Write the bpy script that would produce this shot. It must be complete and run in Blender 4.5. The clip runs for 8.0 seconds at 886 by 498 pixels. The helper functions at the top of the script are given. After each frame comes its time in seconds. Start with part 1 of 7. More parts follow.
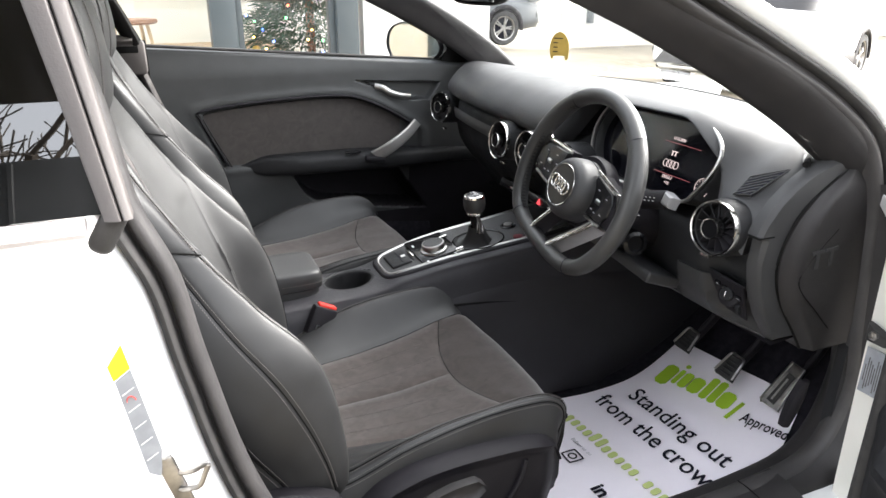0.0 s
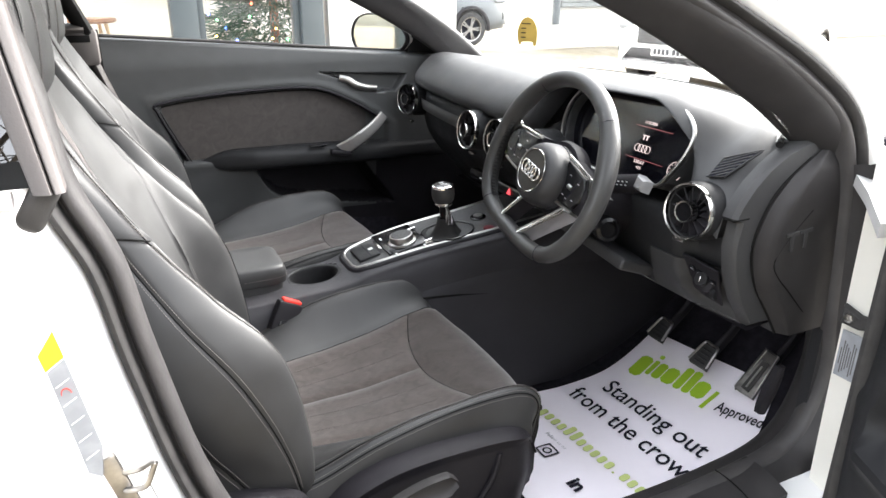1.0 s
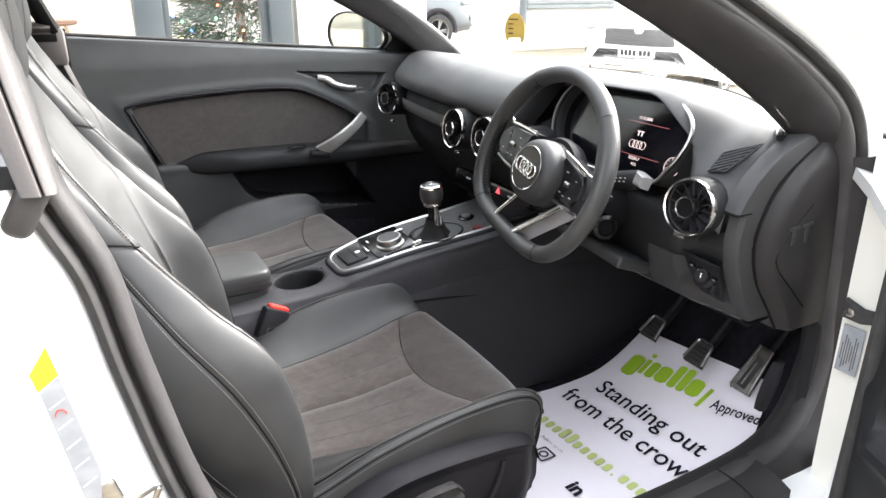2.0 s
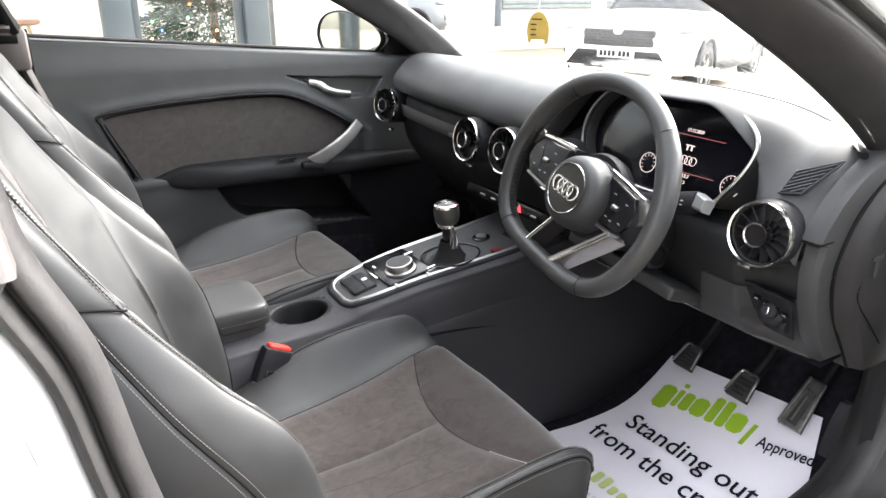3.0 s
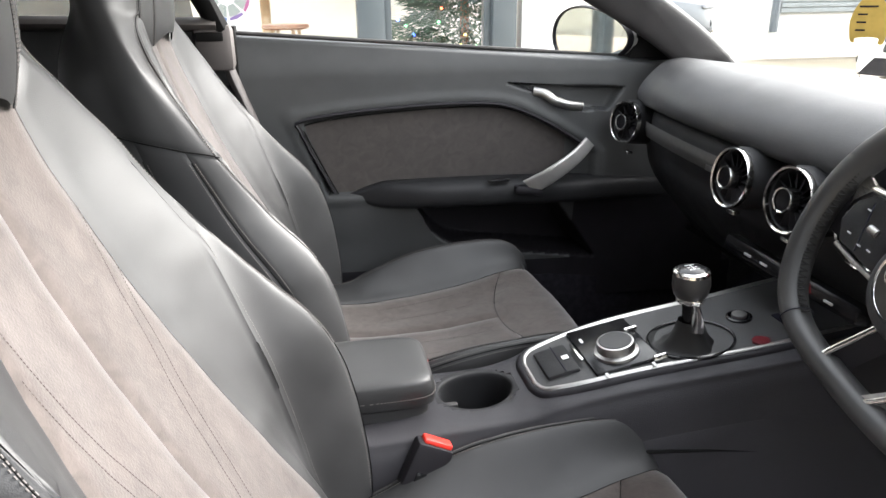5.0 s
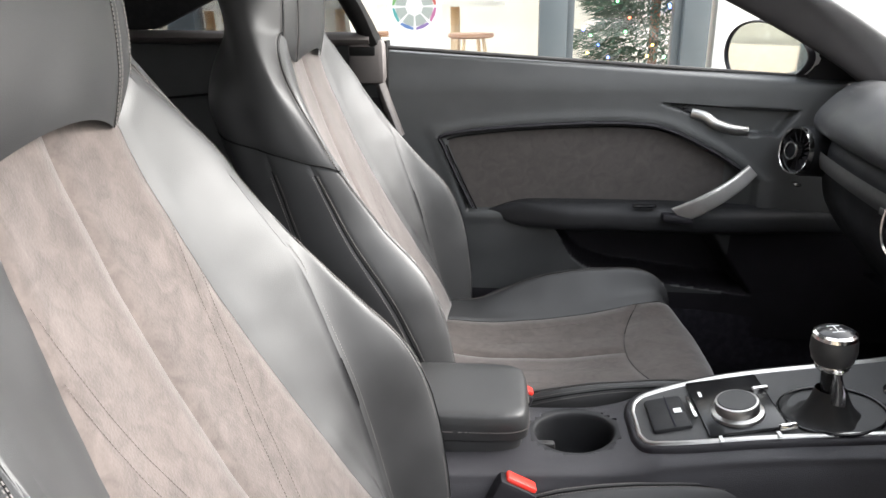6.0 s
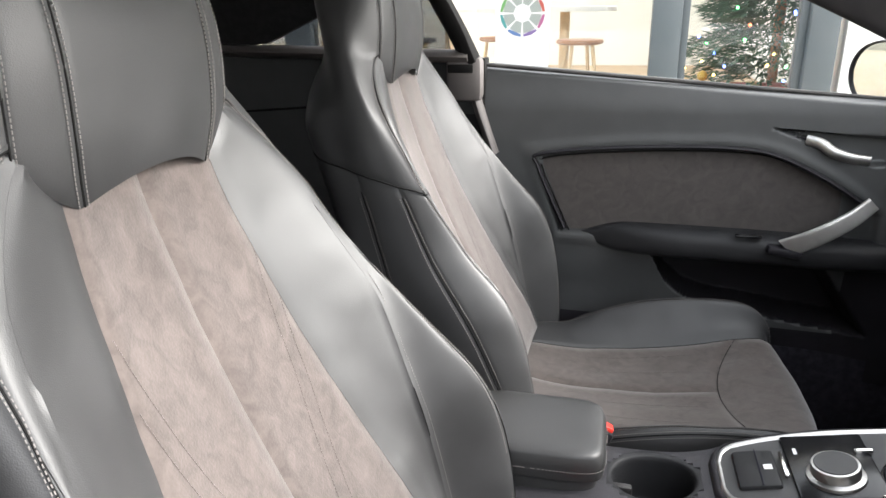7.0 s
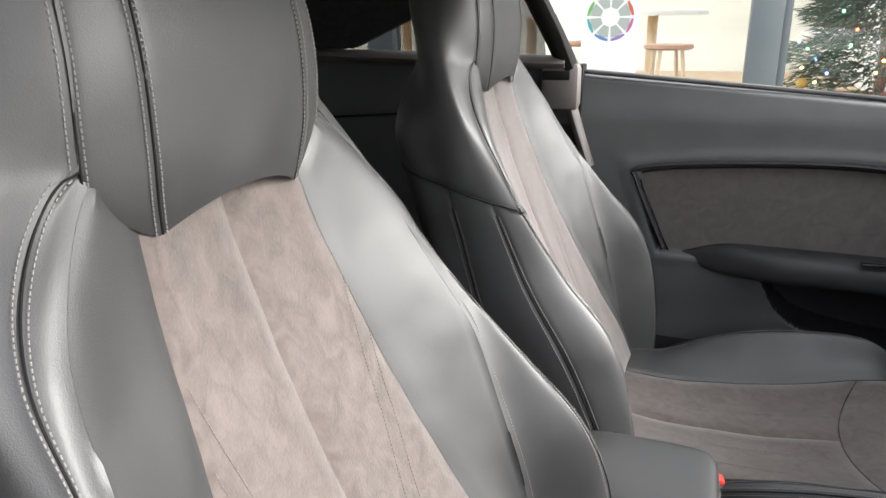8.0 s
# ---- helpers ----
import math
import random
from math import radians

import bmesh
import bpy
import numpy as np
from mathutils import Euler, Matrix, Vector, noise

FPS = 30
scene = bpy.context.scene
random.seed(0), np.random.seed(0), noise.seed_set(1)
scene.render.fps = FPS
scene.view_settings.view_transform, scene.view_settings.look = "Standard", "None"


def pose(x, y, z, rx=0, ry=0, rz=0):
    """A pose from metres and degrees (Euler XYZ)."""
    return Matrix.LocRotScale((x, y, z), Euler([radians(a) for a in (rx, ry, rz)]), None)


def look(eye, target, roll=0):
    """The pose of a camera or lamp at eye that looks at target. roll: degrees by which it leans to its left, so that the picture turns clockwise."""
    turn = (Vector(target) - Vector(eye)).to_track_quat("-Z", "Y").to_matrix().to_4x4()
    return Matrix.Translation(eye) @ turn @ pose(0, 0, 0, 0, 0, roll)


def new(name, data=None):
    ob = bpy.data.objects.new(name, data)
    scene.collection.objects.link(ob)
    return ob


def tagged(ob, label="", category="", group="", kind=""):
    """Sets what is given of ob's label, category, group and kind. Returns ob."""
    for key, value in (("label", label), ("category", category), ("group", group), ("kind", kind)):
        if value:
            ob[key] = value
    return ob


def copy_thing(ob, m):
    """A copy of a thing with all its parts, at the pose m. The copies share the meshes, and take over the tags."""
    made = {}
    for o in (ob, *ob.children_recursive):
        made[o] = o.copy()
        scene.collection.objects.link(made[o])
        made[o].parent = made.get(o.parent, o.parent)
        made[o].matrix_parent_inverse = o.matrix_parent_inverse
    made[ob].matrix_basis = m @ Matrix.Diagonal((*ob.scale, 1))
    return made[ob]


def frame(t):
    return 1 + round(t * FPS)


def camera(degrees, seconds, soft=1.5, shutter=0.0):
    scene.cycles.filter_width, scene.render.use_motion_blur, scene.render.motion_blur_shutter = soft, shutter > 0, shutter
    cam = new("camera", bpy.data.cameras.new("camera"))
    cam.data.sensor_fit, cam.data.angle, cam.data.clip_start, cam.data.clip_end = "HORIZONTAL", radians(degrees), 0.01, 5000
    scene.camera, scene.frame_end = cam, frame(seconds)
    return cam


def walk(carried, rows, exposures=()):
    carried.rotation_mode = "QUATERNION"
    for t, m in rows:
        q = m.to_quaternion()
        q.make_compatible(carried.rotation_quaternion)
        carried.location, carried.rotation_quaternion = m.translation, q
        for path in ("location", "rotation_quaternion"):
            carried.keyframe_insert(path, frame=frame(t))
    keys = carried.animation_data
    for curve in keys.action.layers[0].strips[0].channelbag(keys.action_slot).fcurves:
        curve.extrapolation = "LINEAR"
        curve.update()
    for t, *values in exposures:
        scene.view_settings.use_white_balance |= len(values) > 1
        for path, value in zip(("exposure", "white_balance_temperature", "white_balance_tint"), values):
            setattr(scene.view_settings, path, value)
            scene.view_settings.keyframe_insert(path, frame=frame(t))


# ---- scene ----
cam = camera(65.2, 8.0)
PATH = [
    (0, (0.033, -1.383, 1.134), (0.761, 0.331, 0.403), 0.2),
    (0.5, (0.047, -1.371, 1.11), (0.818, 0.326, 0.386), 0.3),
    (1, (0.049, -1.355, 1.095), (0.856, 0.326, 0.372), 0.3),
    (2.3, (0.013, -1.265, 1.078), (0.921, 0.367, 0.362), 0.3),
    (2.5, (0.008, -1.229, 1.078), (0.928, 0.395, 0.361), 0.4),
    (3, (0.028, -1.119, 1.071), (0.982, 0.487, 0.355), 0.4),
    (3.5, (0.091, -1.013, 1.047), (1.053, 0.589, 0.333), 0.3),
    (4, (0.141, -0.931, 1.027), (0.98, 0.741, 0.319), 0.0),
    (4.5, (0.169, -0.85, 1.026), (0.783, 0.918, 0.323), -0.4),
    (5, (0.199, -0.814, 1.032), (0.536, 1.03, 0.335), -0.7),
    (5.2, (0.221, -0.803, 1.024), (0.439, 1.067, 0.349), -1.0),
    (6.5, (0.316, -0.779, 1.067), (-0.013, 1.076, 0.396), -0.9),
    (7, (0.317, -0.762, 1.077), (-0.132, 1.07, 0.414), -1.0),
    (7.5, (0.291, -0.731, 1.07), (-0.271, 1.073, 0.412), -1.1),
    (8, (0.266, -0.693, 1.075), (-0.381, 1.084, 0.426), -1.1),
]
walk(cam, [(t, look(eye, target, roll)) for t, eye, target, roll in PATH], [(0.0, 4.08), (0.6, 4.22), (1.2, 4.4), (3.5, 4.55), (5.0, 4.30), (6.5, 4.18), (8.0, 4.06)])

# ---- light ----
world = bpy.data.worlds.new("overcast_sky")
scene.world = world
world.use_nodes = True
wn, wl = world.node_tree.nodes, world.node_tree.links
sky = wn.new("ShaderNodeTexSky")
sky.sky_type, sky.sun_disc = "NISHITA", False
sky.sun_elevation, sky.sun_rotation = radians(29.9), radians(80.5)
sky.air_density, sky.dust_density, sky.ozone_density = 1.0, 6.0, 1.0
grey = wn.new("ShaderNodeHueSaturation")
grey.inputs["Saturation"].default_value = 0.35
wl.new(sky.outputs[0], grey.inputs["Color"])
cloud = wn.new("ShaderNodeGamma")
cloud.inputs[1].default_value = 0.55
wl.new(grey.outputs[0], cloud.inputs[0])
wl.new(cloud.outputs[0], wn["Background"].inputs[0])
wn["Background"].inputs[1].default_value = 0.185
sun_data = bpy.data.lights.new("sun", "SUN")
sun_data.energy, sun_data.angle, sun_data.color = 0.80, radians(30), (1.0, 0.97, 0.94)
sun = new("sun", sun_data)
sun.matrix_world = look((6, 1.0, 3.5), (0, 0, 0))

# ---- materials ----
def mat(name, colour, rough=0.5, metal=0.0, colour2=None, scale=40.0, bump=0.0, bump_scale=400.0, sheen=0.0, coat=0.0,
        emission=None, strength=0.0, mottle=(0.4, 0.65), spec=0.5, rough2=None):
    """A surface with large-scale mottling between two colours and fine relief."""
    m = bpy.data.materials.new(name)
    m.use_nodes = True
    n, l = m.node_tree.nodes, m.node_tree.links
    b = n["Principled BSDF"]
    b.inputs["Base Color"].default_value = (*colour, 1)
    b.inputs["Roughness"].default_value = rough
    b.inputs["Metallic"].default_value = metal
    b.inputs["Specular IOR Level"].default_value = spec
    if sheen:
        b.inputs["Sheen Weight"].default_value = sheen
        b.inputs["Sheen Roughness"].default_value = 0.45
    if coat:
        b.inputs["Coat Weight"].default_value = coat
        b.inputs["Coat Roughness"].default_value = 0.05
    co = n.new("ShaderNodeTexCoord")
    if colour2 or rough2:
        big = n.new("ShaderNodeTexNoise")
        big.inputs["Scale"].default_value, big.inputs["Detail"].default_value = scale, 6
        ramp = n.new("ShaderNodeValToRGB")
        ramp.color_ramp.elements[0].position, ramp.color_ramp.elements[1].position = mottle
        ramp.color_ramp.elements[0].color = (*colour, 1)
        ramp.color_ramp.elements[1].color = (*(colour2 or colour), 1)
        l.new(co.outputs["Object"], big.inputs["Vector"])
        l.new(big.outputs["Fac"], ramp.inputs["Fac"])
        l.new(ramp.outputs[0], b.inputs["Base Color"])
        if rough2:
            mr = n.new("ShaderNodeMapRange")
            mr.inputs["From Min"].default_value, mr.inputs["From Max"].default_value = 0.35, 0.65
            mr.inputs["To Min"].default_value, mr.inputs["To Max"].default_value = rough, rough2
            l.new(big.outputs["Fac"], mr.inputs["Value"])
            l.new(mr.outputs[0], b.inputs["Roughness"])
    if bump:
        fine = n.new("ShaderNodeTexNoise")
        fine.inputs["Scale"].default_value, fine.inputs["Detail"].default_value = bump_scale, 3
        bp = n.new("ShaderNodeBump")
        bp.inputs["Strength"].default_value, bp.inputs["Distance"].default_value = bump, 0.002
        l.new(co.outputs["Object"], fine.inputs["Vector"])
        l.new(fine.outputs["Fac"], bp.inputs["Height"])
        l.new(bp.outputs[0], b.inputs["Normal"])
    if emission:
        b.inputs["Emission Color"].default_value = (*emission, 1)
        b.inputs["Emission Strength"].default_value = strength
    return m


def glass_mat(name, tint=(1, 1, 1), gloss=0.08):
    """Thin clear glass: mostly see-through, with a faint mirror."""
    m = bpy.data.materials.new(name)
    m.use_nodes = True
    n, l = m.node_tree.nodes, m.node_tree.links
    n.remove(n["Principled BSDF"])
    tr, gl, mx = n.new("ShaderNodeBsdfTransparent"), n.new("ShaderNodeBsdfGlossy"), n.new("ShaderNodeMixShader")
    lw, pw, ml = n.new("ShaderNodeLayerWeight"), n.new("ShaderNodeMath"), n.new("ShaderNodeMath")
    lw.inputs[0].default_value = 0.5
    pw.operation, pw.inputs[1].default_value = "POWER", 4.0
    ml.operation, ml.inputs[1].default_value, ml.inputs[2].default_value = "MULTIPLY_ADD", 0.5, gloss * 0.5
    l.new(lw.outputs["Facing"], pw.inputs[0]), l.new(pw.outputs[0], ml.inputs[0])
    tr.inputs[0].default_value = (*tint, 1)
    gl.inputs["Roughness"].default_value = 0.01
    l.new(ml.outputs[0], mx.inputs[0])
    l.new(tr.outputs[0], mx.inputs[1])
    l.new(gl.outputs[0], mx.inputs[2])
    l.new(mx.outputs[0], n["Material Output"].inputs[0])
    return m


def leather_mat(name, colour, rough):
    """Grained hide: voronoi pebble, fine wrinkles and worn gloss."""
    m = mat(name, colour, rough, colour2=tuple(c * 1.5 for c in colour), scale=9, rough2=rough + 0.12)
    n, l = m.node_tree.nodes, m.node_tree.links
    co, b = n["Texture Coordinate"], n["Principled BSDF"]
    vo, no, add, bp = n.new("ShaderNodeTexVoronoi"), n.new("ShaderNodeTexNoise"), n.new("ShaderNodeMath"), n.new("ShaderNodeBump")
    vo.inputs["Scale"].default_value, no.inputs["Scale"].default_value = 1100, 70
    no.inputs["Detail"].default_value = 5
    add.operation = "ADD"
    b.inputs["Specular IOR Level"].default_value = 0.5
    bp.inputs["Strength"].default_value, bp.inputs["Distance"].default_value = 0.16, 0.0005
    l.new(co.outputs["Object"], vo.inputs["Vector"]), l.new(co.outputs["Object"], no.inputs["Vector"])
    l.new(vo.outputs["Distance"], add.inputs[0]), l.new(no.outputs["Fac"], add.inputs[1])
    l.new(add.outputs[0], bp.inputs["Height"]), l.new(bp.outputs[0], b.inputs["Normal"])
    return m


def suede_mat(name, dark, light):
    """Brushed microsuede: nap stroked both ways in soft streaky patches, fine fibre."""
    m = mat(name, dark, 0.95, sheen=0.5, spec=0.15)
    n, l = m.node_tree.nodes, m.node_tree.links
    co, b = n["Texture Coordinate"], n["Principled BSDF"]
    mp, a, c, mx, rp = n.new("ShaderNodeMapping"), n.new("ShaderNodeTexNoise"), n.new("ShaderNodeTexNoise"), n.new("ShaderNodeMath"), n.new("ShaderNodeValToRGB")
    mp.inputs["Scale"].default_value, mp.inputs["Rotation"].default_value = (1.0, 1.25, 1.0), (0.3, 0.5, 0.4)
    a.inputs["Scale"].default_value, a.inputs["Detail"].default_value, a.inputs["Distortion"].default_value = 44, 9, 1.1
    c.inputs["Scale"].default_value, c.inputs["Detail"].default_value = 420, 2
    mx.operation, mx.inputs[1].default_value = "MULTIPLY_ADD", 0.22
    rp.color_ramp.elements[0].position, rp.color_ramp.elements[1].position = 0.28, 1.0
    rp.color_ramp.elements[0].color, rp.color_ramp.elements[1].color = (*dark, 1), (*light, 1)
    l.new(co.outputs["Object"], mp.inputs[0]), l.new(mp.outputs[0], a.inputs["Vector"]), l.new(co.outputs["Object"], c.inputs["Vector"])
    l.new(c.outputs["Fac"], mx.inputs[0]), l.new(a.outputs["Fac"], mx.inputs[2])
    l.new(mx.outputs[0], rp.inputs[0]), l.new(rp.outputs[0], b.inputs["Base Color"])
    bp = n.new("ShaderNodeBump")
    bp.inputs["Strength"].default_value, bp.inputs["Distance"].default_value = 0.25, 0.001
    l.new(c.outputs["Fac"], bp.inputs["Height"]), l.new(bp.outputs[0], b.inputs["Normal"])
    return m


LEATHER = leather_mat("black_leather", (0.0165, 0.0165, 0.0170), 0.46)
LEATHER_RIM = leather_mat("rim_leather", (0.026, 0.026, 0.026), 0.36)
SUEDE = suede_mat("brown_suede", (0.033, 0.0272, 0.0250), (0.086, 0.071, 0.065))
# darker copy of the suede: how light leaves the brushed nap, put in the colour
SUEDE_DARK_NAP = suede_mat("brown_suede_dark_nap", (0.024, 0.0192, 0.0175), (0.056, 0.045, 0.040))
SUEDE_DOOR = suede_mat("door_suede", (0.043, 0.0390, 0.0375), (0.070, 0.062, 0.059))
SEAM = mat("seam_shadow_piping", (0.007, 0.0068, 0.0068), 0.8, spec=0.1)
THREAD = mat("grey_thread", (0.115, 0.105, 0.100), 0.8)
PLASTIC = mat("soft_black_plastic", (0.0135, 0.0137, 0.0150), 0.46, colour2=(0.0175, 0.0177, 0.0190), scale=14, bump=0.35, bump_scale=900, rough2=0.6, spec=0.22)
DOOR_SKIN = mat("door_skin", (0.0430, 0.0445, 0.0455), 0.38, colour2=(0.0510, 0.0525, 0.0535), scale=14, bump=0.3, bump_scale=900, rough2=0.5, spec=0.4)
PLASTIC_DASH = mat("dash_skin", (0.028, 0.028, 0.0295), 0.50, colour2=(0.035, 0.035, 0.036), scale=12, bump=0.3, bump_scale=800, rough2=0.62)
PLASTIC_LOW = mat("hard_black_plastic", (0.0122, 0.0112, 0.0135), 0.5, colour2=(0.0155, 0.0143, 0.0170), scale=20, bump=0.3, bump_scale=700, spec=0.18)
PLASTIC_GREY = mat("pillar_trim", (0.018, 0.0166, 0.0172), 0.6, colour2=(0.0235, 0.0215, 0.0222), scale=25, bump=0.3, bump_scale=900, spec=0.4)
GLOSS = mat("gloss_black", (0.006, 0.006, 0.007), 0.2, colour2=(0.008, 0.008, 0.009), scale=5, spec=0.3)
RUBBER = mat("rubber_seal", (0.03, 0.029, 0.029), 0.6, colour2=(0.045, 0.043, 0.042), scale=30, bump=0.2, bump_scale=300, spec=0.25)
PILLAR_PALE = mat("grey_pillar_cover", (0.066, 0.058, 0.056), 0.6, colour2=(0.076, 0.067, 0.064), scale=14, bump=0.15, bump_scale=300)
RUBBER_GREY = mat("grey_seal", (0.040, 0.038, 0.0385), 0.5, colour2=(0.052, 0.049, 0.049), scale=18, bump=0.2, bump_scale=300, spec=0.3)
CARPET = mat("black_carpet", (0.015, 0.0140, 0.018), 0.95, colour2=(0.024, 0.022, 0.028), scale=60, bump=0.8, bump_scale=900, spec=0.1)
CONSOLE = mat("console_skin", (0.0250, 0.0240, 0.0275), 0.46, colour2=(0.0300, 0.0290, 0.0330), scale=14, bump=0.35, bump_scale=900, rough2=0.56, spec=0.3)
CHROME = mat("satin_chrome", (0.78, 0.77, 0.75), 0.16, 1.0, colour2=(0.7, 0.69, 0.67), scale=30)
ALU = mat("brushed_aluminium", (0.42, 0.41, 0.40), 0.34, 1.0, colour2=(0.36, 0.355, 0.345), scale=80, bump=0.1, bump_scale=1200)
SILVER = mat("silver_lacquer", (0.38, 0.37, 0.355), 0.3, 0.6, colour2=(0.34, 0.33, 0.32), scale=40)
STEEL = mat("pedal_steel", (0.45, 0.43, 0.41), 0.3, 1.0, colour2=(0.3, 0.29, 0.28), scale=60)
WHITE = mat("white_paint", (0.8, 0.8, 0.8), 0.25, colour2=(0.77, 0.77, 0.765), scale=6, coat=0.6)
PAPER = mat("mat_paper", (0.91, 0.86, 0.92), 0.75, colour2=(0.88, 0.83, 0.89), scale=8, bump=0.25, bump_scale=25)
INK = mat("black_print", (0.012, 0.012, 0.02), 0.7, spec=0.1)
GREEN = mat("green_print", (0.36, 0.56, 0.03), 0.7)
GREEN_PALE = mat("pale_green_print", (0.52, 0.6, 0.22), 0.7)
GREYPRINT = mat("grey_print", (0.45, 0.44, 0.46), 0.7)
# faint glow put into the red so it reads bright; not a lamp
RED = mat("red_plastic_glow", (0.6, 0.03, 0.02), 0.4, emission=(0.9, 0.05, 0.03), strength=0.01)
RED_LIT = mat("red_lit", (0.5, 0.02, 0.03), 0.5, emission=(1.0, 0.08, 0.1), strength=0.09)
SCREEN = mat("display_glass", (0.004, 0.004, 0.006), 0.12, spec=0.25)
LIT = mat("display_light", (0.02, 0.02, 0.02), 0.5, emission=(1.0, 0.80, 0.78), strength=0.06)
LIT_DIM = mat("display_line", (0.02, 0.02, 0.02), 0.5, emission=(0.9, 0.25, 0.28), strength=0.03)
PRINTW = mat("white_print", (0.65, 0.65, 0.65), 0.6)
YELLOW = mat("yellow_label", (0.85, 0.8, 0.02), 0.6)
LABEL_GREY = mat("grey_label", (0.24, 0.25, 0.27), 0.5, colour2=(0.29, 0.30, 0.32), scale=60)
TAGGOLD = mat("gold_tag", (0.45, 0.3, 0.06), 0.6, colour2=(0.38, 0.26, 0.05), scale=90)
HEADLINER = mat("dark_headliner", (0.02, 0.02, 0.021), 0.95, colour2=(0.026, 0.026, 0.027), scale=60, bump=0.4, bump_scale=700, spec=0.1)
SHOPGLASS = glass_mat("shop_glass", (0.97, 0.98, 0.97), 0.06)
CLEAR = glass_mat("window_glass", (0.97, 0.98, 0.98), 0.07)
DARKGLASS = glass_mat("tinted_glass", (0.42, 0.43, 0.44), 0.10)
# near copy, its tint darkened in place of the dim cabin behind it
NEAR_GLASS = glass_mat("near_quarter_dark_glass", (0.05, 0.05, 0.055), 0.30)
MIRROR = mat("mirror_silver", (0.45, 0.48, 0.48), 0.03, 1.0)


# ---- mesh tools ----
V = Vector


def attach(ob, parent):
    ob.parent = parent
    if parent.type == "EMPTY":
        ob.matrix_parent_inverse = parent.matrix_basis.inverted()


def part(name, bm, material, parent=None, label="", smooth=40, kind=""):
    """Link a bmesh as one mesh object under a thing or a part."""
    me = bpy.data.meshes.new(name)
    bmesh.ops.recalc_face_normals(bm, faces=bm.faces)
    bm.to_mesh(me)
    bm.free()
    if smooth:
        me.polygons.foreach_set("use_smooth", [True] * len(me.polygons))
        me.set_sharp_from_angle(angle=radians(smooth))
    me.materials.append(material)
    ob = new(name, me)
    if parent:
        attach(ob, parent)
    if label or kind:
        tagged(ob, label, kind=kind)
    return ob


def thing(name, label, category, at=None, group="", kind=""):
    """An Empty at the base of a thing, that parents its parts."""
    ob = new(name)
    ob.empty_display_size = 0.05
    if at is not None:
        ob.matrix_world = at if isinstance(at, Matrix) else Matrix.Translation(at)
    return tagged(ob, label, category, group, kind)


def cr(pts, t):
    """Catmull-Rom through evenly spaced control tuples, t from 0 to 1."""
    n = len(pts) - 1
    x = min(max(t, 0.0), 1.0) * n
    i = min(int(x), n - 1)
    f = x - i
    p0, p1, p2, p3 = (pts[max(i - 1, 0)], pts[i], pts[i + 1], pts[min(i + 2, n)])
    return tuple(0.5 * (2 * b + (c - a) * f + (2 * a - 5 * b + 4 * c - d) * f * f + (3 * b - a - 3 * c + d) * f ** 3)
                 for a, b, c, d in zip(p0, p1, p2, p3))


def lerp_table(rows, x):
    """Smooth lookup in rows of (key, values...)."""
    if x <= rows[0][0]:
        return rows[0][1:]
    for a, b in zip(rows, rows[1:]):
        if x <= b[0]:
            f = (x - a[0]) / (b[0] - a[0])
            i = rows.index(a)
            p, q = rows[max(i - 1, 0)], rows[min(i + 2, len(rows) - 1)]
            out = []
            for k in range(1, len(a)):
                ma = (b[k] - p[k]) / max(b[0] - p[0], 1e-6) * (b[0] - a[0])
                mb = (q[k] - a[k]) / max(q[0] - a[0], 1e-6) * (b[0] - a[0])
                f2, f3 = f * f, f ** 3
                out.append((2 * f3 - 3 * f2 + 1) * a[k] + (f3 - 2 * f2 + f) * ma + (-2 * f3 + 3 * f2) * b[k] + (f3 - f2) * mb)
            return tuple(out)
    return rows[-1][1:]


def sheet(f, nu, nv, bm=None, wrap=False):
    """A grid of faces over f(u, v), u and v from 0 to 1."""
    bm = bm or bmesh.new()
    vs = [[bm.verts.new(f(i / nu, j / nv)) for j in range(nv + 1)] for i in range(nu if wrap else nu + 1)]
    for i in range(nu):
        for j in range(nv):
            a, b = vs[i], vs[(i + 1) % len(vs)]
            bm.faces.new((a[j], b[j], b[j + 1], a[j + 1]))
    return bm


def slab(f, nu, nv, thick, bm=None):
    """A sheet given thickness along the vector thick (or by its own normals when a number)."""
    bm = bm or bmesh.new()
    e = 1e-3
    def back(u, v):
        p = V(f(u, v))
        if isinstance(thick, (int, float)):
            du = V(f(min(u + e, 1), v)) - V(f(max(u - e, 0), v))
            dv = V(f(u, min(v + e, 1))) - V(f(u, max(v - e, 0)))
            n = du.cross(dv)
            return p + n.normalized() * thick if n.length else p
        return p + V(thick)
    a = [[bm.verts.new(f(i / nu, j / nv)) for j in range(nv + 1)] for i in range(nu + 1)]
    b = [[bm.verts.new(back(i / nu, j / nv)) for j in range(nv + 1)] for i in range(nu + 1)]
    for i in range(nu):
        for j in range(nv):
            bm.faces.new((a[i][j], a[i + 1][j], a[i + 1][j + 1], a[i][j + 1]))
            bm.faces.new((b[i][j], b[i][j + 1], b[i + 1][j + 1], b[i + 1][j]))
    for i in range(nu):
        bm.faces.new((a[i][0], b[i][0], b[i + 1][0], a[i + 1][0]))
        bm.faces.new((a[i][nv], a[i + 1][nv], b[i + 1][nv], b[i][nv]))
    for j in range(nv):
        bm.faces.new((a[0][j], a[0][j + 1], b[0][j + 1], b[0][j]))
        bm.faces.new((a[nu][j], b[nu][j], b[nu][j + 1], a[nu][j + 1]))
    return bm


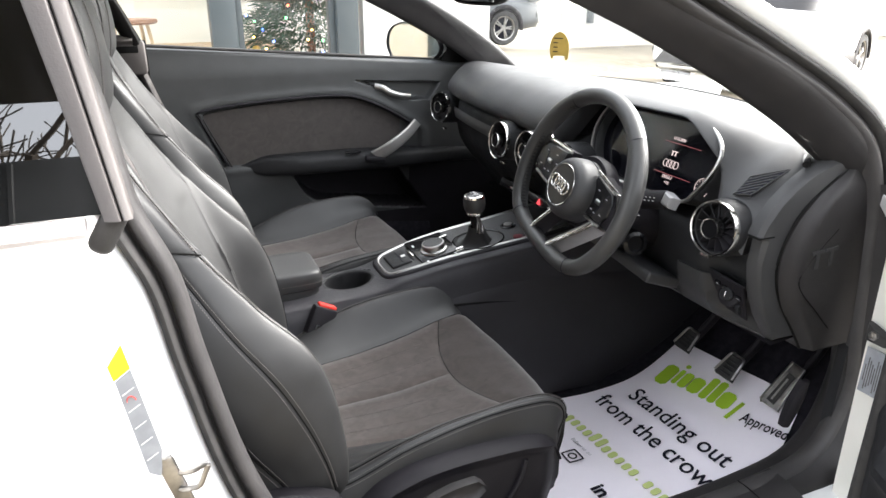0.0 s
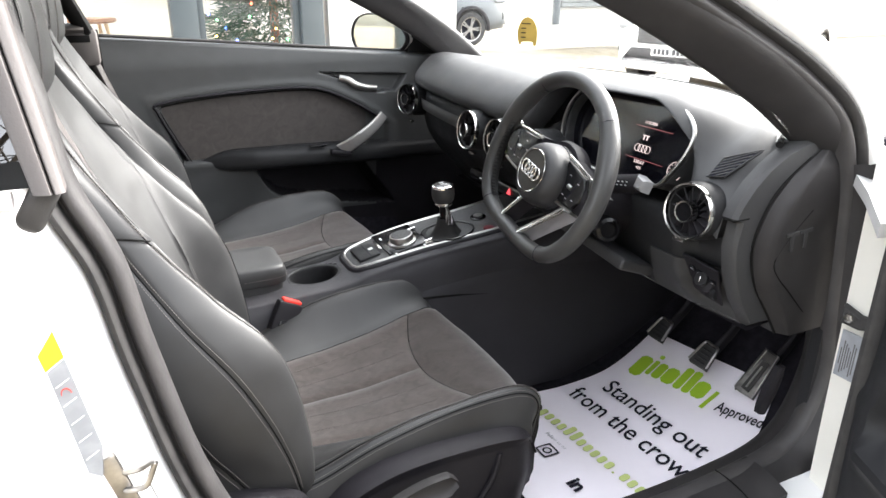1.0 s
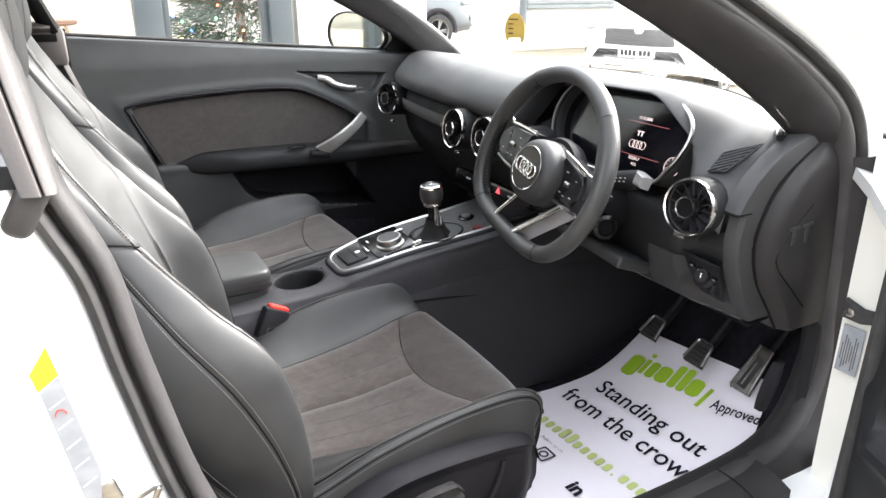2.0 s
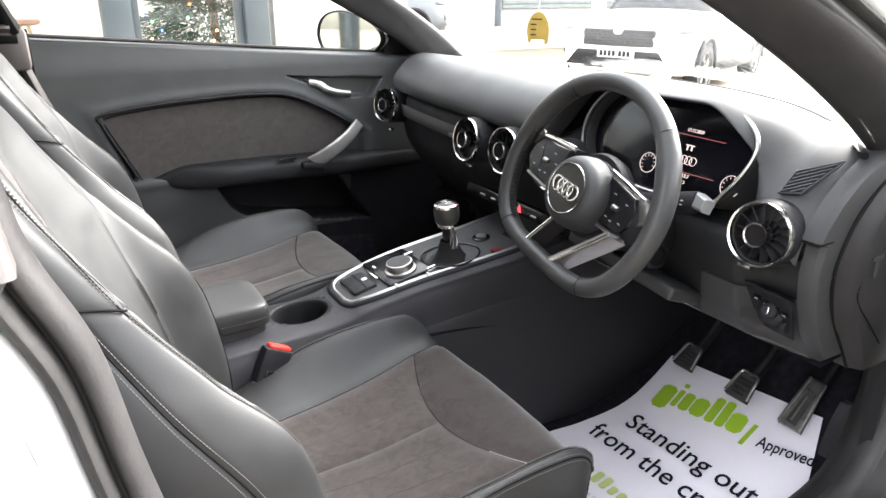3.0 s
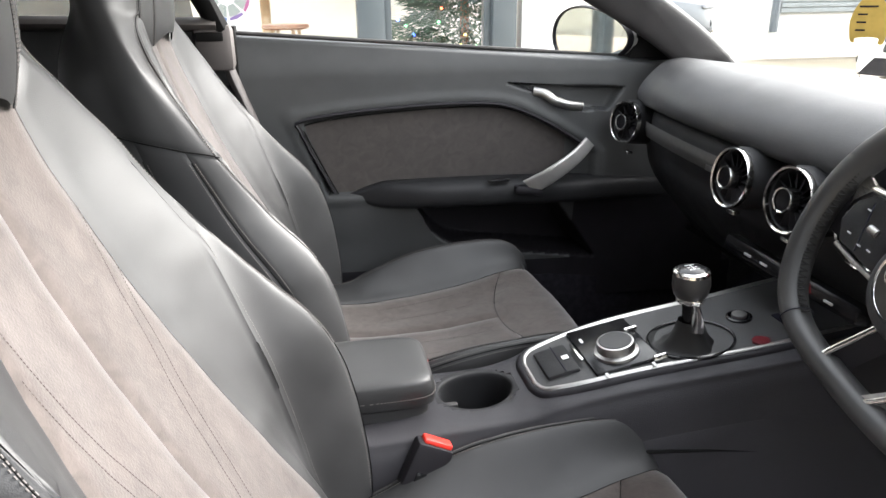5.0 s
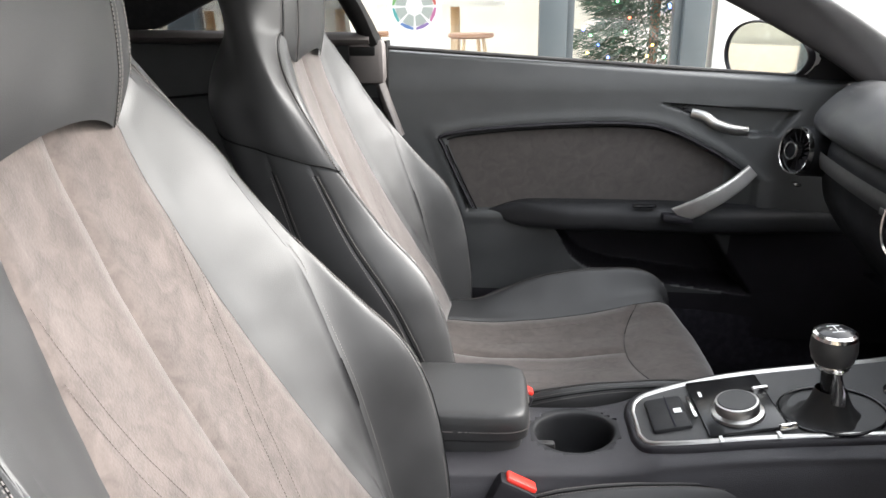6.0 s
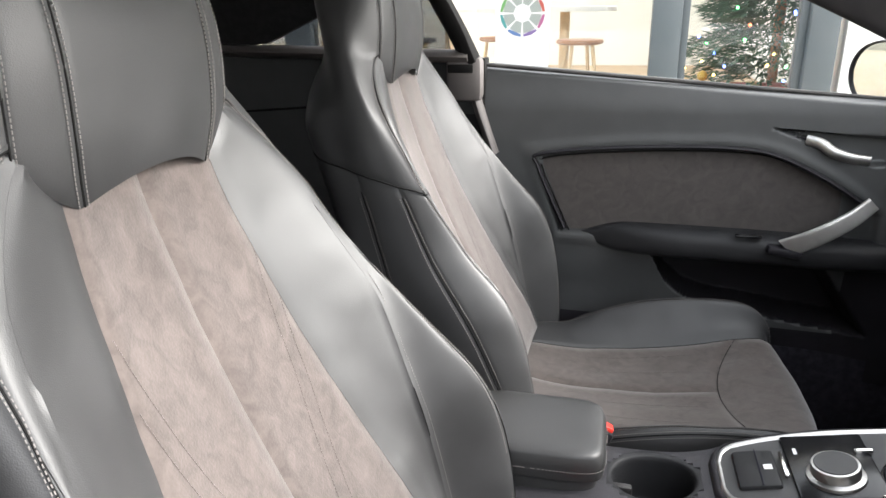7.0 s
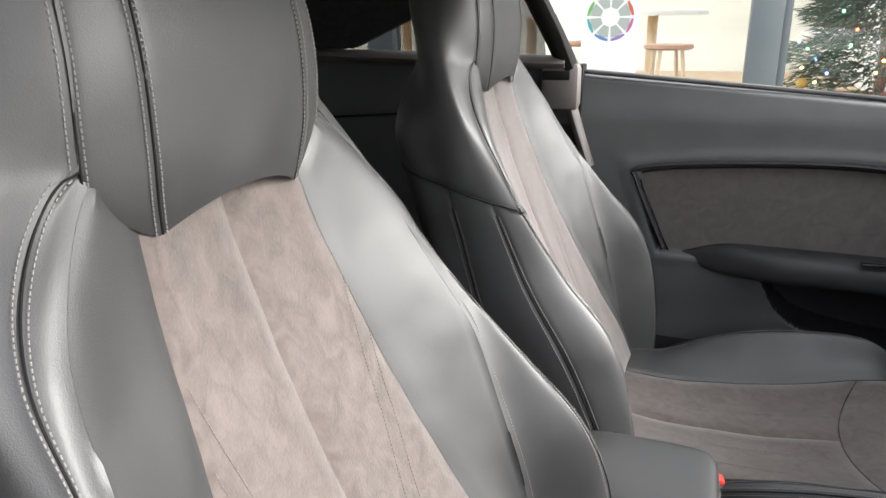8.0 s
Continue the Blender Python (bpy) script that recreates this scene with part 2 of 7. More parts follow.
def smooth_path(pts, n, closed=False):
    pts = [tuple(p) for p in pts]
    if not closed:
        return [V(cr(pts, i / n)) for i in range(n + 1)]
    m = len(pts)
    ring = [pts[-1]] + pts + pts[:2]
    k = m + 2
    return [V(cr(ring, (1 + i * m / n) / k)) for i in range(n)]


def tube(pts, ra, rb=None, sides=8, closed=False, bm=None, up=(0, 0, 1)):
    """A tube along points; ra along the side axis, rb along the up axis."""
    bm = bm or bmesh.new()
    rb = rb or ra
    rings, n = [], len(pts)
    for i, p in enumerate(pts):
        t = (pts[(i + 1) % n] - pts[i - 1]) if closed else (pts[min(i + 1, n - 1)] - pts[max(i - 1, 0)])
        t = t.normalized()
        s = t.cross(V(up))
        s = s.normalized() if s.length > 1e-4 else t.orthogonal().normalized()
        w = s.cross(t)
        rings.append([bm.verts.new(p + s * ra * math.cos(a) + w * rb * math.sin(a)) for a in (2 * math.pi * k / sides for k in range(sides))])
    for i in range(n if closed else n - 1):
        a, b = rings[i], rings[(i + 1) % n]
        for k in range(sides):
            bm.faces.new((a[k], a[(k + 1) % sides], b[(k + 1) % sides], b[k]))
    if not closed:
        bm.faces.new(rings[0][::-1]), bm.faces.new(rings[-1])
    return bm


def rbox(size, at=(0, 0, 0), bevel=0.004, m=None, bm=None, seg=2):
    """A bevelled block."""
    bm = bm or bmesh.new()
    t = bmesh.ops.create_cube(bm, size=1.0)["verts"]
    for v in t:
        v.co = V((v.co.x * size[0], v.co.y * size[1], v.co.z * size[2]))
    if bevel:
        es = list({e for v in t for e in v.link_edges})
        got = bmesh.ops.bevel(bm, geom=es, offset=min(bevel, min(size) * 0.45), segments=seg, affect="EDGES", profile=0.5)
        t = list({v for f in got["faces"] for v in f.verts} | {v for v in t if v.is_valid})
        seen, stack = set(t), list(t)
        while stack:
            for e in stack.pop().link_edges:
                for w in e.verts:
                    if w not in seen:
                        seen.add(w), stack.append(w)
        t = list(seen)
    mm = Matrix.Translation(at) @ (m or Matrix())
    bmesh.ops.transform(bm, matrix=mm, verts=t)
    return bm


def lathe(profile, sides=32, m=None, bm=None):
    """Turn (radius, height) points round the local z axis."""
    bm = bm or bmesh.new()
    m = m or Matrix()
    rings = []
    for r, h in profile:
        if r < 1e-6:
            rings.append([bm.verts.new(m @ V((0, 0, h)))])
        else:
            rings.append([bm.verts.new(m @ V((r * math.cos(a), r * math.sin(a), h))) for a in (2 * math.pi * k / sides for k in range(sides))])
    for a, b in zip(rings, rings[1:]):
        for k in range(sides):
            q = [a[k % len(a)], a[(k + 1) % len(a)], b[(k + 1) % len(b)], b[k % len(b)]]
            q = list(dict.fromkeys(q))
            if len(q) > 2:
                bm.faces.new(q)
    return bm


def prism(outline, depth, m=None, bm=None, bevel=0.0):
    """A flat outline (x, y) raised by depth along z."""
    bm = bm or bmesh.new()
    m = m or Matrix()
    lo = [bm.verts.new(m @ V((x, y, 0))) for x, y in outline]
    if bevel:
        cx, cy = sum(p[0] for p in outline) / len(outline), sum(p[1] for p in outline) / len(outline)
        def inn(x, y):
            d = math.hypot(x - cx, y - cy) or 1
            return (x - (x - cx) / d * bevel, y - (y - cy) / d * bevel)
        mid = [bm.verts.new(m @ V((x, y, depth - bevel))) for x, y in outline]
        hi = [bm.verts.new(m @ V((*inn(x, y), depth))) for x, y in outline]
        rows = [lo, mid, hi]
    else:
        hi = [bm.verts.new(m @ V((x, y, depth))) for x, y in outline]
        rows = [lo, hi]
    n = len(outline)
    for a, b in zip(rows, rows[1:]):
        for k in range(n):
            bm.faces.new((a[k], a[(k + 1) % n], b[(k + 1) % n], b[k]))
    bm.faces.new(lo[::-1]), bm.faces.new(hi)
    return bm


def stitches(path, bm, length=0.0020, gap=0.0012, r=0.0005):
    """Short thread dashes along a dense path of points."""
    step, acc, on, last = length, 0.0, True, path[0]
    start = path[0]
    for a, b in zip(path, path[1:]):
        acc += (b - a).length
        if acc >= step:
            if on:
                tube([start, (start + b) / 2 + V((0, 0, 0)), b], r, sides=5, bm=bm)
            on, acc, start = not on, 0.0, b
            step = length if on else gap
    return bm


def frame_matrix(origin, xa, ya):
    xa, ya = V(xa).normalized(), V(ya).normalized()
    za = xa.cross(ya).normalized()
    ya = za.cross(xa)
    return Matrix(((xa.x, ya.x, za.x, origin[0]), (xa.y, ya.y, za.y, origin[1]), (xa.z, ya.z, za.z, origin[2]), (0, 0, 0, 1)))


def letters(name, text, size, m, material, parent, thick=0.0004, bold=0.0, align="LEFT", squeeze=1.0):
    """Words in the built-in font, turned into a mesh."""
    cu = bpy.data.curves.new(name, "FONT")
    cu.body, cu.size, cu.extrude, cu.offset, cu.align_x = text, size, thick, bold, align
    cu.resolution_u = 3
    tmp = bpy.data.objects.new(name + "_tmp", cu)
    me = bpy.data.meshes.new_from_object(tmp)
    bpy.data.objects.remove(tmp)
    me.transform(m @ Matrix.Diagonal((squeeze, 1, 1, 1)))
    me.materials.clear()
    me.materials.append(material)
    ob = new(name, me)
    attach(ob, parent)
    return ob

def smooth(a, b, x):
    t = min(max((x - a) / (b - a), 0.0), 1.0)
    return t * t * (3 - 2 * t)


# ---- seats: x forward, y to the car's left, seat centre at y = 0 ----
SPINE = [(0.40, 0.205), (0.48, 0.172), (0.56, 0.128), (0.66, 0.075), (0.76, 0.030), (0.86, -0.008), (0.94, -0.032), (1.02, -0.045)]
# height: insert half width, seam half width and rise, crest half width and rise, outer half width
BACK = [(0.40, 0.160, 0.195, -0.018, 0.225, 0.030, 0.245), (0.48, 0.158, 0.200, -0.010, 0.238, 0.062, 0.268), (0.55, 0.150, 0.202, 0.012, 0.246, 0.090, 0.280),
        (0.62, 0.143, 0.204, 0.032, 0.246, 0.098, 0.280), (0.70, 0.130, 0.207, 0.044, 0.242, 0.076, 0.266), (0.76, 0.120, 0.208, 0.048, 0.230, 0.058, 0.244),
        (0.80, 0.113, 0.202, 0.044, 0.220, 0.046, 0.230), (0.86, 0.103, 0.190, 0.034, 0.210, 0.028, 0.219), (0.92, 0.093, 0.178, 0.026, 0.204, 0.014, 0.214),
        (0.97, 0.086, 0.158, 0.018, 0.192, 0.004, 0.204), (1.02, 0.080, 0.122, -0.005, 0.158, -0.012, 0.176)]


def back_form(k, z):
    """k: 0 centre, 1 edge of the insert, 2 seam, 3 crest, 4 side, 5 rear side, 6 rear corner, 7 rear centre (minus: the other side)."""
    x, = lerp_table(SPINE, z)
    x2, = lerp_table(SPINE, z + 0.004)
    t = V((x2 - x, 0, 0.004)).normalized()
    n = V((t.z, 0, -t.x))
    wi, ws, ds, wc, dc, wo = lerp_table(BACK, z)
    c = [(-wi, 0.003), (0.0, -0.004), (wi, 0.003), (ws, ds), (wc, dc), (wo, dc * 0.5 - 0.008), (wo - 0.003, -0.045), (wo - 0.04, -0.115), (0.0, -0.135), (-wo, -0.115)]
    s = 1 if k >= 0 else -1
    y, o = cr(c, (abs(k) + 1) / 9)
    if abs(k) < 1:
        y = wi * abs(k)
        o = -0.004 + 0.007 * abs(k) ** 2
    return V((x, s * y, z)) + n * o


def head(k, z):
    w, xf, dep = lerp_table([(0.935, 0.118, -0.024, 0.07), (0.965, 0.130, -0.014, 0.09), (1.0, 0.138, -0.005, 0.105), (1.06, 0.138, 0.0, 0.115), (1.13, 0.131, -0.006, 0.115),
                             (1.19, 0.118, -0.022, 0.105), (1.225, 0.09, -0.045, 0.07), (1.238, 0.045, -0.066, 0.03)], z)
    wf = w + 0.060 * (max(0.0, 1.12 - z) / 0.19) ** 1.2
    r1 = 0.005 + 0.007 * smooth(1.08, 0.95, z)
    r2 = 0.030 + 0.006 * smooth(1.08, 0.95, z)
    c = [(-w * 0.63, xf - r1), (0, xf), (w * 0.63, xf - r1), (w * 0.97 + 0.3 * (wf - w), xf - r2), (wf, xf - dep * 0.6), (wf * 0.85, xf - dep), (0, xf - dep - 0.008), (-w * 0.75, xf - dep)]
    y, x = cr(c, (abs(k) + 1) / 7)
    if abs(k) < 1:
        y, x = w * 0.63 * abs(k), xf - r1 * abs(k) ** 2
    lean = -0.12 * (z - 0.95)
    return V((x + lean, y if k >= 0 else -y, z))


def back_point(k, z):
    """The backrest, whose shoulders run up into the sides of the head restraint."""
    p = back_form(k, z)
    a = abs(k)
    t = min(max((z - 0.885) / 0.115, 0.0), 1.0)
    far = smooth(2.6, 4.2, a)
    share = ((1 - far) * (1 - math.sqrt(1 - t * t)) + far * smooth(0.92, 1.08, z)) * smooth(1.0, 2.0, a)
    if share <= 0:
        return p
    q = head(math.copysign(lerp_table([(1, 0.95), (2, 1.25), (2.58, 1.55), (6.2, 5.0), (8, 5.0)], a)[0], k), min(z, 1.238))
    q.x -= 0.006 * smooth(2.58, 2.3, a)
    return p.lerp(q, share)


def cush_spine(s):
    return cr([(0.10, 0.425), (0.21, 0.405), (0.33, 0.402), (0.46, 0.413), (0.568, 0.430), (0.634, 0.424), (0.664, 0.384), (0.655, 0.315)], s)


def cush_point(k, s):
    x, z = cush_spine(s)
    x2, z2 = cush_spine(min(s + 0.004, 1))
    x1, z1 = cush_spine(max(s - 0.004, 0))
    t = V((x2 - x1, 0, z2 - z1)).normalized()
    n = V((-t.z, 0, t.x))
    wi, wr, wo, h = cr([(0.112, 0.205, 0.235, 0.0), (0.130, 0.220, 0.248, 0.014), (0.148, 0.232, 0.255, 0.060), (0.166, 0.236, 0.257, 0.074), (0.182, 0.235, 0.255, 0.058),
                        (0.194, 0.228, 0.246, 0.028), (0.196, 0.216, 0.232, 0.006), (0.19, 0.205, 0.22, 0.0)], s)
    c = [(-wi, 0.004), (0.0, -0.006), (wi, 0.004), (wr, h), (wo, h - 0.052), (wo + 0.006, h - 0.10), (wo - 0.006, h - 0.145)]
    y, o = cr(c, (abs(k) + 1) / 6)
    if abs(k) < 1:
        y = wi * abs(k)
        o = -0.006 + 0.01 * abs(k) ** 2
    x -= 0.9 * y * y * smooth(0.55, 0.85, s)
    return V((x, (1 if k >= 0 else -1) * y, z)) + n * o


def wrinkle(p):
    return noise.noise(p * 14) * 0.0016 + noise.noise(p * 34 + V((3, 1, 2))) * 0.0006


def padded(point, k0, k1, lo, hi, nu, nv, seam=0.0055, reach=0.011, far_edge=None):
    """A padded panel of a seat surface whose borders turn in towards the seams. lo and hi may be functions of the share across."""
    def f(u, v):
        k = k0 + (k1 - k0) * u
        a = lo(u) if callable(lo) else lo
        b = hi(u) if callable(hi) else hi
        w = a + (b - a) * v
        p = point(k, w)
        e = 1e-3
        n = (point(k + e, w) - point(k - e, w)).cross(point(k, w + e) - point(k, w - e))
        n = n.normalized() if n.length > 1e-12 else V((1, 0, 0))
        if n.dot(p - V((0.1 if point is back_point else 0.35, 0, w if point is back_point else 0.3)) + V((0.4, 0, 0) if point is back_point else (0, 0, 0.2))) < 0 and abs(k) < 3:
            n = -n
        if point is back_point and abs(k) < 2 and n.x < 0:
            n = -n
        if point is cush_point and abs(k) < 2 and n.z < 0 and w < 0.8:
            n = -n
        if abs(k) >= 2 and n.y * k < 0 and abs(n.y) > 0.2:
            n = -n
        across = (point(k0, w) - point(k1, w)).length * 1.1
        along = (point(k, a) - point(k, b)).length
        fw = far_edge(w) if far_edge else 1.0
        dip = max(math.exp(-(u * across / reach) ** 2), fw * math.exp(-((1 - u) * across / reach) ** 2), math.exp(-(v * along / reach) ** 2), math.exp(-((1 - v) * along / reach) ** 2))
        q = p - n * seam * dip
        return q + n * wrinkle(p)
    return sheet(f, nu, nv)


def line_on(point, kf, w0, w1, n=260, lift=0.0005):
    """A dense path over a seat surface, k given by a function of the share along it."""
    out = []
    for i in range(n + 1):
        w = w0 + (w1 - w0) * i / n
        k = kf(i / n)
        p = point(k, w)
        e = 1e-3
        m = (point(k + e, w) - point(k - e, w)).cross(point(k, w + e) - point(k, w - e)).normalized()
        c = V((-0.06, 0, w)) if point is back_point else V((p.x, 0, 0.33))
        if m.dot(p - c) < 0:
            m = -m
        out.append(p + m * (lift + wrinkle(p)))
    return out


def car_seat(label):
    seat = thing("sports_seat", label, "seat", group="front seats")
    for s in (-1, 1):
        part("back_insert", padded(back_point, 0, s, 0.43, lambda u: 0.978 - 0.018 * u * u, 16, 56, 0.003, 0.007), SUEDE, seat, "grey-brown suede insert")
        part("back_bolster", padded(back_point, s, 2 * s, 0.43, lambda u: 0.960 + 0.036 * smooth(-0.1, 0.7, u), 16, 64, 0.0025, 0.006, lambda w: 0.3 - 0.27 * smooth(0.775, 0.80, w)), LEATHER, seat)
        part("front_bolster", padded(back_point, 2 * s, 3 * s, 0.40, 0.794, 22, 50, 0.0006, 0.0035), LEATHER, seat)
        part("side_bolster", padded(back_point, 3 * s, 4 * s, 0.40, lambda u: 0.794 + 0.024 * u, 18, 50, 0.0018, 0.004), LEATHER, seat)
        part("side_panel", padded(back_point, 4 * s, 5 * s, 0.38, lambda u: 0.818 + 0.036 * u, 18, 50, 0.0018, 0.004), LEATHER, seat)
        part("side_cover", padded(back_point, 5 * s, 6.2 * s, 0.36, lambda u: 0.854 + 0.05 * u, 18, 40, 0.0018, 0.004), LEATHER, seat)
        rise = lambda k: 0.024 * min(max(k - 3, 0), 1) + 0.036 * min(max(k - 4, 0), 1) + 0.05 * min(max((k - 5) / 1.2, 0), 1)
        kz = lambda u: 0.789 + rise(2 + 4.2 * u)
        part("shoulder", padded(back_point, 2 * s, 2.58 * s, 0.789, 1.085, 12, 44, 0.0003), LEATHER, seat)

        def wing(u, v):
            k = 2.58 + 3.62 * u ** 1.4
            z = kz((k - 2) / 4.2)
            z += (1.238 - z) * v
            p = back_point(s * k, z)
            n = (p - V((-0.07, 0, min(z, 1.12)))).normalized()
            return p + n * (noise.noise(p * 16) * 0.0018 - 0.002 * math.exp(-((k - 2.58) / 0.06) ** 2) - 0.002 * math.exp(-(v / 0.015) ** 2))
        part("shoulder_side", sheet(wing, 44, 64), LEATHER, seat)
        part("cushion_bolster", padded(cush_point, s, 2 * s, 0.02, 1.0, 20, 60, 0.0025, 0.004), LEATHER, seat)
        part("cushion_side", padded(cush_point, 2 * s, 5 * s, 0.02, 1.0, 30, 50, 0.0025, 0.004), LEATHER, seat)
        part("cushion_insert", padded(cush_point, 0, s, 0.02, lambda u: 0.478 + 0.070 * u ** 2, 14, 40, 0.004, 0.008), SUEDE, seat, "grey-brown suede insert")
    part("thigh_pad", padded(cush_point, -1, 1, lambda u: 0.480 + 0.070 * (2 * u - 1) ** 2, 0.985, 32, 34, 0.004, 0.008), SUEDE_DARK_NAP, seat, "brown suede thigh pad, darkened for the way its nap lies")
    part("back_shell", sheet(lambda u, v: back_point((-1 if u < 0.5 else 1) * (7 - 1.2 * abs(2 * u - 1)), 0.36 + 0.57 * v), 16, 24), PLASTIC_LOW, seat)

    # one-piece head restraint
    def head_panel(k0, k1, lo, hi, nu, nv):
        def f(u, v):
            k, z = k0 + (k1 - k0) * u, (lo(k0 + (k1 - k0) * u) if callable(lo) else lo)
            z = z + (hi - z) * v
            p = head(k, z)
            d = min(min(u, 1 - u) * (head(k0, z) - head(k1, z)).length, v * 0.25)
            c = V((-0.07, 0, min(z, 1.12)))
            n = (p - c).normalized()
            return p - n * 0.002 * math.exp(-(d / 0.004) ** 2) + n * noise.noise(p * 16) * 0.0018
        return sheet(f, nu, nv)
    base = lambda k: 0.950 + 0.018 * max(0.0, 1 - k * k) + 0.034 * smooth(0.9, 1.7, abs(k)) - 0.035 * smooth(1.6, 3.2, abs(k))
    rest = part("head_restraint", head_panel(-0.95, 0.95, base, 1.238, 44, 30), LEATHER, seat)
    for s in (-1, 1):
        part("side_panel", head_panel(0.95 * s, 1.55 * s, base, 1.238, 16, 30), LEATHER, rest)

    # stitching
    for s in (-1, 1):
        for kk, w0, w1 in ((2, 0.45, 0.79), (3, 0.40, 0.79), (4, 0.40, 0.80), (5, 0.40, 0.825)):
            part("seam", tube(line_on(back_point, lambda u, q=kk: s * q, w0, w1, 90, -0.0018 if kk < 3 else -0.0008), 0.0005 if kk < 3 else 0.0008, None, 5), SEAM, seat, smooth=0)
        part("cushion_seam", tube(line_on(cush_point, lambda u: s * 2, 0.04, 0.94, 90, -0.0014), 0.0012, 0.0012, 5), SEAM, seat, smooth=0)
        for kk, name, lo, hi in ((2, "seam_stitching", 0.47, 0.785), (3, "crest_stitching", 0.42, 0.788), (4, "side_stitching", 0.42, 0.80), (5, "rear_side_stitching", 0.42, 0.82)):
            bm = bmesh.new()
            for dk in (-0.075, 0.075) if kk != 2 else (0.09,):
                stitches(line_on(back_point, lambda u, d=dk, q=kk: s * (q + d), lo, hi, 900, 0.0002 if kk == 2 else 0.0005), bm, r=0.0004 if kk == 2 else 0.0005)
            part(name, bm, THREAD, seat, smooth=0)
        bm = bmesh.new()
        turn = lambda u, d: s * (3 - 0.42 * smooth(0, 0.35, u) + d * (0.4 + 0.6 * smooth(0, 0.35, u)))
        part("shoulder_seam", tube(line_on(back_point, lambda u: turn(u, 0), 0.792, 1.0, 70, -0.0004), 0.0008, None, 5), SEAM, seat, smooth=0)
        for d in (-0.10, 0.10):
            stitches(line_on(back_point, lambda u, d=d: turn(u, d), 0.80, 0.998, 560), bm)
        part("shoulder_stitching", bm, THREAD, seat, smooth=0)
        edge = lambda u: 0.791 + rise(2 + 4.2 * u)
        part("side_seam", tube([back_point(s * (2.9 + 3.1 * i / 40), edge((0.9 + 3.1 * i / 40) / 4.2)) + V((0, s * 0.0004, 0.001)) for i in range(41)], 0.0014, 0.0012, 5), SEAM, seat, smooth=0)
        for kk in (0.95, 1.55):
            part("head_seam", tube([p + (p - V((-0.07, 0, min(p.z, 1.12)))).normalized() * (noise.noise(p * 16) * 0.0018 - 0.0014) for p in (head(s * kk, base(kk) + (1.2 - base(kk)) * i / 60) for i in range(61))], 0.0008, 0.0008, 5), SEAM, rest, smooth=0)
            bm = bmesh.new()
            for dk in ((-0.042, 0.042) if kk < 1 else (-0.062, 0.062)):
                stitches([p + (p - V((-0.07, 0, min(p.z, 1.12)))).normalized() * (noise.noise(p * 16) * 0.0018 + 0.0004) for p in (head(s * (kk + dk), base(kk) + (1.2 - base(kk)) * i / 800) for i in range(801))], bm)
            part("head_stitching", bm, THREAD, rest, smooth=0)
        bm = bmesh.new()
        for dk in (-0.07, 0.07):
            stitches(line_on(cush_point, lambda u, d=dk: s * (2 + d), 0.05, 0.93, 1000), bm)
        for dk in (0.24, 0.40):
            stitches(line_on(cush_point, lambda u, d=dk: s * (2 + d), 0.10, 0.90, 1000), bm)
        part("cushion_stitching", bm, THREAD, seat, smooth=0)
        part("cushion_welt", tube(line_on(cush_point, lambda u: s * 2.32, 0.08, 0.91, 90, 0.0002), 0.0011, 0.0011, 6), SEAM, seat, smooth=0)
        for j in (0, 1):
            part("insert_stitching", stitches(line_on(back_point, lambda u: s * (0.97 - 0.75 * u), 0.865 - 0.05 * j, 0.60 - 0.05 * j, 420, 0.0004), bmesh.new(), r=0.00032), SUEDE, seat, smooth=0)
        for q in (0.36, 0.70):
            part("insert_stitching", stitches(line_on(cush_point, lambda u, q=q: s * q, 0.10, 0.47, 260, 0.0004), bmesh.new(), r=0.00032), SUEDE, seat, smooth=0)

    # seat base with its raised rim, hinge cover and height lever
    TOPL = [(0.20, 0.345), (0.256, 0.398), (0.292, 0.420), (0.357, 0.437), (0.464, 0.439), (0.547, 0.430), (0.585, 0.405), (0.605, 0.360)]
    def base_side(s):
        def f(u, v):
            x = 0.20 + 0.405 * u
            top, = lerp_table(TOPL, x)
            low = 0.235 + 0.05 * smooth(0.75, 1.0, u)
            w = 0.270 + 0.010 * smooth(0.0, 0.5, v) + 0.006 * smooth(0.88, 0.94, v) - 0.012 * smooth(0.96, 1.0, v) - 0.035 * smooth(0.82, 1.0, u) ** 2
            return V((x, s * w, low + (top - low) * v))
        return slab(f, 36, 26, (0, -s * 0.03, 0))
    def rib(s):
        return tube(smooth_path([(0.515, s * 0.281, 0.405), (0.500, s * 0.284, 0.36), (0.465, s * 0.284, 0.31), (0.43, s * 0.281, 0.27)], 14), 0.004, 0.005, 6)
    def hinge(s):
        o = smooth_path([(0.02, 0.25, 0), (0.035, 0.40, 0), (0.065, 0.452, 0), (0.12, 0.463, 0), (0.175, 0.446, 0), (0.212, 0.420, 0), (0.225, 0.36, 0), (0.21, 0.25, 0)], 40, True)
        return prism([(p.x, p.y) for p in o], 0.03, frame_matrix((0, s * 0.262 + (0.03 if s > 0 else 0), 0), (1, 0, 0), (0, 0, 1)), bevel=0.008)
    for s in (-1, 1):
        cover = part("base_cover", base_side(s), PLASTIC_LOW, seat)
        part("base_rib", rib(s), PLASTIC_LOW, cover)
        part("hinge_cover", hinge(s), PLASTIC_LOW, seat)
    part("seat_frame", rbox((0.52, 0.46, 0.13), (0.33, 0, 0.285), 0.03), PLASTIC_LOW, seat)
    for s in (-1, 1):
        part("runner", rbox((0.62, 0.05, 0.03), (0.30, s * 0.19, 0.212), 0.006), PLASTIC_LOW, seat)
    return seat


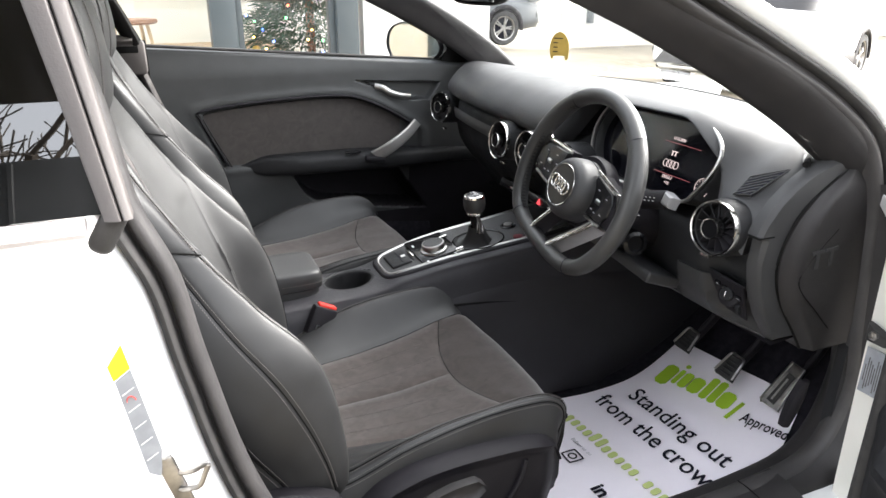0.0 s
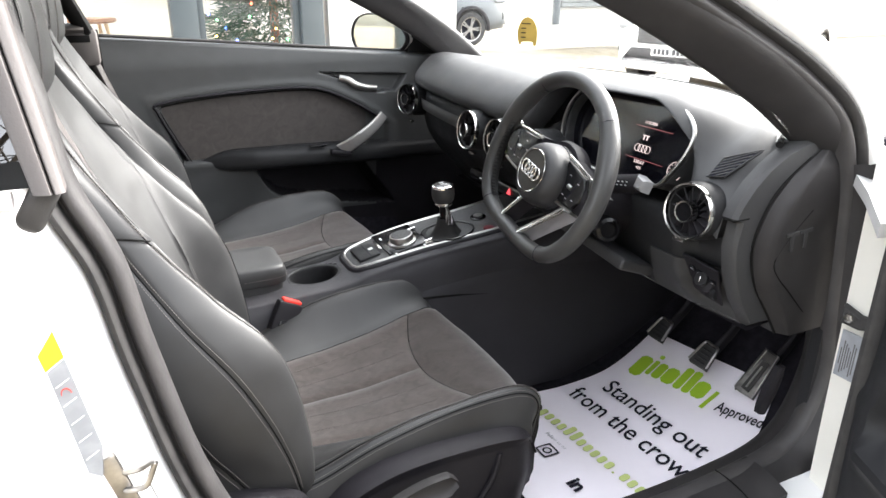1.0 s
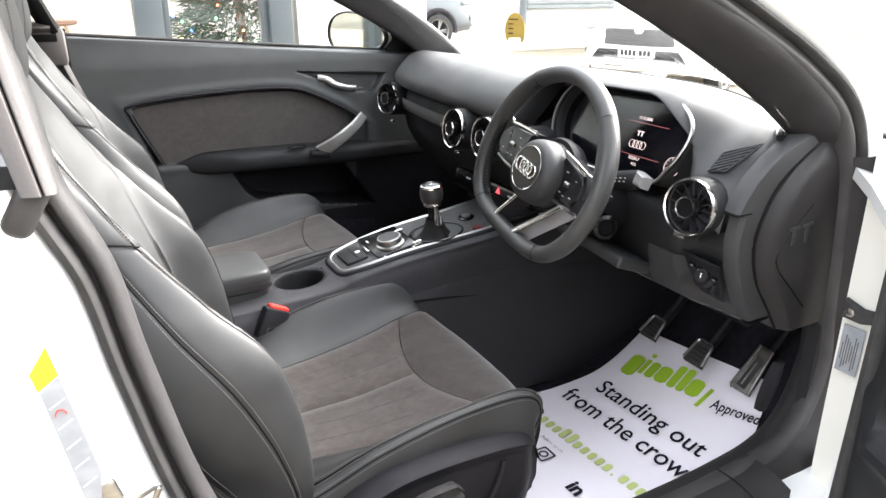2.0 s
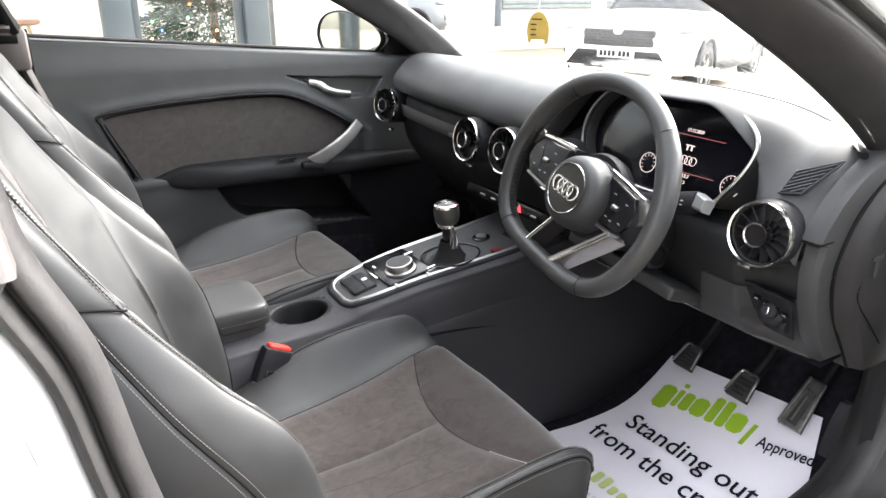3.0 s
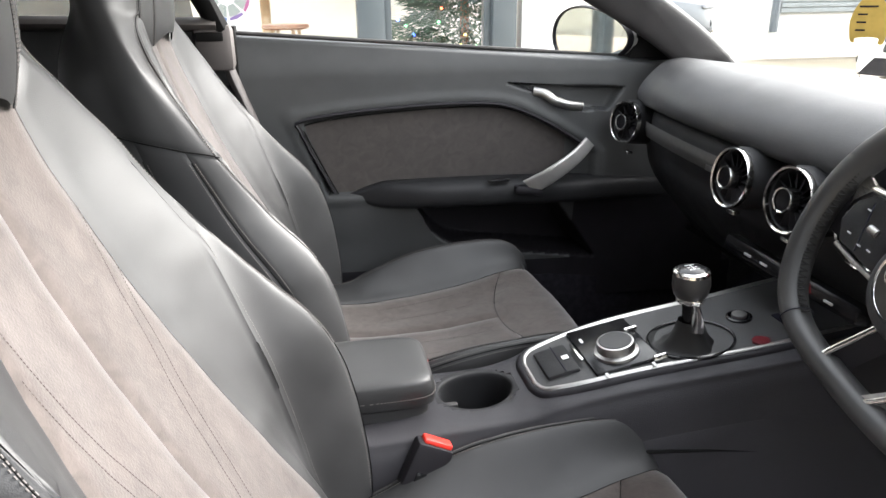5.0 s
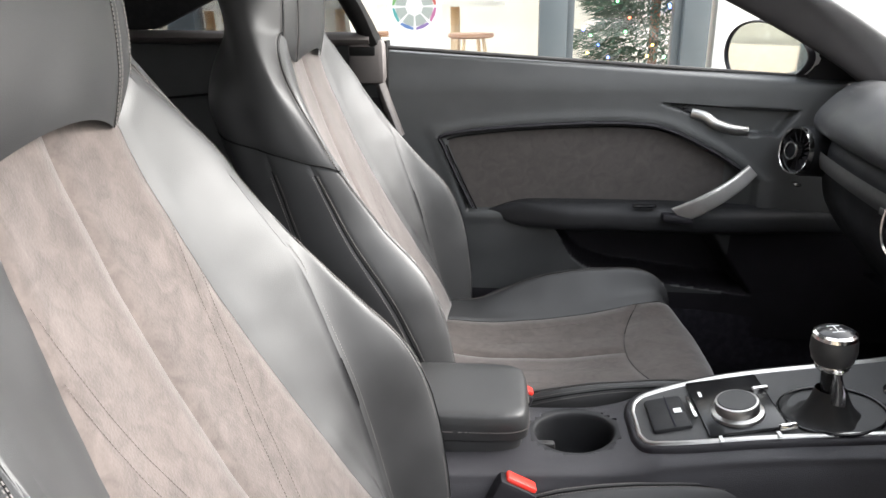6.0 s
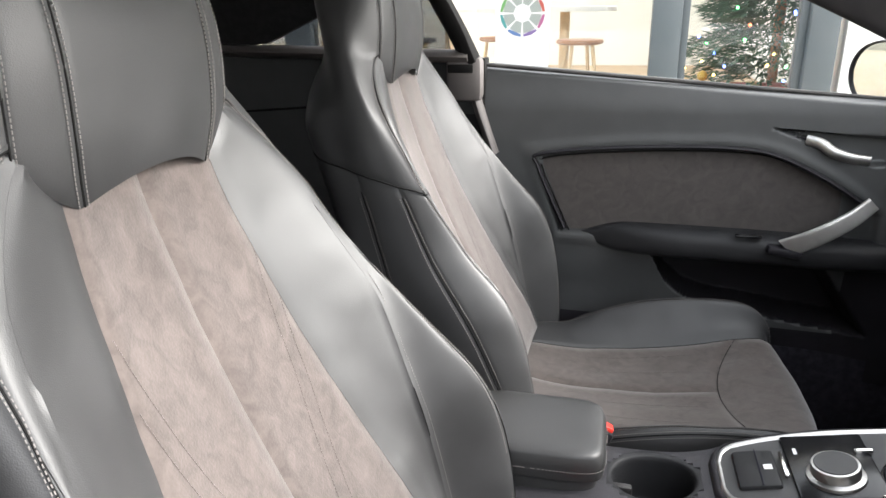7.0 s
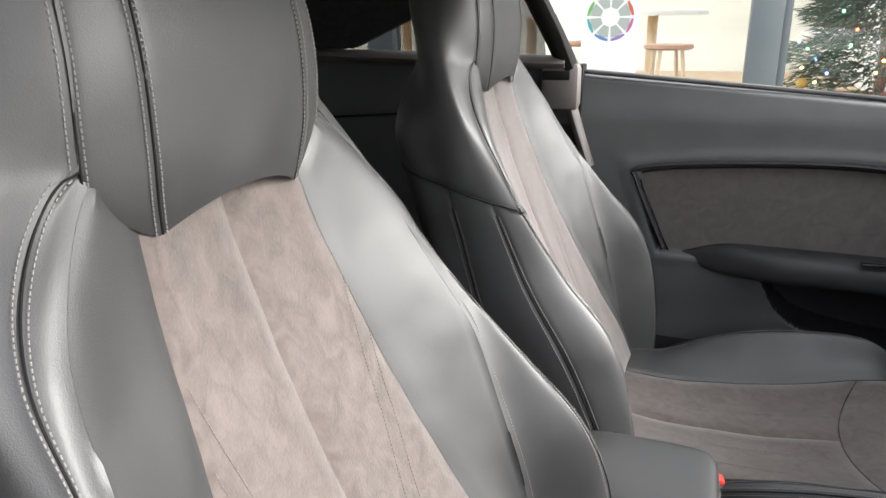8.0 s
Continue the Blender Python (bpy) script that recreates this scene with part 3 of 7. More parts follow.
driver_seat = car_seat("black leather sports seat with grey-brown suede insert, beside the open door")
def lever_blade(u, v):
    """A flat blade swelling towards its rounded tip, with a shallow hollow along it."""
    x = 0.235 + 0.187 * u
    mid = 0.372 + 0.038 * smooth(0.0, 0.8, u)
    half = (0.010 + 0.008 * u) * (1 - 0.75 * smooth(0.90, 1.0, u) ** 2)
    a = 2 * v - 1
    return V((x, -0.302 - 0.018 * smooth(0, 0.4, u) + 0.005 * (1 - a * a) - 0.004 * abs(a) ** 6, mid + half * a))
bm = slab(lever_blade, 30, 12, (0, 0.014, 0))
DRIVER, PASSENGER = (0.004, -0.305, 0.0), (0.0, 0.402, 0.008)
part("height_lever", bm, PLASTIC_GREY, driver_seat, "dark grey plastic lever")
passenger_seat = copy_thing(driver_seat, Matrix.Translation(PASSENGER))
for o in passenger_seat.children:
    if o.name.startswith("height_lever"):
        bpy.data.objects.remove(o)
    elif o.name.startswith(("cushion", "thigh_pad")):
        # the passenger's cushion is drawn further forward
        o.matrix_basis = Matrix.Translation((0.030, 0, 0))
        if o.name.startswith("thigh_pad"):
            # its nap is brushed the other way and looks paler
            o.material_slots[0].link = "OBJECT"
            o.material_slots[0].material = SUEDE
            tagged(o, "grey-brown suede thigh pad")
tagged(passenger_seat, "black leather sports seat with grey-brown suede insert, beside the closed door")
driver_seat.matrix_basis = Matrix.Translation(DRIVER)

# ---- passenger door ----
def door_y(x, z):
    return 0.722 - 0.035 * (x - 0.1) ** 2 + 0.016 * smooth(0.86, 0.95, z) + 0.014 * smooth(0.6, 0.45, z)


def belt(x):
    return 0.957 - 0.080 * (x - 0.03)


INS_TOP = [(0.163, 0.768), (0.276, 0.783), (0.438, 0.793), (0.566, 0.794), (0.645, 0.782), (0.74, 0.738), (0.826, 0.683), (0.9, 0.62)]


def insert_depth(x, z):
    """How far inside the suede field a point of the door lies (metres, minus outside)."""
    zt, = lerp_table(INS_TOP, x)
    zb = 0.60
    left = (x - 0.165) * 0.95 + (z - 0.765) * 0.32
    a, b = zt - z, left
    m = min(a, b) - 0.25 * max(0.0, 0.03 - abs(a - b)) ** 2 / 0.03
    return min(m, z - zb, 0.84 - x)


POCK_LOW = [(0.40, 0.60), (0.425, 0.55), (0.46, 0.49), (0.52, 0.452), (0.64, 0.432), (0.80, 0.412), (0.9, 0.40)]


def pocket_depth(x, z):
    zb, = lerp_table(POCK_LOW, x)
    return min(z - zb, 0.56 - z, (0.80 - x) * 0.8 + (0.46 - z) * 0.55 + 0.02)


def lever_depth(x, z):
    """The recess of the inner handle, a slanted field."""
    a = 0.835 - 0.012 * (x - 0.68) / 0.2 - z
    b = z - (0.822 - 0.36 * (x - 0.675)) if x < 0.80 else z - 0.772
    return min(a, b, (0.905 - x) * 0.85 + (z - 0.825) * 0.6)


def door_skin(u, v):
    x = 0.052 + 1.15 * u
    z = 0.30 + (belt(x) - 0.30) * v
    y = door_y(x, z)
    y += 0.014 * smooth(-0.003, 0.006, insert_depth(x, z))
    y -= 0.003 * math.exp(-((insert_depth(x, z) + 0.014) / 0.012) ** 2)
    y += 0.10 * smooth(-0.002, 0.014, pocket_depth(x, z))
    y += 0.026 * smooth(-0.002, 0.004, lever_depth(x, z))
    y += 0.03 * smooth(0.985, 1.0, v)
    return V((x, y, z))


door = thing("passenger_door", "closed car door with black trim and suede panel", "door", (0.55, 0.74, 0.3))
card = part("door_card", slab(door_skin, 260, 170, (0, 0.05, 0)), DOOR_SKIN, door, smooth=60)
# the pocket and the foot of the door are hard black plastic
card.data.materials.append(PLASTIC_LOW)
for p in card.data.polygons:
    c = p.center
    if pocket_depth(c.x, c.z) > -0.001 or c.z < 0.405 or (c.x > 0.80 and c.z < 0.58):
        p.material_index = 1
part("suede_panel", sheet(lambda u, v: (lambda x: V((x, door_y(x, lerp_table(INS_TOP, x)[0] - 0.008 - v * 0.16) + 0.0125, lerp_table(INS_TOP, x)[0] - 0.008 - v * (lerp_table(INS_TOP, x)[0] - 0.612))))
     (0.172 + 0.065 * v * (1 - u) + u * 0.60), 60, 20), SUEDE_DOOR, door, "dark grey-brown suede")


bez = [(0.235, 0.606), (0.200, 0.68), (0.172, 0.745), (0.172, 0.768)] + [(x, z) for x, z in INS_TOP[1:7]]
bez = smooth_path([(x, door_y(x, z) - 0.001, z) for x, z in bez], 90)
part("insert_bezel", tube([p + V((-0.004, 0.002, 0.003)) for p in bez], 0.012, 0.0045, 12), PLASTIC_LOW, door)
part("insert_groove", tube([p + V((0.007, 0.009, -0.007)) for p in bez], 0.0016, 0.0016, 6), SEAM, door)


def arm(u, v):
    x = 0.232 + 0.80 * u
    hh = 0.003 + 0.029 * smooth(0.0, 0.16, u) * (1 - 0.25 * smooth(0.6, 1, u))
    pr = 0.004 + 0.058 * smooth(0.0, 0.3, u) * (1 - 0.75 * smooth(0.62, 1.0, u))
    zc = 0.594 - 0.012 * u + 0.006 * math.sin(math.pi * u)
    a = -math.pi / 2 + math.pi * v
    ca, sa = max(math.cos(a), 0) ** 0.55, math.sin(a)
    return V((x, door_y(x, zc) + 0.012 - pr * ca, zc + hh * (abs(sa) ** 0.7) * (1 if sa > 0 else -1)))


part("door_armrest", sheet(arm, 60, 18), PLASTIC, door)
def pull_blade(u, v):
    """A flat silver strap, a little broader at its foot, bowed away from the door."""
    c = V(cr([(0.670, 0.660, 0.610), (0.706, 0.644, 0.634), (0.742, 0.640, 0.658), (0.779, 0.648, 0.682), (0.816, 0.672, 0.706)], u))
    h = 0.029 - 0.010 * u
    a = 2 * math.pi * v
    ca, sa = math.cos(a), math.sin(a)
    e = math.copysign(abs(ca) ** 0.5, ca) * h
    return c + V((-0.52 * e, -0.006 * math.copysign(abs(sa) ** 0.6, sa), 0.85 * e * 0.62))
part("pull_handle", sheet(lambda u, v: pull_blade(v, u), 28, 24, wrap=True), SILVER, door, "silver grab handle")
part("pull_base", rbox((0.066, 0.034, 0.018), (0.668, 0.664, 0.603), 0.007, Matrix.Rotation(0.15, 4, "Y")), PLASTIC_LOW, door)
lev = smooth_path([(0.690, 0.712, 0.818), (0.716, 0.704, 0.812), (0.738, 0.700, 0.797), (0.772, 0.701, 0.786), (0.806, 0.708, 0.781)], 24)
part("lever_plate", prism([(0.681, 0.826), (0.690, 0.8325), (0.898, 0.8205), (0.872, 0.777), (0.80, 0.7755)], 0.002, frame_matrix((0, 0.7405, 0), (1, 0, 0), (0, 0, 1))), PLASTIC_LOW, door, "black recess plate")
part("lever_rim", tube([V((x, 0.7185, z)) for x, z in ((0.676, 0.824), (0.688, 0.836), (0.905, 0.8235), (0.875, 0.7725), (0.80, 0.7715))], 0.002, 0.002, 6, True), PLASTIC_LOW, door)
part("door_lever", tube(lev, 0.0105, 0.006, 12, up=(0, -1, 0)), ALU, door, "satin chrome inner handle")
part("switch", rbox((0.05, 0.012, 0.006), (0.60, 0.668, 0.628), 0.002), GLOSS, door)
part("belt_seal", tube([V((0.05 + 0.97 * i / 30, 0.742, belt(0.05 + 0.97 * i / 30) + 0.001)) for i in range(31)], 0.0045, 0.0045), RUBBER, door)
part("window_pane", slab(lambda u, v: V((0.03 + (1.0 - 0.62 * v) * u + 0.02 * v, 0.752 - 0.17 * v ** 1.3, belt(0.03 + u) + v * 0.34)), 16, 8, (0, 0.004, 0)), CLEAR, door, "clear window pane", smooth=0).visible_shadow = False

mirror = thing("door_mirror", "black-edged door mirror in white housing", "mirror", (0.98, 0.80, 0.88))
mm = frame_matrix((0.868, 0.862, 0.925), (0.30, -0.95, 0), (0, 0, 1))
def egg(a, r):
    return r * 0.146 * math.cos(a) * (1 + 0.10 * math.cos(a)), r * 0.070 * math.sin(a) * (1 - 0.15 * math.cos(a))
def mir_shell(u, v):
    b = math.pi / 2 * v
    return mm @ V((*egg(2 * math.pi * u, math.cos(b) ** 0.6), -0.11 * math.sin(b)))
part("mirror_housing", sheet(mir_shell, 36, 10, wrap=True), WHITE, mirror, "white painted housing")
part("mirror_rim", sheet(lambda u, v: mm @ V((*egg(2 * math.pi * u, 1.02 - 0.10 * v), 0.012 * math.sin(math.pi * v) - 0.004)), 36, 5, wrap=True), PLASTIC_LOW, mirror, "black rim")
bm = bmesh.new()
bm.faces.new([bm.verts.new(mm @ V((*egg(2 * math.pi * i / 36, 0.93), 0.002))) for i in range(36)])
part("mirror_glass", bm, MIRROR, mirror, "mirror glass", smooth=0)
part("mirror_arm", tube(smooth_path([(0.99, 0.75, 0.885), (0.96, 0.79, 0.895), (0.94, 0.83, 0.91)], 8), 0.03, 0.014, 10), PLASTIC_LOW, mirror)
part("sail_panel", prism([(0, 0), (0.14, -0.012), (0.02, 0.10)], 0.02, frame_matrix((0.92, 0.745, 0.885), (1, 0, 0), (0, -0.2, 1))), PLASTIC, mirror)

# ---- dashboard ----
def bow(y):
    return 0.05 * (abs(y - 0.03) / 0.6) ** 2.2


def ws_base(y):
    return 1.345 - 0.36 * (abs(y - 0.03) / 0.64) ** 2.4


HOOD_C = -0.325


def hood(y):
    return smooth(0.245, 0.175, abs(y - HOOD_C)) if y > HOOD_C else smooth(0.20, 0.08, abs(y - HOOD_C))


def well(y):
    """Where the front is open behind the display."""
    return smooth(0.245, 0.175, abs(y - HOOD_C)) if y > HOOD_C else smooth(0.216, 0.192, abs(y - HOOD_C))


def dash_top(u, v):
    y = -0.612 + 1.252 * u
    h, o = hood(y), well(y)
    e = smooth(-0.475, -0.545, y)
    q = (abs(y - 0.03) / 0.64) ** 2.4
    pr = [(ws_base(y), 0.862), (1.14 - 0.12 * q, 0.884 + 0.01 * h), (1.0, 0.890 + 0.022 * h), (0.925 + bow(y) * 0.7, 0.880 + 0.034 * h), (0.876 + bow(y) + 0.012 * h, 0.852 + 0.055 * h),
          (0.856 + bow(y) + 0.025 * h, 0.822 + 0.088 * h), (0.862 + bow(y) + 0.04 * h, 0.796 + 0.108 * h), (0.89 + bow(y) + 0.06 * h, 0.786 + 0.118 * h)]
    lip = pr[4]
    tuck = [(lip[0] + 0.004, lip[1] - 0.006), (lip[0] + 0.03, lip[1] - 0.007), (lip[0] + 0.07, lip[1] - 0.002)]
    pr = pr[:5] + [(m[0] * (1 - o) + n[0] * o, m[1] * (1 - o) + n[1] * o) for m, n in zip(pr[5:], tuck)]
    dr = 0.5 * max(0.0, -0.56 - y)
    pe = [(ws_base(y), 0.862), (1.08, 0.874 - dr), (1.035, 0.872 - dr), (0.99, 0.858 - dr), (0.955, 0.838 - dr), (0.925, 0.812 - dr), (0.898, 0.778 - dr), (0.888, 0.740 - dr)]
    pr = [(m[0] * (1 - e) + n[0] * e, m[1] * (1 - e) + n[1] * e) for m, n in zip(pr, pe)]
    x, z = cr(pr, v)
    return V((x, y, z))


dash = thing("dashboard", "black wing-shaped dashboard with round air vents", "dashboard", (1.0, 0.03, 0.5))
part("upper_pad", sheet(dash_top, 110, 44), PLASTIC_DASH, dash)


def dash_face(u, v):
    """The front below the pad: a shelf lip, a trim band and the knee panel, sloping forward and down."""
    y = -0.612 + 1.252 * u
    h = well(y)
    d = smooth(-0.10, -0.16, y)
    pr = [(0.93 + bow(y), 0.80), (0.885 + bow(y), 0.782), (0.876 + bow(y), 0.745), (0.888 + bow(y), 0.70), (0.90 + bow(y) - 0.02 * d, 0.655), (0.935 + bow(y), 0.60), (0.985 + bow(y) - 0.06 * d, 0.545 + 0.022 * d), (1.06 + bow(y) * 0.4 - 0.105 * d, 0.49 + 0.058 * d)]
    ph = [(0.995, 0.865), (0.985, 0.82), (0.968, 0.745), (0.905, 0.722), (0.90, 0.660), (0.922, 0.60), (0.945, 0.567), (0.962, 0.548)]
    pr = [(m[0] * (1 - h) + n[0] * h, m[1] * (1 - h) + n[1] * h) for m, n in zip(pr, ph)]
    x, z = cr(pr, v)
    return V((x, y, z))


part("knee_panel", sheet(dash_face, 90, 40), PLASTIC, dash)
part("trim_band", sheet(lambda u, v: (lambda y: V((0.862 + bow(y) + 0.006 * v - 0.003 * math.sin(math.pi * v), y, 0.764 - 0.034 * v)))(0.585 - 0.40 * u), 30, 8), mat("dark_trim_band", (0.15, 0.148, 0.145), 0.38, 0.7, colour2=(0.17, 0.168, 0.165), scale=120), dash, "dark satin trim band")
part("badge", rbox((0.003, 0.062, 0.010), (0.8585, 0.225, 0.742), 0.001), ALU, dash)
part("under_dash", sheet(lambda u, v: (lambda y: (lambda d: V((1.055 - 0.09 * d + (0.41 + 0.09 * d) * v, y, 0.492 + 0.052 * d + 0.05 * v)))(smooth(-0.10, -0.16, y)))(-0.635 + 1.275 * u), 60, 6), PLASTIC_LOW, dash)
# the end of the dashboard: a shoulder that closes the pad, and the inset cover with its embossed marks
END = [(1.11, 0.862), (1.035, 0.864), (0.99, 0.850), (0.956, 0.830), (0.926, 0.804), (0.902, 0.772), (0.893, 0.752), (0.908, 0.746), (0.903, 0.700), (0.912, 0.655), (0.936, 0.600), (0.972, 0.549), (1.11, 0.549)]
part("end_shoulder", prism(END, 0.026, frame_matrix((0, -0.610, 0), (1, 0, 0), (0, 0, 1)), bevel=0.007), PLASTIC_DASH, dash)
part("shoulder_notch", rbox((0.034, 0.024, 0.003), (0.909, -0.6245, 0.7495), 0.001), SEAM, dash)


def end_face(u, v):
    z = 0.525 + 0.33 * v
    left = lerp_table([(0.485, 1.060), (0.56, 1.012), (0.63, 0.962), (0.70, 0.944), (0.76, 0.962), (0.80, 0.995), (0.83, 1.030), (0.862, 1.075)], z)[0]
    x = left + (1.13 - left) * u
    return V((x, -0.637 - 0.018 * smooth(0.0, 0.16, u) * (1 - 0.6 * smooth(0.9, 1.0, v)) - 0.004 * math.sin(math.pi * v), z))


part("end_panel", slab(end_face, 24, 24, (0, 0.03, 0)), PLASTIC_GREY, dash, "black end cover")
part("end_groove", tube(smooth_path([(1.035, -0.637, 0.525), (1.008, -0.637, 0.565), (0.960, -0.637, 0.635), (0.942, -0.637, 0.70), (0.960, -0.637, 0.762), (0.993, -0.637, 0.803), (1.06, -0.637, 0.848)], 40), 0.0030, 0.0020, 6), SEAM, dash)
part("end_crease", tube(smooth_path([(1.065, -0.660, 0.57), (1.025, -0.660, 0.61), (0.975, -0.658, 0.665), (0.990, -0.658, 0.705), (1.04, -0.658, 0.755)], 30), 0.0012, 0.0010, 6), SEAM, dash)


def twin_mark(name, size, m, material, parent):
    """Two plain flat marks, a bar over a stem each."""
    for i in range(2):
        bm = rbox((0.58 * size, 0.13 * size, 0.0025), (0, 0, 0), 0, m @ Matrix.Translation(((0.30 + 0.66 * i) * size, 0.64 * size, 0)))
        rbox((0.14 * size, 0.58 * size, 0.0025), (0, 0, 0), 0, m @ Matrix.Translation(((0.30 + 0.66 * i) * size, 0.29 * size, 0)), bm)
        part(name, bm, material, parent, smooth=0)


twin_mark("embossed_mark", 0.046, frame_matrix((0.990, -0.6600, 0.690), (1, 0, 0.06), (0.10, 0, 1)), PLASTIC_DASH, dash)

def air_vent(at, aim, blades=14):
    """A round vent: housing, chrome ring, blades and knurled hub."""
    m = Matrix.Translation(at) @ V(aim).to_track_quat("Z", "Y").to_matrix().to_4x4()
    v = part("air_vent", lathe([(0.049, -0.06), (0.0485, -0.014), (0.046, -0.005), (0.044, -0.002), (0.041, -0.005), (0.039, -0.03), (0.0, -0.03)], 40, m), PLASTIC, dash)
    part("chrome_ring", lathe([(0.0462, -0.008), (0.0470, 0.0), (0.0460, 0.0042), (0.0432, 0.0030), (0.0424, -0.006)], 40, m), CHROME, v, "satin chrome ring")
    for k in range(blades):
        part("blade", rbox((0.026, 0.0014, 0.012), (0, 0, 0), 0, m @ Matrix.Rotation(2 * math.pi * k / blades, 4, "Z") @ Matrix.Translation((0.028, 0, -0.012)) @ Matrix.Rotation(0.5, 4, "X")), PLASTIC_LOW, v, smooth=0)
    part("hub", lathe([(0.0185, -0.03), (0.0175, -0.004), (0.0165, 0.008), (0.0150, 0.010), (0.0, 0.009)], 32, m), GLOSS, v)
    part("hub_ring", lathe([(0.0178, -0.002), (0.0184, 0.008), (0.0174, 0.0125), (0.0150, 0.0118)], 32, m), CHROME, v)
    return v


for at, aim in (((0.867, -0.565, 0.749), (-1, -0.10, 0.12)), ((0.828, -0.150, 0.762), (-1, -0.06, 0.12)), ((0.826, -0.008, 0.760), (-1, -0.04, 0.12)),
                ((0.826, 0.131, 0.757), (-1, -0.02, 0.12)), ((0.874, 0.622, 0.757), (-1, -0.25, 0.10))):
    air_vent(at, aim)
for y in (-0.545, 0.01, 0.15, 0.60):
    part("vent_tab", rbox((0.012, 0.022, 0.007), (0.850 + bow(y) * 0.6, y, 0.694), 0.002), CHROME, dash)

# demister grille on the pad
grille_m = frame_matrix((0.944, -0.583, 0.8185), (0.55, -0.75, 0.377), (0.525, 0.658, 0.543)) @ Matrix.Translation((0, 0, 0.0035))
gr = part("demister_grille", prism([(-0.046, -0.010), (-0.020, -0.020), (0.038, 0.015), (-0.018, 0.018)], 0.004, grille_m), INK, dash)
part("grille_frame", tube([grille_m @ V((x, y, 0.004)) for x, y in ((-0.047, -0.0105), (-0.020, -0.021), (0.040, 0.0155), (-0.019, 0.0195))], 0.0018, 0.0018, 6, True), PLASTIC_DASH, gr)
for i in range(6):
    y = -0.0145 + 0.0056 * i
    x0 = -0.020 - 0.026 * smooth(-0.020, -0.010, y) if y < -0.010 else -0.046 + 0.028 * (y + 0.010) / 0.028
    x1 = -0.020 + 0.058 * (y + 0.020) / 0.035
    part("slat", rbox((max(x1 - x0 - 0.004, 0.01), 0.0016, 0.003), (0, 0, 0), 0, grille_m @ Matrix.Translation(((x0 + x1) / 2, y, 0.0045))), PLASTIC_DASH, gr, smooth=0)

# instrument display in its surround
dm = frame_matrix((0.945, -0.322, 0.822), (0, -1, 0), (0.30, 0, 1))
OUTL = [(-0.172, 0.004), (-0.150, 0.050), (-0.105, 0.074), (0.0, 0.080), (0.080, 0.076), (0.146, 0.052), (0.170, 0.014), (0.146, -0.046), (0.10, -0.076), (-0.10, -0.076), (-0.155, -0.050)]
ring = smooth_path([(x, y, 0) for x, y in OUTL], 88, True)
disp = part("instrument_display", prism([(p.x, p.y) for p in ring], 0.004, dm), SCREEN, dash, "dark display with white dials", smooth=0)
part("display_bezel", tube([dm @ V((p.x * 1.05, p.y * 1.05, 0.028)) for p in ring], 0.0034, 0.0046, 8, True, up=dm.to_3x3() @ V((0, 0, 1))), ALU, disp, "silver surround")
def cowl_at(v):
    return cr([(1.02, 0.0), (1.032, 0.016), (1.045, 0.022), (1.058, 0.018), (1.068, 0.004), (1.075, -0.02), (1.08, -0.06)], v)
part("display_cowl", sheet(lambda u, v: dm @ V((ring[int(u * 88) % 88].x * cowl_at(v)[0], ring[int(u * 88) % 88].y * (1 + (cowl_at(v)[0] - 1) * (0.45 if ring[int(u * 88) % 88].y > 0 else 0.8)), cowl_at(v)[1])), 88, 16, wrap=True), PLASTIC_DASH, disp)
bm = bmesh.new()
for k in range(4):
    tube([dm @ V((0.032 + 0.0092 * k + 0.0068 * math.cos(a), -0.020 + 0.0068 * math.sin(a), 0.0052)) for a in (2 * math.pi * i / 24 for i in range(24))], 0.0008, 0.0005, 5, True, bm)
part("display_emblem", bm, LIT, disp, smooth=0)
twin_mark("display_mark", 0.013, dm @ Matrix.Translation((0.037, -0.004, 0.0045)), LIT, disp)
letters("display_date", "17.12.2020", 0.0075, dm @ Matrix.Translation((0.030, 0.026, 0.005)), LIT, disp)
letters("display_distance", "23253.7", 0.0085, dm @ Matrix.Translation((0.034, -0.048, 0.005)), LIT, disp)
letters("display_temperature", "+7.5", 0.0075, dm @ Matrix.Translation((0.044, -0.058, 0.005)), LIT, disp)
for y in (0.020, -0.040):
    part("display_line", rbox((0.10, 0.0008, 0.0006), (0, 0, 0), 0, dm @ Matrix.Translation((0.058, y, 0.005))), LIT_DIM, disp, smooth=0)
for x, dy in ((-0.029, -0.040), (0.140, -0.042)):
    bm = bmesh.new()
    tube([dm @ V((x + 0.017 * math.cos(a), dy + 0.017 * math.sin(a), 0.0052)) for a in (2 * math.pi * i / 32 for i in range(32))], 0.0006, 0.0005, 5, True, bm)
    for k in range(9):
        a = radians(225 - 30 * k)
        rbox((0.004, 0.0007, 0.0005), (0, 0, 0), 0, dm @ Matrix.Translation((x + 0.0135 * math.cos(a), dy + 0.0135 * math.sin(a), 0.0052)) @ Matrix.Rotation(a, 4, "Z"), bm)
    part("display_dial", bm, LIT, disp, smooth=0)

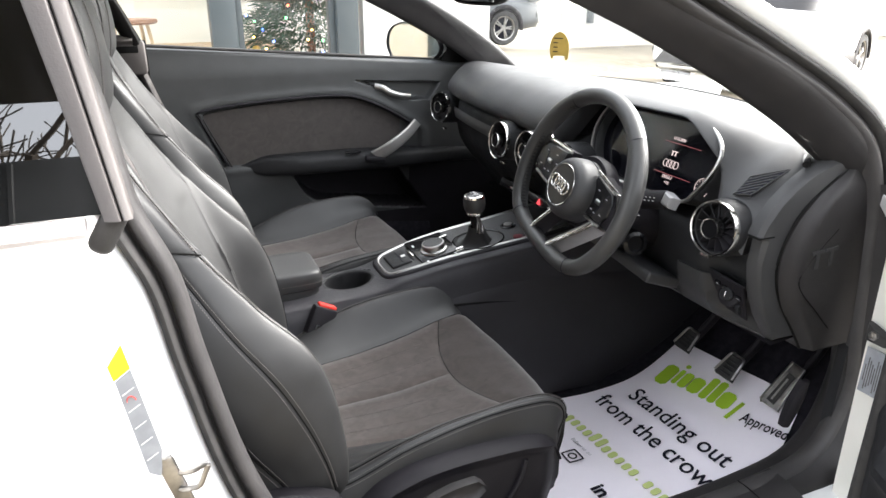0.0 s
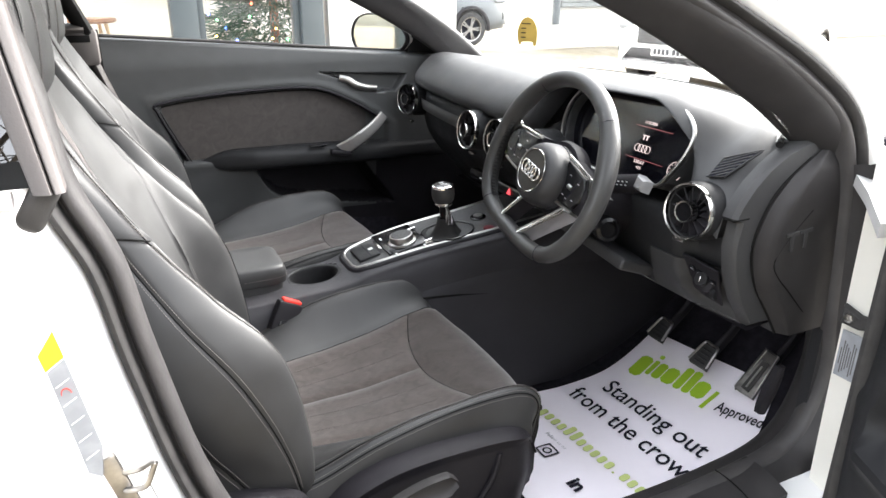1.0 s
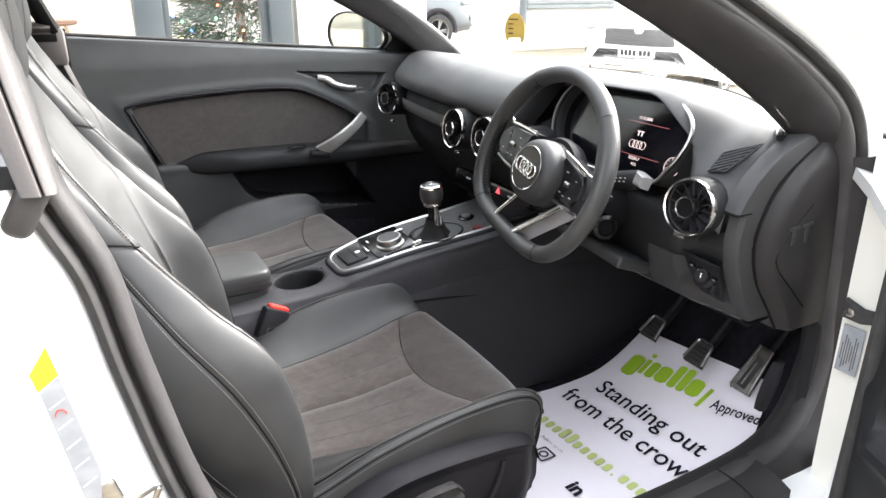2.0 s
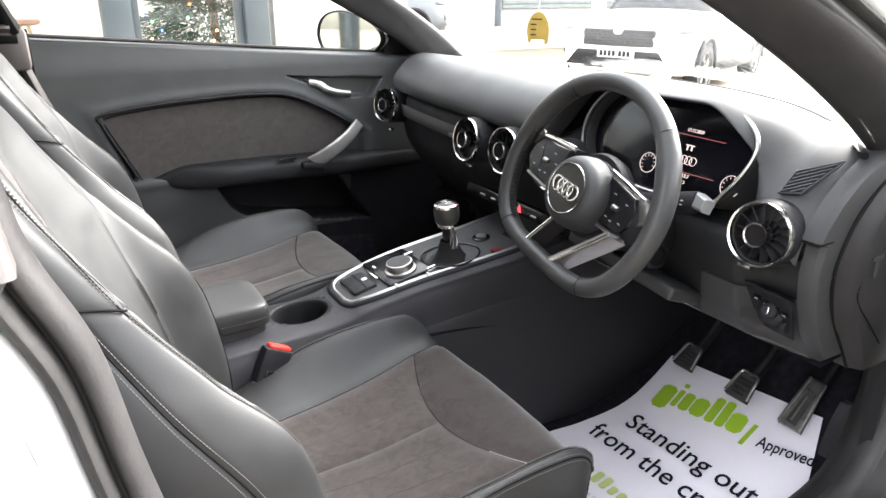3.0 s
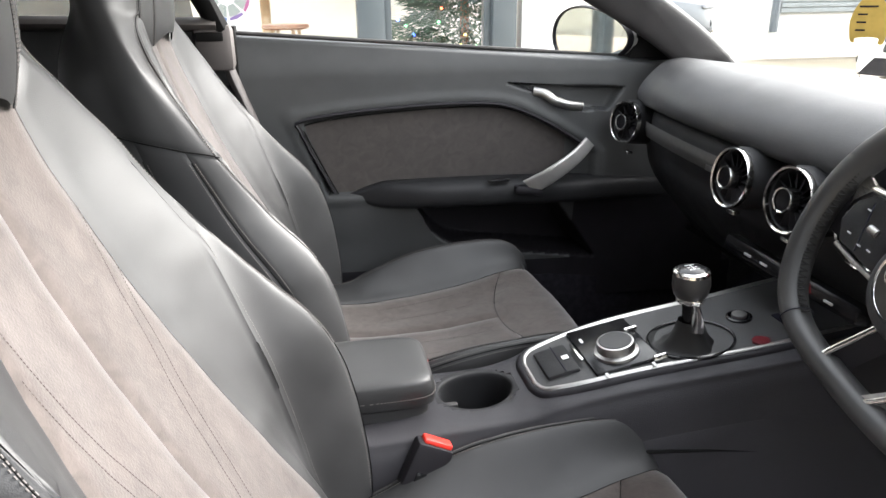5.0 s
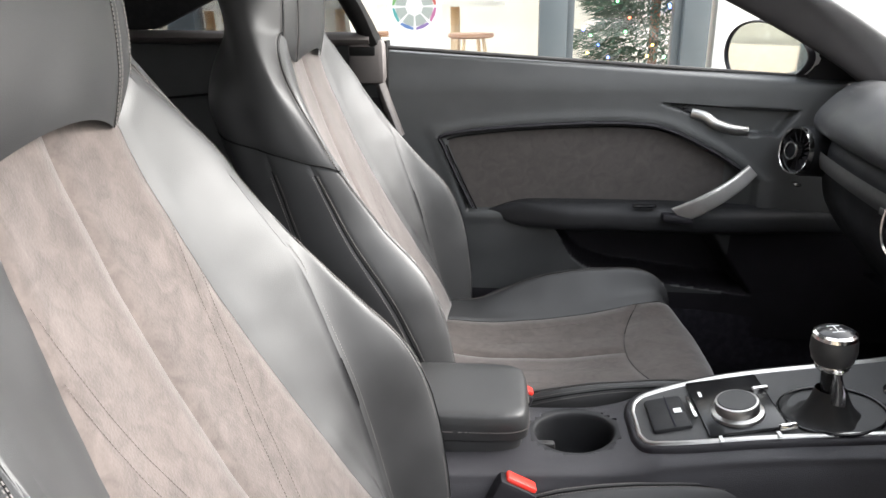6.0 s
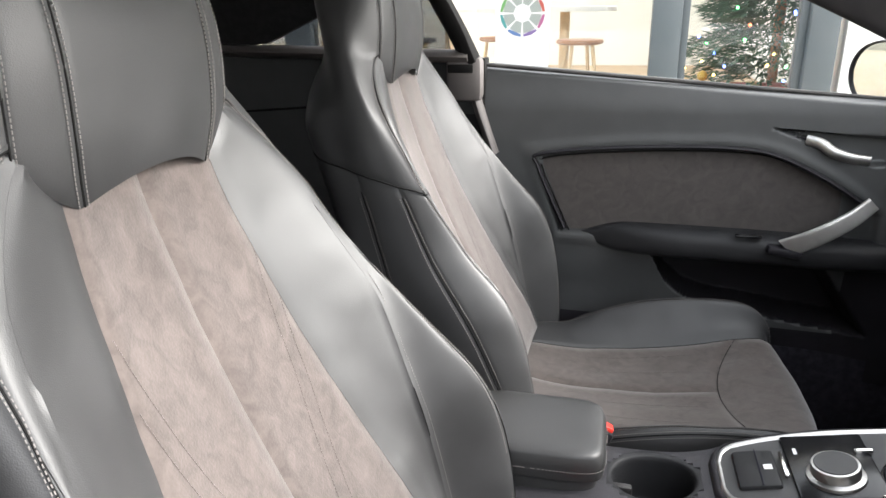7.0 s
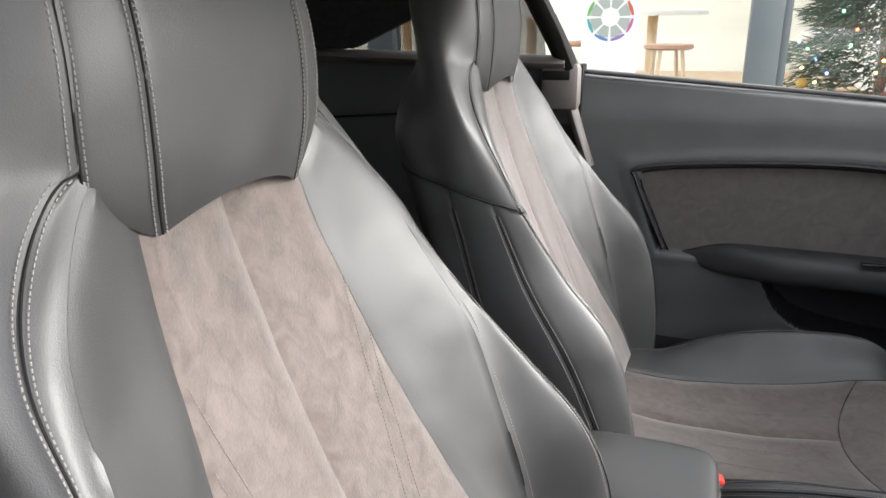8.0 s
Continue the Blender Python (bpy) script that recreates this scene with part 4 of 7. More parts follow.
# switch strip under the middle vents
part("switch_strip", rbox((0.03, 0.30, 0.026), (0.862, 0.01, 0.640), 0.008, Matrix.Rotation(0.25, 4, "Y")), GLOSS, dash)
part("hazard_switch", prism([(-0.008, -0.006), (0.008, -0.006), (0, 0.008)], 0.002, frame_matrix((0.845, -0.045, 0.645), (0, -1, 0), (0.2, 0, 1))), RED_LIT, dash, "red lit hazard triangle")
for y in (0.09, 0.05, -0.09):
    part("switch_mark", rbox((0.002, 0.016, 0.003), (0.846, y, 0.642), 0), PRINTW, dash, smooth=0)
part("knee_lip", rbox((0.085, 0.25, 0.022), (0.882, -0.325, 0.614), 0.006, Matrix.Rotation(0.10, 4, "X") @ Matrix.Rotation(0.35, 4, "Y"), seg=3), PLASTIC_DASH, dash)
# paler skin on the driver's side, standing in for light bounced off the mat
part("knee_cover", slab(lambda u, v: (lambda y: dash_face((y + 0.612) / 1.252, 0.60 + 0.385 * v) + V((-0.005, 0, 0)))(-0.608 + (0.150 + 0.035 * v) * u), 20, 14, (0.004, 0, 0)), PLASTIC_DASH, dash, "knee cover, its grey lightened for bounce off the mat")
# light switch
sw = frame_matrix((0.9245, -0.560, 0.614), (0, -1, 0), (-0.34, 0, 1))
part("switch_recess", prism([(-0.032, 0.046), (0.046, 0.040), (0.046, -0.030), (0.0, -0.026), (-0.020, 0.004)], 0.004, sw, bevel=0.0015), PLASTIC_LOW, dash, "dark switch recess")
for k in range(4):
    part("light_button", rbox((0.012, 0.009, 0.004), (0, 0, 0), 0.0015, sw @ Matrix.Translation((-0.010 + 0.015 * k, 0.026 - 0.004 * k, 0.005))), GLOSS, dash)
    part("button_symbol", rbox((0.005, 0.0012, 0.0005), (0, 0, 0), 0, sw @ Matrix.Translation((-0.010 + 0.015 * k, 0.026 - 0.004 * k, 0.0073))), GREYPRINT, dash, smooth=0)
part("level_wheel", lathe([(0.0, -0.004), (0.009, -0.004), (0.010, 0.0), (0.009, 0.004), (0, 0.004)], 18, sw @ Matrix.Translation((0.034, -0.010, 0.004)) @ Matrix.Rotation(radians(90), 4, "Y")), PLASTIC, dash)
lm = Matrix.Translation((0.919, -0.572, 0.622)) @ V((-1, -0.2, 0.35)).to_track_quat("Z", "Y").to_matrix().to_4x4()
part("light_switch", lathe([(0.021, -0.02), (0.021, 0.002), (0.018, 0.004), (0.0, 0.004)], 24, lm), PLASTIC_LOW, dash)
part("light_knob", lathe([(0.012, 0.0), (0.012, 0.012), (0.010, 0.014), (0, 0.014)], 20, lm), PLASTIC, dash)
part("knob_mark", rbox((0.002, 0.010, 0.002), (0, 0, 0), 0.0005, lm @ Matrix.Translation((0, 0, 0.015))), CHROME, dash)

# ---- steering column and wheel ----
WC = V((0.750, -0.330, 0.772))
tilt = radians(20)
column_m = frame_matrix(WC, (0, -1, 0), (math.sin(tilt), 0, math.cos(tilt)))
# the wheel stands a little turned to the driver's right
wm = column_m @ Matrix.Rotation(radians(-12.5), 4, "Z")
wheel = thing("steering_wheel", "black leather flat-bottomed steering wheel with silver spokes", "steering wheel", wm)


def wpart(name, bm, material, parent=None, label="", smooth_angle=40, m=None):
    bmesh.ops.transform(bm, matrix=m or wm, verts=bm.verts)
    return part(name, bm, material, parent or wheel, label, smooth_angle)


RIM_R, RIM_LOW, RIM_Z = 0.1685, -0.1335, 0.010


def rim_xy(a, r=RIM_R):
    """The rim's centre line: a circle with a flat bottom and rounded corners."""
    x, y = r * math.cos(a), r * math.sin(a)
    low = RIM_LOW + (RIM_R - r)
    k = 0.022
    return x, low + k * math.log(1 + math.exp((y - low) / k)) if y < 0 else y + k * math.log(1 + math.exp(-(y - low) / k))


def rim_tube():
    """Oval section, swelling where the thumbs lie."""
    pts, rad = [], []
    for i in range(160):
        a = 2 * math.pi * i / 160
        d = math.degrees(a)
        grip = max(math.exp(-((d - 30) / 16) ** 2), math.exp(-((d - 150) / 16) ** 2))
        x, y = rim_xy(a, RIM_R - 0.002 * grip)
        pts.append(V((x, y, RIM_Z)))
        rad.append(1 + 0.12 * grip - 0.05 * smooth(-0.09, -0.13, y))
    bm = bmesh.new()
    rings = []
    for i, p in enumerate(pts):
        t = (pts[(i + 1) % 160] - pts[i - 1]).normalized()
        s = t.cross(V((0, 0, 1)))
        rings.append([bm.verts.new(p + (s * 0.0150 * math.cos(b) + V((0, 0, 0.0172 * math.sin(b)))) * rad[i]) for b in (2 * math.pi * k / 20 for k in range(20))])
    for i in range(160):
        for k in range(20):
            bm.faces.new((rings[i][k], rings[i][(k + 1) % 20], rings[(i + 1) % 160][(k + 1) % 20], rings[(i + 1) % 160][k]))
    return bm


rim = wpart("rim", rim_tube(), LEATHER_RIM, None, "black leather rim")
for a in (52, 128, 231, 309):
    x, y = rim_xy(radians(a))
    t = V((*rim_xy(radians(a + 2)), 0)) - V((*rim_xy(radians(a - 2)), 0))
    q = t.to_track_quat("Z", "Y").to_matrix().to_4x4()
    wpart("rim_seam", lathe([(0.0158, -0.0008), (0.0164, 0), (0.0158, 0.0008)], 24, Matrix.Translation((x, y, RIM_Z)) @ q @ Matrix.Diagonal((1.07, 1.07, 1, 1))), INK, rim, smooth_angle=0)
bm = bmesh.new()
for i in range(120):
    a = 2 * math.pi * i / 120
    d = math.degrees(a)
    if 52 < d < 128 or 231 < d < 309:
        continue
    for s in (-1, 1):
        tube([V((*rim_xy(a, RIM_R - 0.0158), RIM_Z + 0.001 * s)), V((*rim_xy(a + 0.016 * s, RIM_R - 0.0142), RIM_Z + 0.0085))], 0.0009, sides=5, bm=bm)
stitched = wpart("rim_stitching", bm, mat("dark_thread", (0.008, 0.008, 0.008), 0.8), rim, smooth_angle=0)
tagged(stitched, kind="stuff")


# centre pad: a deep rounded dome
def hub_surf(u, v):
    a = 2 * math.pi * u
    s, h = cr([(1.06, -0.050), (1.06, -0.018), (1.04, 0.004), (0.985, 0.019), (0.86, 0.0285), (0.74, 0.0315), (0.70, 0.0318), (0.35, 0.0322), (0.0, 0.0322)], v)
    sa = math.sin(a)
    return V((0.0575 * s * math.cos(a) * (1 - 0.05 * sa), -0.006 + 0.058 * s * (sa if sa < 0 else 0.94 * sa), h))
cover = wpart("airbag_cover", sheet(hub_surf, 60, 28, wrap=True), PLASTIC_DASH, None, "black centre pad")
wpart("pad_joint", tube([V((0.0605 * math.cos(a), -0.006 + 0.0605 * math.sin(a) * (1 if math.sin(a) < 0 else 0.94), -0.010)) for a in (2 * math.pi * i / 60 for i in range(60))], 0.0018, 0.0012, 6, True), INK, cover)
wpart("hub_neck", lathe([(0.0, -0.020), (0.066, -0.020), (0.070, -0.030), (0.066, -0.050), (0.055, -0.062)], 40, Matrix.Translation((0, -0.006, 0))), PLASTIC_LOW)
ec = Matrix.Translation((0, -0.006, 0.003))
wpart("emblem_ring", lathe([(0.0382, 0.0285), (0.0402, 0.0305), (0.0398, 0.0318), (0.0384, 0.0312)], 56, ec), CHROME, cover, "chrome ring")
wpart("emblem_disc", lathe([(0.0386, 0.028), (0.0386, 0.0298), (0.0, 0.0302)], 56, ec), mat("warm_grey_disc", (0.035, 0.033, 0.030), 0.35, 0.4, colour2=(0.04, 0.038, 0.034), scale=60), cover, "dark satin disc")
for k in range(4):
    wpart("emblem_loop", tube([ec @ V((-0.0195 + 0.013 * k + 0.0108 * math.cos(a), 0.0115 * math.sin(a), 0.0318 + 0.0003 * k)) for a in (2 * math.pi * i / 32 for i in range(32))], 0.0019, 0.0016, 8, True), CHROME, cover)
for s in (-1, 1):
    zo, xo = (0.0, 1.0) if s < 0 else (-0.018, 0.86)
    arm_sp = wpart("spoke", slab(lambda u, v: V((s * (0.045 + 0.115 * u), 0.012 - 0.010 * u + (v - 0.5) * (0.070 - 0.012 * u), 0.004 + zo * (1 - u) - 0.010 * u + 0.005 * math.sin(math.pi * v))), 12, 8, (0, 0, -0.020)), PLASTIC_LOW)
    pod_o = [(0.052, -0.027), (0.118, -0.024), (0.134, -0.004), (0.130, 0.020), (0.116, 0.034), (0.046, 0.042)]
    pod = wpart("button_pod", prism([(s * x * xo, y) for x, y in pod_o][::s], 0.010, Matrix.Translation((0, 0, 0.006 + zo)), bevel=0.002), GLOSS, arm_sp)
    # silver frame round the pod: broad where it meets the rim
    wpart("spoke_trim", tube([V((s * x * xo, y, z + zo)) for x, y, z in ((0.040, 0.048, 0.014), (0.085, 0.044, 0.014), (0.119, 0.039, 0.012), (0.150, 0.034, 0.002))], 0.0042, 0.0028, 8), CHROME, arm_sp, "bright upper edge")
    wpart("spoke_wing", slab(lambda u, v: V(cr([(s * 0.119 * xo, 0.040, 0.013 + zo), (s * 0.134 * xo, 0.021, 0.013 + zo), (s * 0.138 * xo, 0.008, 0.012 + zo), (s * 0.135 * xo, 0.000, 0.012 + zo)], u)).lerp(V(cr([(s * 0.147, 0.046, 0.006), (s * 0.150, 0.032, 0.006), (s * 0.147, 0.018, 0.005), (s * 0.136, 0.006, 0.003)], u)), v), 16, 6, (0, 0, -0.004)), CHROME, arm_sp, "bright spoke wing")
    wpart("spoke_trim_low", tube([V((s * x * xo, y, 0.012 + zo)) for x, y in ((0.122, -0.028), (0.088, -0.031), (0.056, -0.032))], 0.0030, 0.0026, 8), ALU, arm_sp)
    wpart("pod_divider", rbox((0.0012, 0.052, 0.0006), (s * 0.100 * xo, 0.004, 0.0163 + zo), 0, Matrix.Rotation(-0.3 * s, 4, "Z")), INK, pod, smooth_angle=0)
    for bx, by in ((0.074, 0.024), (0.108, 0.020), (0.078, -0.012), (0.112, -0.010), (0.092, -0.014), (0.062, 0.010)):
        wpart("button_mark", rbox((0.0055, 0.0013, 0.0006), (s * bx * xo, by, 0.0164 + zo), 0), GREYPRINT, pod, smooth_angle=0)
    wpart("thumb_roller", tube([V((s * 0.088 * xo - 0.006, 0.006, 0.0155 + zo)), V((s * 0.088 * xo + 0.006, 0.006, 0.0155 + zo))], 0.0045, 0.004, 12), ALU, pod)


# lower spoke: two deep silver arms that meet the flat of the rim
def lower_arm(u, v, pts, back):
    p = V(cr(pts, u))
    return p + V(back) * v + V((0, 0, 0.0015 * math.sin(math.pi * v)))
ARM_R = [(0.022, -0.129, 0.020), (0.048, -0.094, 0.014), (0.076, -0.056, 0.006), (0.092, -0.032, 0.000)]
ARM_L = [(-0.044, -0.131, 0.020), (-0.037, -0.108, 0.016), (-0.029, -0.084, 0.010), (-0.020, -0.058, 0.004)]
low = wpart("lower_blade", slab(lambda u, v: lower_arm(u, v, ARM_R, (0.010, -0.006, -0.032)), 24, 8, (-0.006, 0.004, 0)), SILVER, None, "broad silver lower blade")
wpart("blade_edge", tube([V(cr(ARM_R, i / 20)) for i in range(21)], 0.0032, 0.0028, 8), CHROME, low)
# left arm's inner face takes dark plastic in place of its shading
strut = wpart("lower_strut", slab(lambda u, v: lower_arm(u, v, ARM_L, (0.012, -0.002, -0.030)), 24, 8, (-0.005, -0.002, 0)), PLASTIC_LOW, None, "inner face of silver arm, shade put into its dark colour, bright edge")
wpart("strut_edge", tube([V(cr(ARM_L, i / 20)) for i in range(21)], 0.0034, 0.0028, 8), CHROME, strut)
wpart("lower_bar", slab(lambda u, v: V((-0.047 + 0.070 * u, -0.1345 + 0.012 * v + 0.001 * u, 0.020 + 0.003 * math.sin(math.pi * v))), 10, 5, (0, 0, -0.020)), SILVER, None, "silver lower bar")
shroud = wpart("column_shroud", tube(smooth_path([(0, -0.02, -0.045), (0, -0.025, -0.09), (0, -0.03, -0.22)], 8), 0.07, 0.055, 20), PLASTIC_LOW, m=column_m)
stalk = wpart("indicator_stalk", tube(smooth_path([(0.05, 0.006, -0.075), (0.10, 0.020, -0.078), (0.150, 0.034, -0.078)], 12), 0.017, 0.010, 12), PLASTIC_LOW, m=column_m)
wpart("stalk_tip", prism([(-0.008, -0.011), (0.014, -0.014), (0.017, 0.006), (-0.006, 0.013)], 0.022, Matrix.Translation((0.156, 0.036, -0.088)), bevel=0.005), mat("stalk_tip_grey", (0.16, 0.16, 0.165), 0.4), stalk, "grey stalk tip", m=column_m)
for k in range(6):
    wpart("stalk_mark", rbox((0.004, 0.0016, 0.0006), (0.112 + 0.010 * (k % 3), 0.020 + 0.006 * (k // 3) + 0.002 * (k % 3), -0.0672), 0), PRINTW, stalk, smooth_angle=0, m=column_m)
wpart("wiper_stalk", tube(smooth_path([(-0.05, 0.00, -0.075), (-0.10, 0.008, -0.078), (-0.16, 0.012, -0.075)], 12), 0.013, 0.009, 10), PLASTIC_LOW, m=column_m)
lock = Matrix.Translation((0.098, -0.062, -0.10)) @ Matrix.Rotation(radians(70), 4, "Y")
wpart("ignition_lock", lathe([(0.022, -0.03), (0.022, 0.0), (0.016, 0.003), (0.013, -0.003), (0, -0.004)], 24, lock), GLOSS, m=column_m)

# ---- centre console ----
CY = 0.030


def con_top(x):
    return lerp_table([(0.05, 0.470), (0.30, 0.482), (0.42, 0.486), (0.47, 0.494), (0.50, 0.505), (0.62, 0.531), (0.80, 0.553), (0.95, 0.575), (1.05, 0.585), (1.45, 0.60)], x)[0]


def con_half(x):
    return lerp_table([(0.05, 0.080), (0.30, 0.080), (0.42, 0.078), (0.50, 0.084), (0.62, 0.096), (0.80, 0.108), (0.95, 0.115), (1.05, 0.12)], x)[0]


def con_surface(u, v):
    x = 0.06 + 1.36 * u
    w, zt = con_half(x), con_top(x)
    prof = [(-w - 0.040, zt - 0.30), (-w - 0.030, zt - 0.17), (-w - 0.016, zt - 0.055), (-w - 0.004, zt - 0.014), (-w + 0.012, zt), (0, zt + 0.002), (w - 0.012, zt), (w + 0.004, zt - 0.014), (w + 0.016, zt - 0.055), (w + 0.03, zt - 0.17), (w + 0.04, zt - 0.30)]
    y, z = cr(prof, v)
    hole = math.hypot((x - 0.400) / 1.18, y - 0.010)
    z -= 0.065 * smooth(0.0500, 0.0480, hole) if z > zt - 0.02 else 0
    return V((x, CY + y, max(z, 0.17)))


console = thing("centre_console", "black centre console with aluminium trim and cup holder", "console", (0.55, CY, 0.19))
part("console_body", sheet(con_surface, 170, 150), CONSOLE, console)
def cup(u, v):
    """Oval well with a soft lip."""
    a = 2 * math.pi * u
    o, h = cr([(0.0165, -0.002), (0.0120, 0.0012), (0.0040, 0.0015), (0.0005, -0.0010), (-0.0015, -0.010), (-0.003, -0.035), (-0.005, -0.058), (-0.012, -0.062), (-0.045, -0.063)], v)
    x, y = 0.400 + (0.053 + o) * math.cos(a), CY + 0.010 + (0.0455 + o) * math.sin(a)
    return V((x, y, con_top(x) + h))
part("cup_well", sheet(cup, 56, 26, wrap=True), PLASTIC, console, "black cup holder")
part("cup_clip", rbox((0.026, 0.012, 0.03), (0.362, CY + 0.012, 0.452), 0.004), PLASTIC_GREY, console)
part("lower_seam", tube(smooth_path([(0.30, CY - 0.118, 0.418), (0.46, CY - 0.112, 0.438), (0.64, CY - 0.122, 0.440), (0.84, CY - 0.136, 0.42), (1.02, CY - 0.142, 0.39)], 30), 0.003, 0.003, 6), SEAM, console)


def con_low(u, v):
    x = 0.30 + 0.95 * u
    w, zt = con_half(x), con_top(x)
    z = (zt - 0.072 - 0.05 * smooth(0.75, 1.1, x)) * (1 - v) + 0.17 * v
    prof = [(zt + 0.1, w), (zt - 0.055, w + 0.016), (zt - 0.17, w + 0.030), (zt - 0.30, w + 0.040), (zt - 0.4, w + 0.045)]
    y = lerp_table([(-a, b) for a, b in prof], -z)[0]
    return V((x, CY - y - 0.004 * smooth(0, 0.02, v), z))
part("lower_lining", sheet(con_low, 60, 24), CONSOLE, console, "black lower lining")


def trim_half(x):
    return lerp_table([(0.478, 0.030), (0.484, 0.050), (0.50, 0.062), (0.56, 0.074), (0.68, 0.084), (0.82, 0.090), (0.98, 0.095)], x)[0]


def trim_z(x):
    return con_top(x) + 0.006


def trim_edge(s, inset, n=40, x0=0.478, x1=0.96):
    return [V((x0 + (x1 - x0) * (i / n) ** 1.6, CY + 0.008 + s * (trim_half(x0 + (x1 - x0) * (i / n) ** 1.6) - inset), trim_z(x0 + (x1 - x0) * (i / n) ** 1.6))) for i in range(n + 1)]


edge_path = trim_edge(1, 0)[::-1] + trim_edge(-1, 0)
def band(u, v):
    i = int(round(u * (len(edge_path) - 1)))
    p = edge_path[i]
    c = V((max(p.x, 0.50) + 0.0, CY + 0.008, p.z))
    d = (c - p)
    d.z = 0
    d = d.normalized() if d.length > 1e-5 else V((1, 0, 0))
    if p.x < 0.50:
        d = (V((0.52, CY + 0.008, p.z)) - p).normalized()
    return p + d * 0.0115 * v + V((0, 0, 0.004 * math.sin(math.pi * v) - 0.004 * (v < 0.01)))
part("trim_frame", sheet(band, len(edge_path) - 1, 6), ALU, console, "brushed aluminium frame")
def plinth(u, v):
    """The dark raised block under the frame, rounded at its foot."""
    i = int(round(u * (len(edge_path) - 1)))
    p = edge_path[i]
    a, b = edge_path[max(i - 1, 0)], edge_path[min(i + 1, len(edge_path) - 1)]
    t = (b - a).normalized()
    o = V((t.y, -t.x, 0)).normalized()
    if o.dot(p - V((0.72, CY + 0.008, p.z))) < 0:
        o = -o
    w, h = cr([(-0.002, 0.001), (0.004, 0.0), (0.0075, -0.006), (0.010, -0.020), (0.014, -0.036)], v)
    return p + o * w + V((0, 0, h))
part("plinth", sheet(plinth, len(edge_path) - 1, 10), PLASTIC_LOW, console, "black plinth under the frame")
plate = part("console_plate", sheet(lambda u, v: (lambda x: V((x, CY + 0.008 + (2 * v - 1) * (trim_half(x) - 0.010), trim_z(x) + 0.001)))(0.484 + 0.476 * u), 30, 8), PLASTIC_DASH, console, "dark grey console plate")
part("parking_switch", rbox((0.050, 0.074, 0.010), (0.522, CY + 0.008, trim_z(0.522) + 0.002), 0.005, Matrix.Rotation(-0.22, 4, "Y")), PLASTIC, plate)
part("switch_line", rbox((0.0012, 0.072, 0.001), (0.524, CY + 0.008, trim_z(0.522) + 0.0082), 0, Matrix.Rotation(-0.22, 4, "Y")), INK, plate, smooth=0)
part("switch_symbol", rbox((0.010, 0.010, 0.0006), (0.534, CY + 0.006, trim_z(0.535) + 0.0078), 0, Matrix.Rotation(-0.22, 4, "Y")), PRINTW, plate, smooth=0)
part("switch_edge", rbox((0.005, 0.05, 0.006), (0.552, CY + 0.008, trim_z(0.552) + 0.008), 0.002, Matrix.Rotation(-0.2, 4, "Y")), CHROME, plate)
part("control_panel", rbox((0.096, 0.128, 0.008), (0.606, CY + 0.008, trim_z(0.606) + 0.002), 0.004, Matrix.Rotation(-0.19, 4, "Y")), GLOSS, plate)
km = Matrix.Translation((0.604, 0.014, trim_z(0.604) + 0.004)) @ Matrix.Rotation(-0.19, 4, "Y")
part("rotary_knob", lathe([(0.033, 0.0), (0.032, 0.006), (0.027, 0.008), (0.027, 0.018), (0.026, 0.0205), (0.024, 0.021), (0.0, 0.0212)], 40, km), ALU, plate, "satin rotary control")
part("knob_top", lathe([(0.0235, 0.0212), (0.0225, 0.0222), (0, 0.0224)], 40, km), PLASTIC_DASH, plate)
for x, y in ((0.57, -0.036), (0.57, 0.066), (0.636, -0.04), (0.64, 0.066)):
    part("control_mark", rbox((0.004, 0.012, 0.0006), (x, y, trim_z(x) + 0.0066), 0, Matrix.Rotation(-0.19, 4, "Y")), PRINTW, plate, smooth=0)
for x, y in ((0.650, -0.028), (0.645, 0.060)):
    part("rocker", rbox((0.022, 0.007, 0.010), (x, y, trim_z(x) + 0.008), 0.003, Matrix.Rotation(-0.19, 4, "Y")), CHROME, plate)
part("start_button", lathe([(0.019, 0), (0.019, 0.004), (0.016, 0.005), (0.015, 0.003), (0.0, 0.004)], 28, Matrix.Translation((0.812, 0.040, trim_z(0.81))) @ Matrix.Rotation(-0.12, 4, "Y")), GLOSS, plate)
part("start_cap", lathe([(0.011, 0.003), (0.011, 0.008), (0, 0.009)], 24, Matrix.Translation((0.812, 0.040, trim_z(0.81))) @ Matrix.Rotation(-0.12, 4, "Y")), ALU, plate)
part("red_button", lathe([(0.012, 0), (0.012, 0.004), (0.0, 0.005)], 28, Matrix.Translation((0.800, -0.034, trim_z(0.80))) @ Matrix.Rotation(-0.12, 4, "Y")), mat("dark_red_lens", (0.10, 0.01, 0.015), 0.3), plate, "dark red button")
part("slot", rbox((0.012, 0.05, 0.004), (0.860, 0.0, trim_z(0.86) + 0.001), 0.001, Matrix.Rotation(-0.12, 4, "Y")), INK, plate, smooth=0)

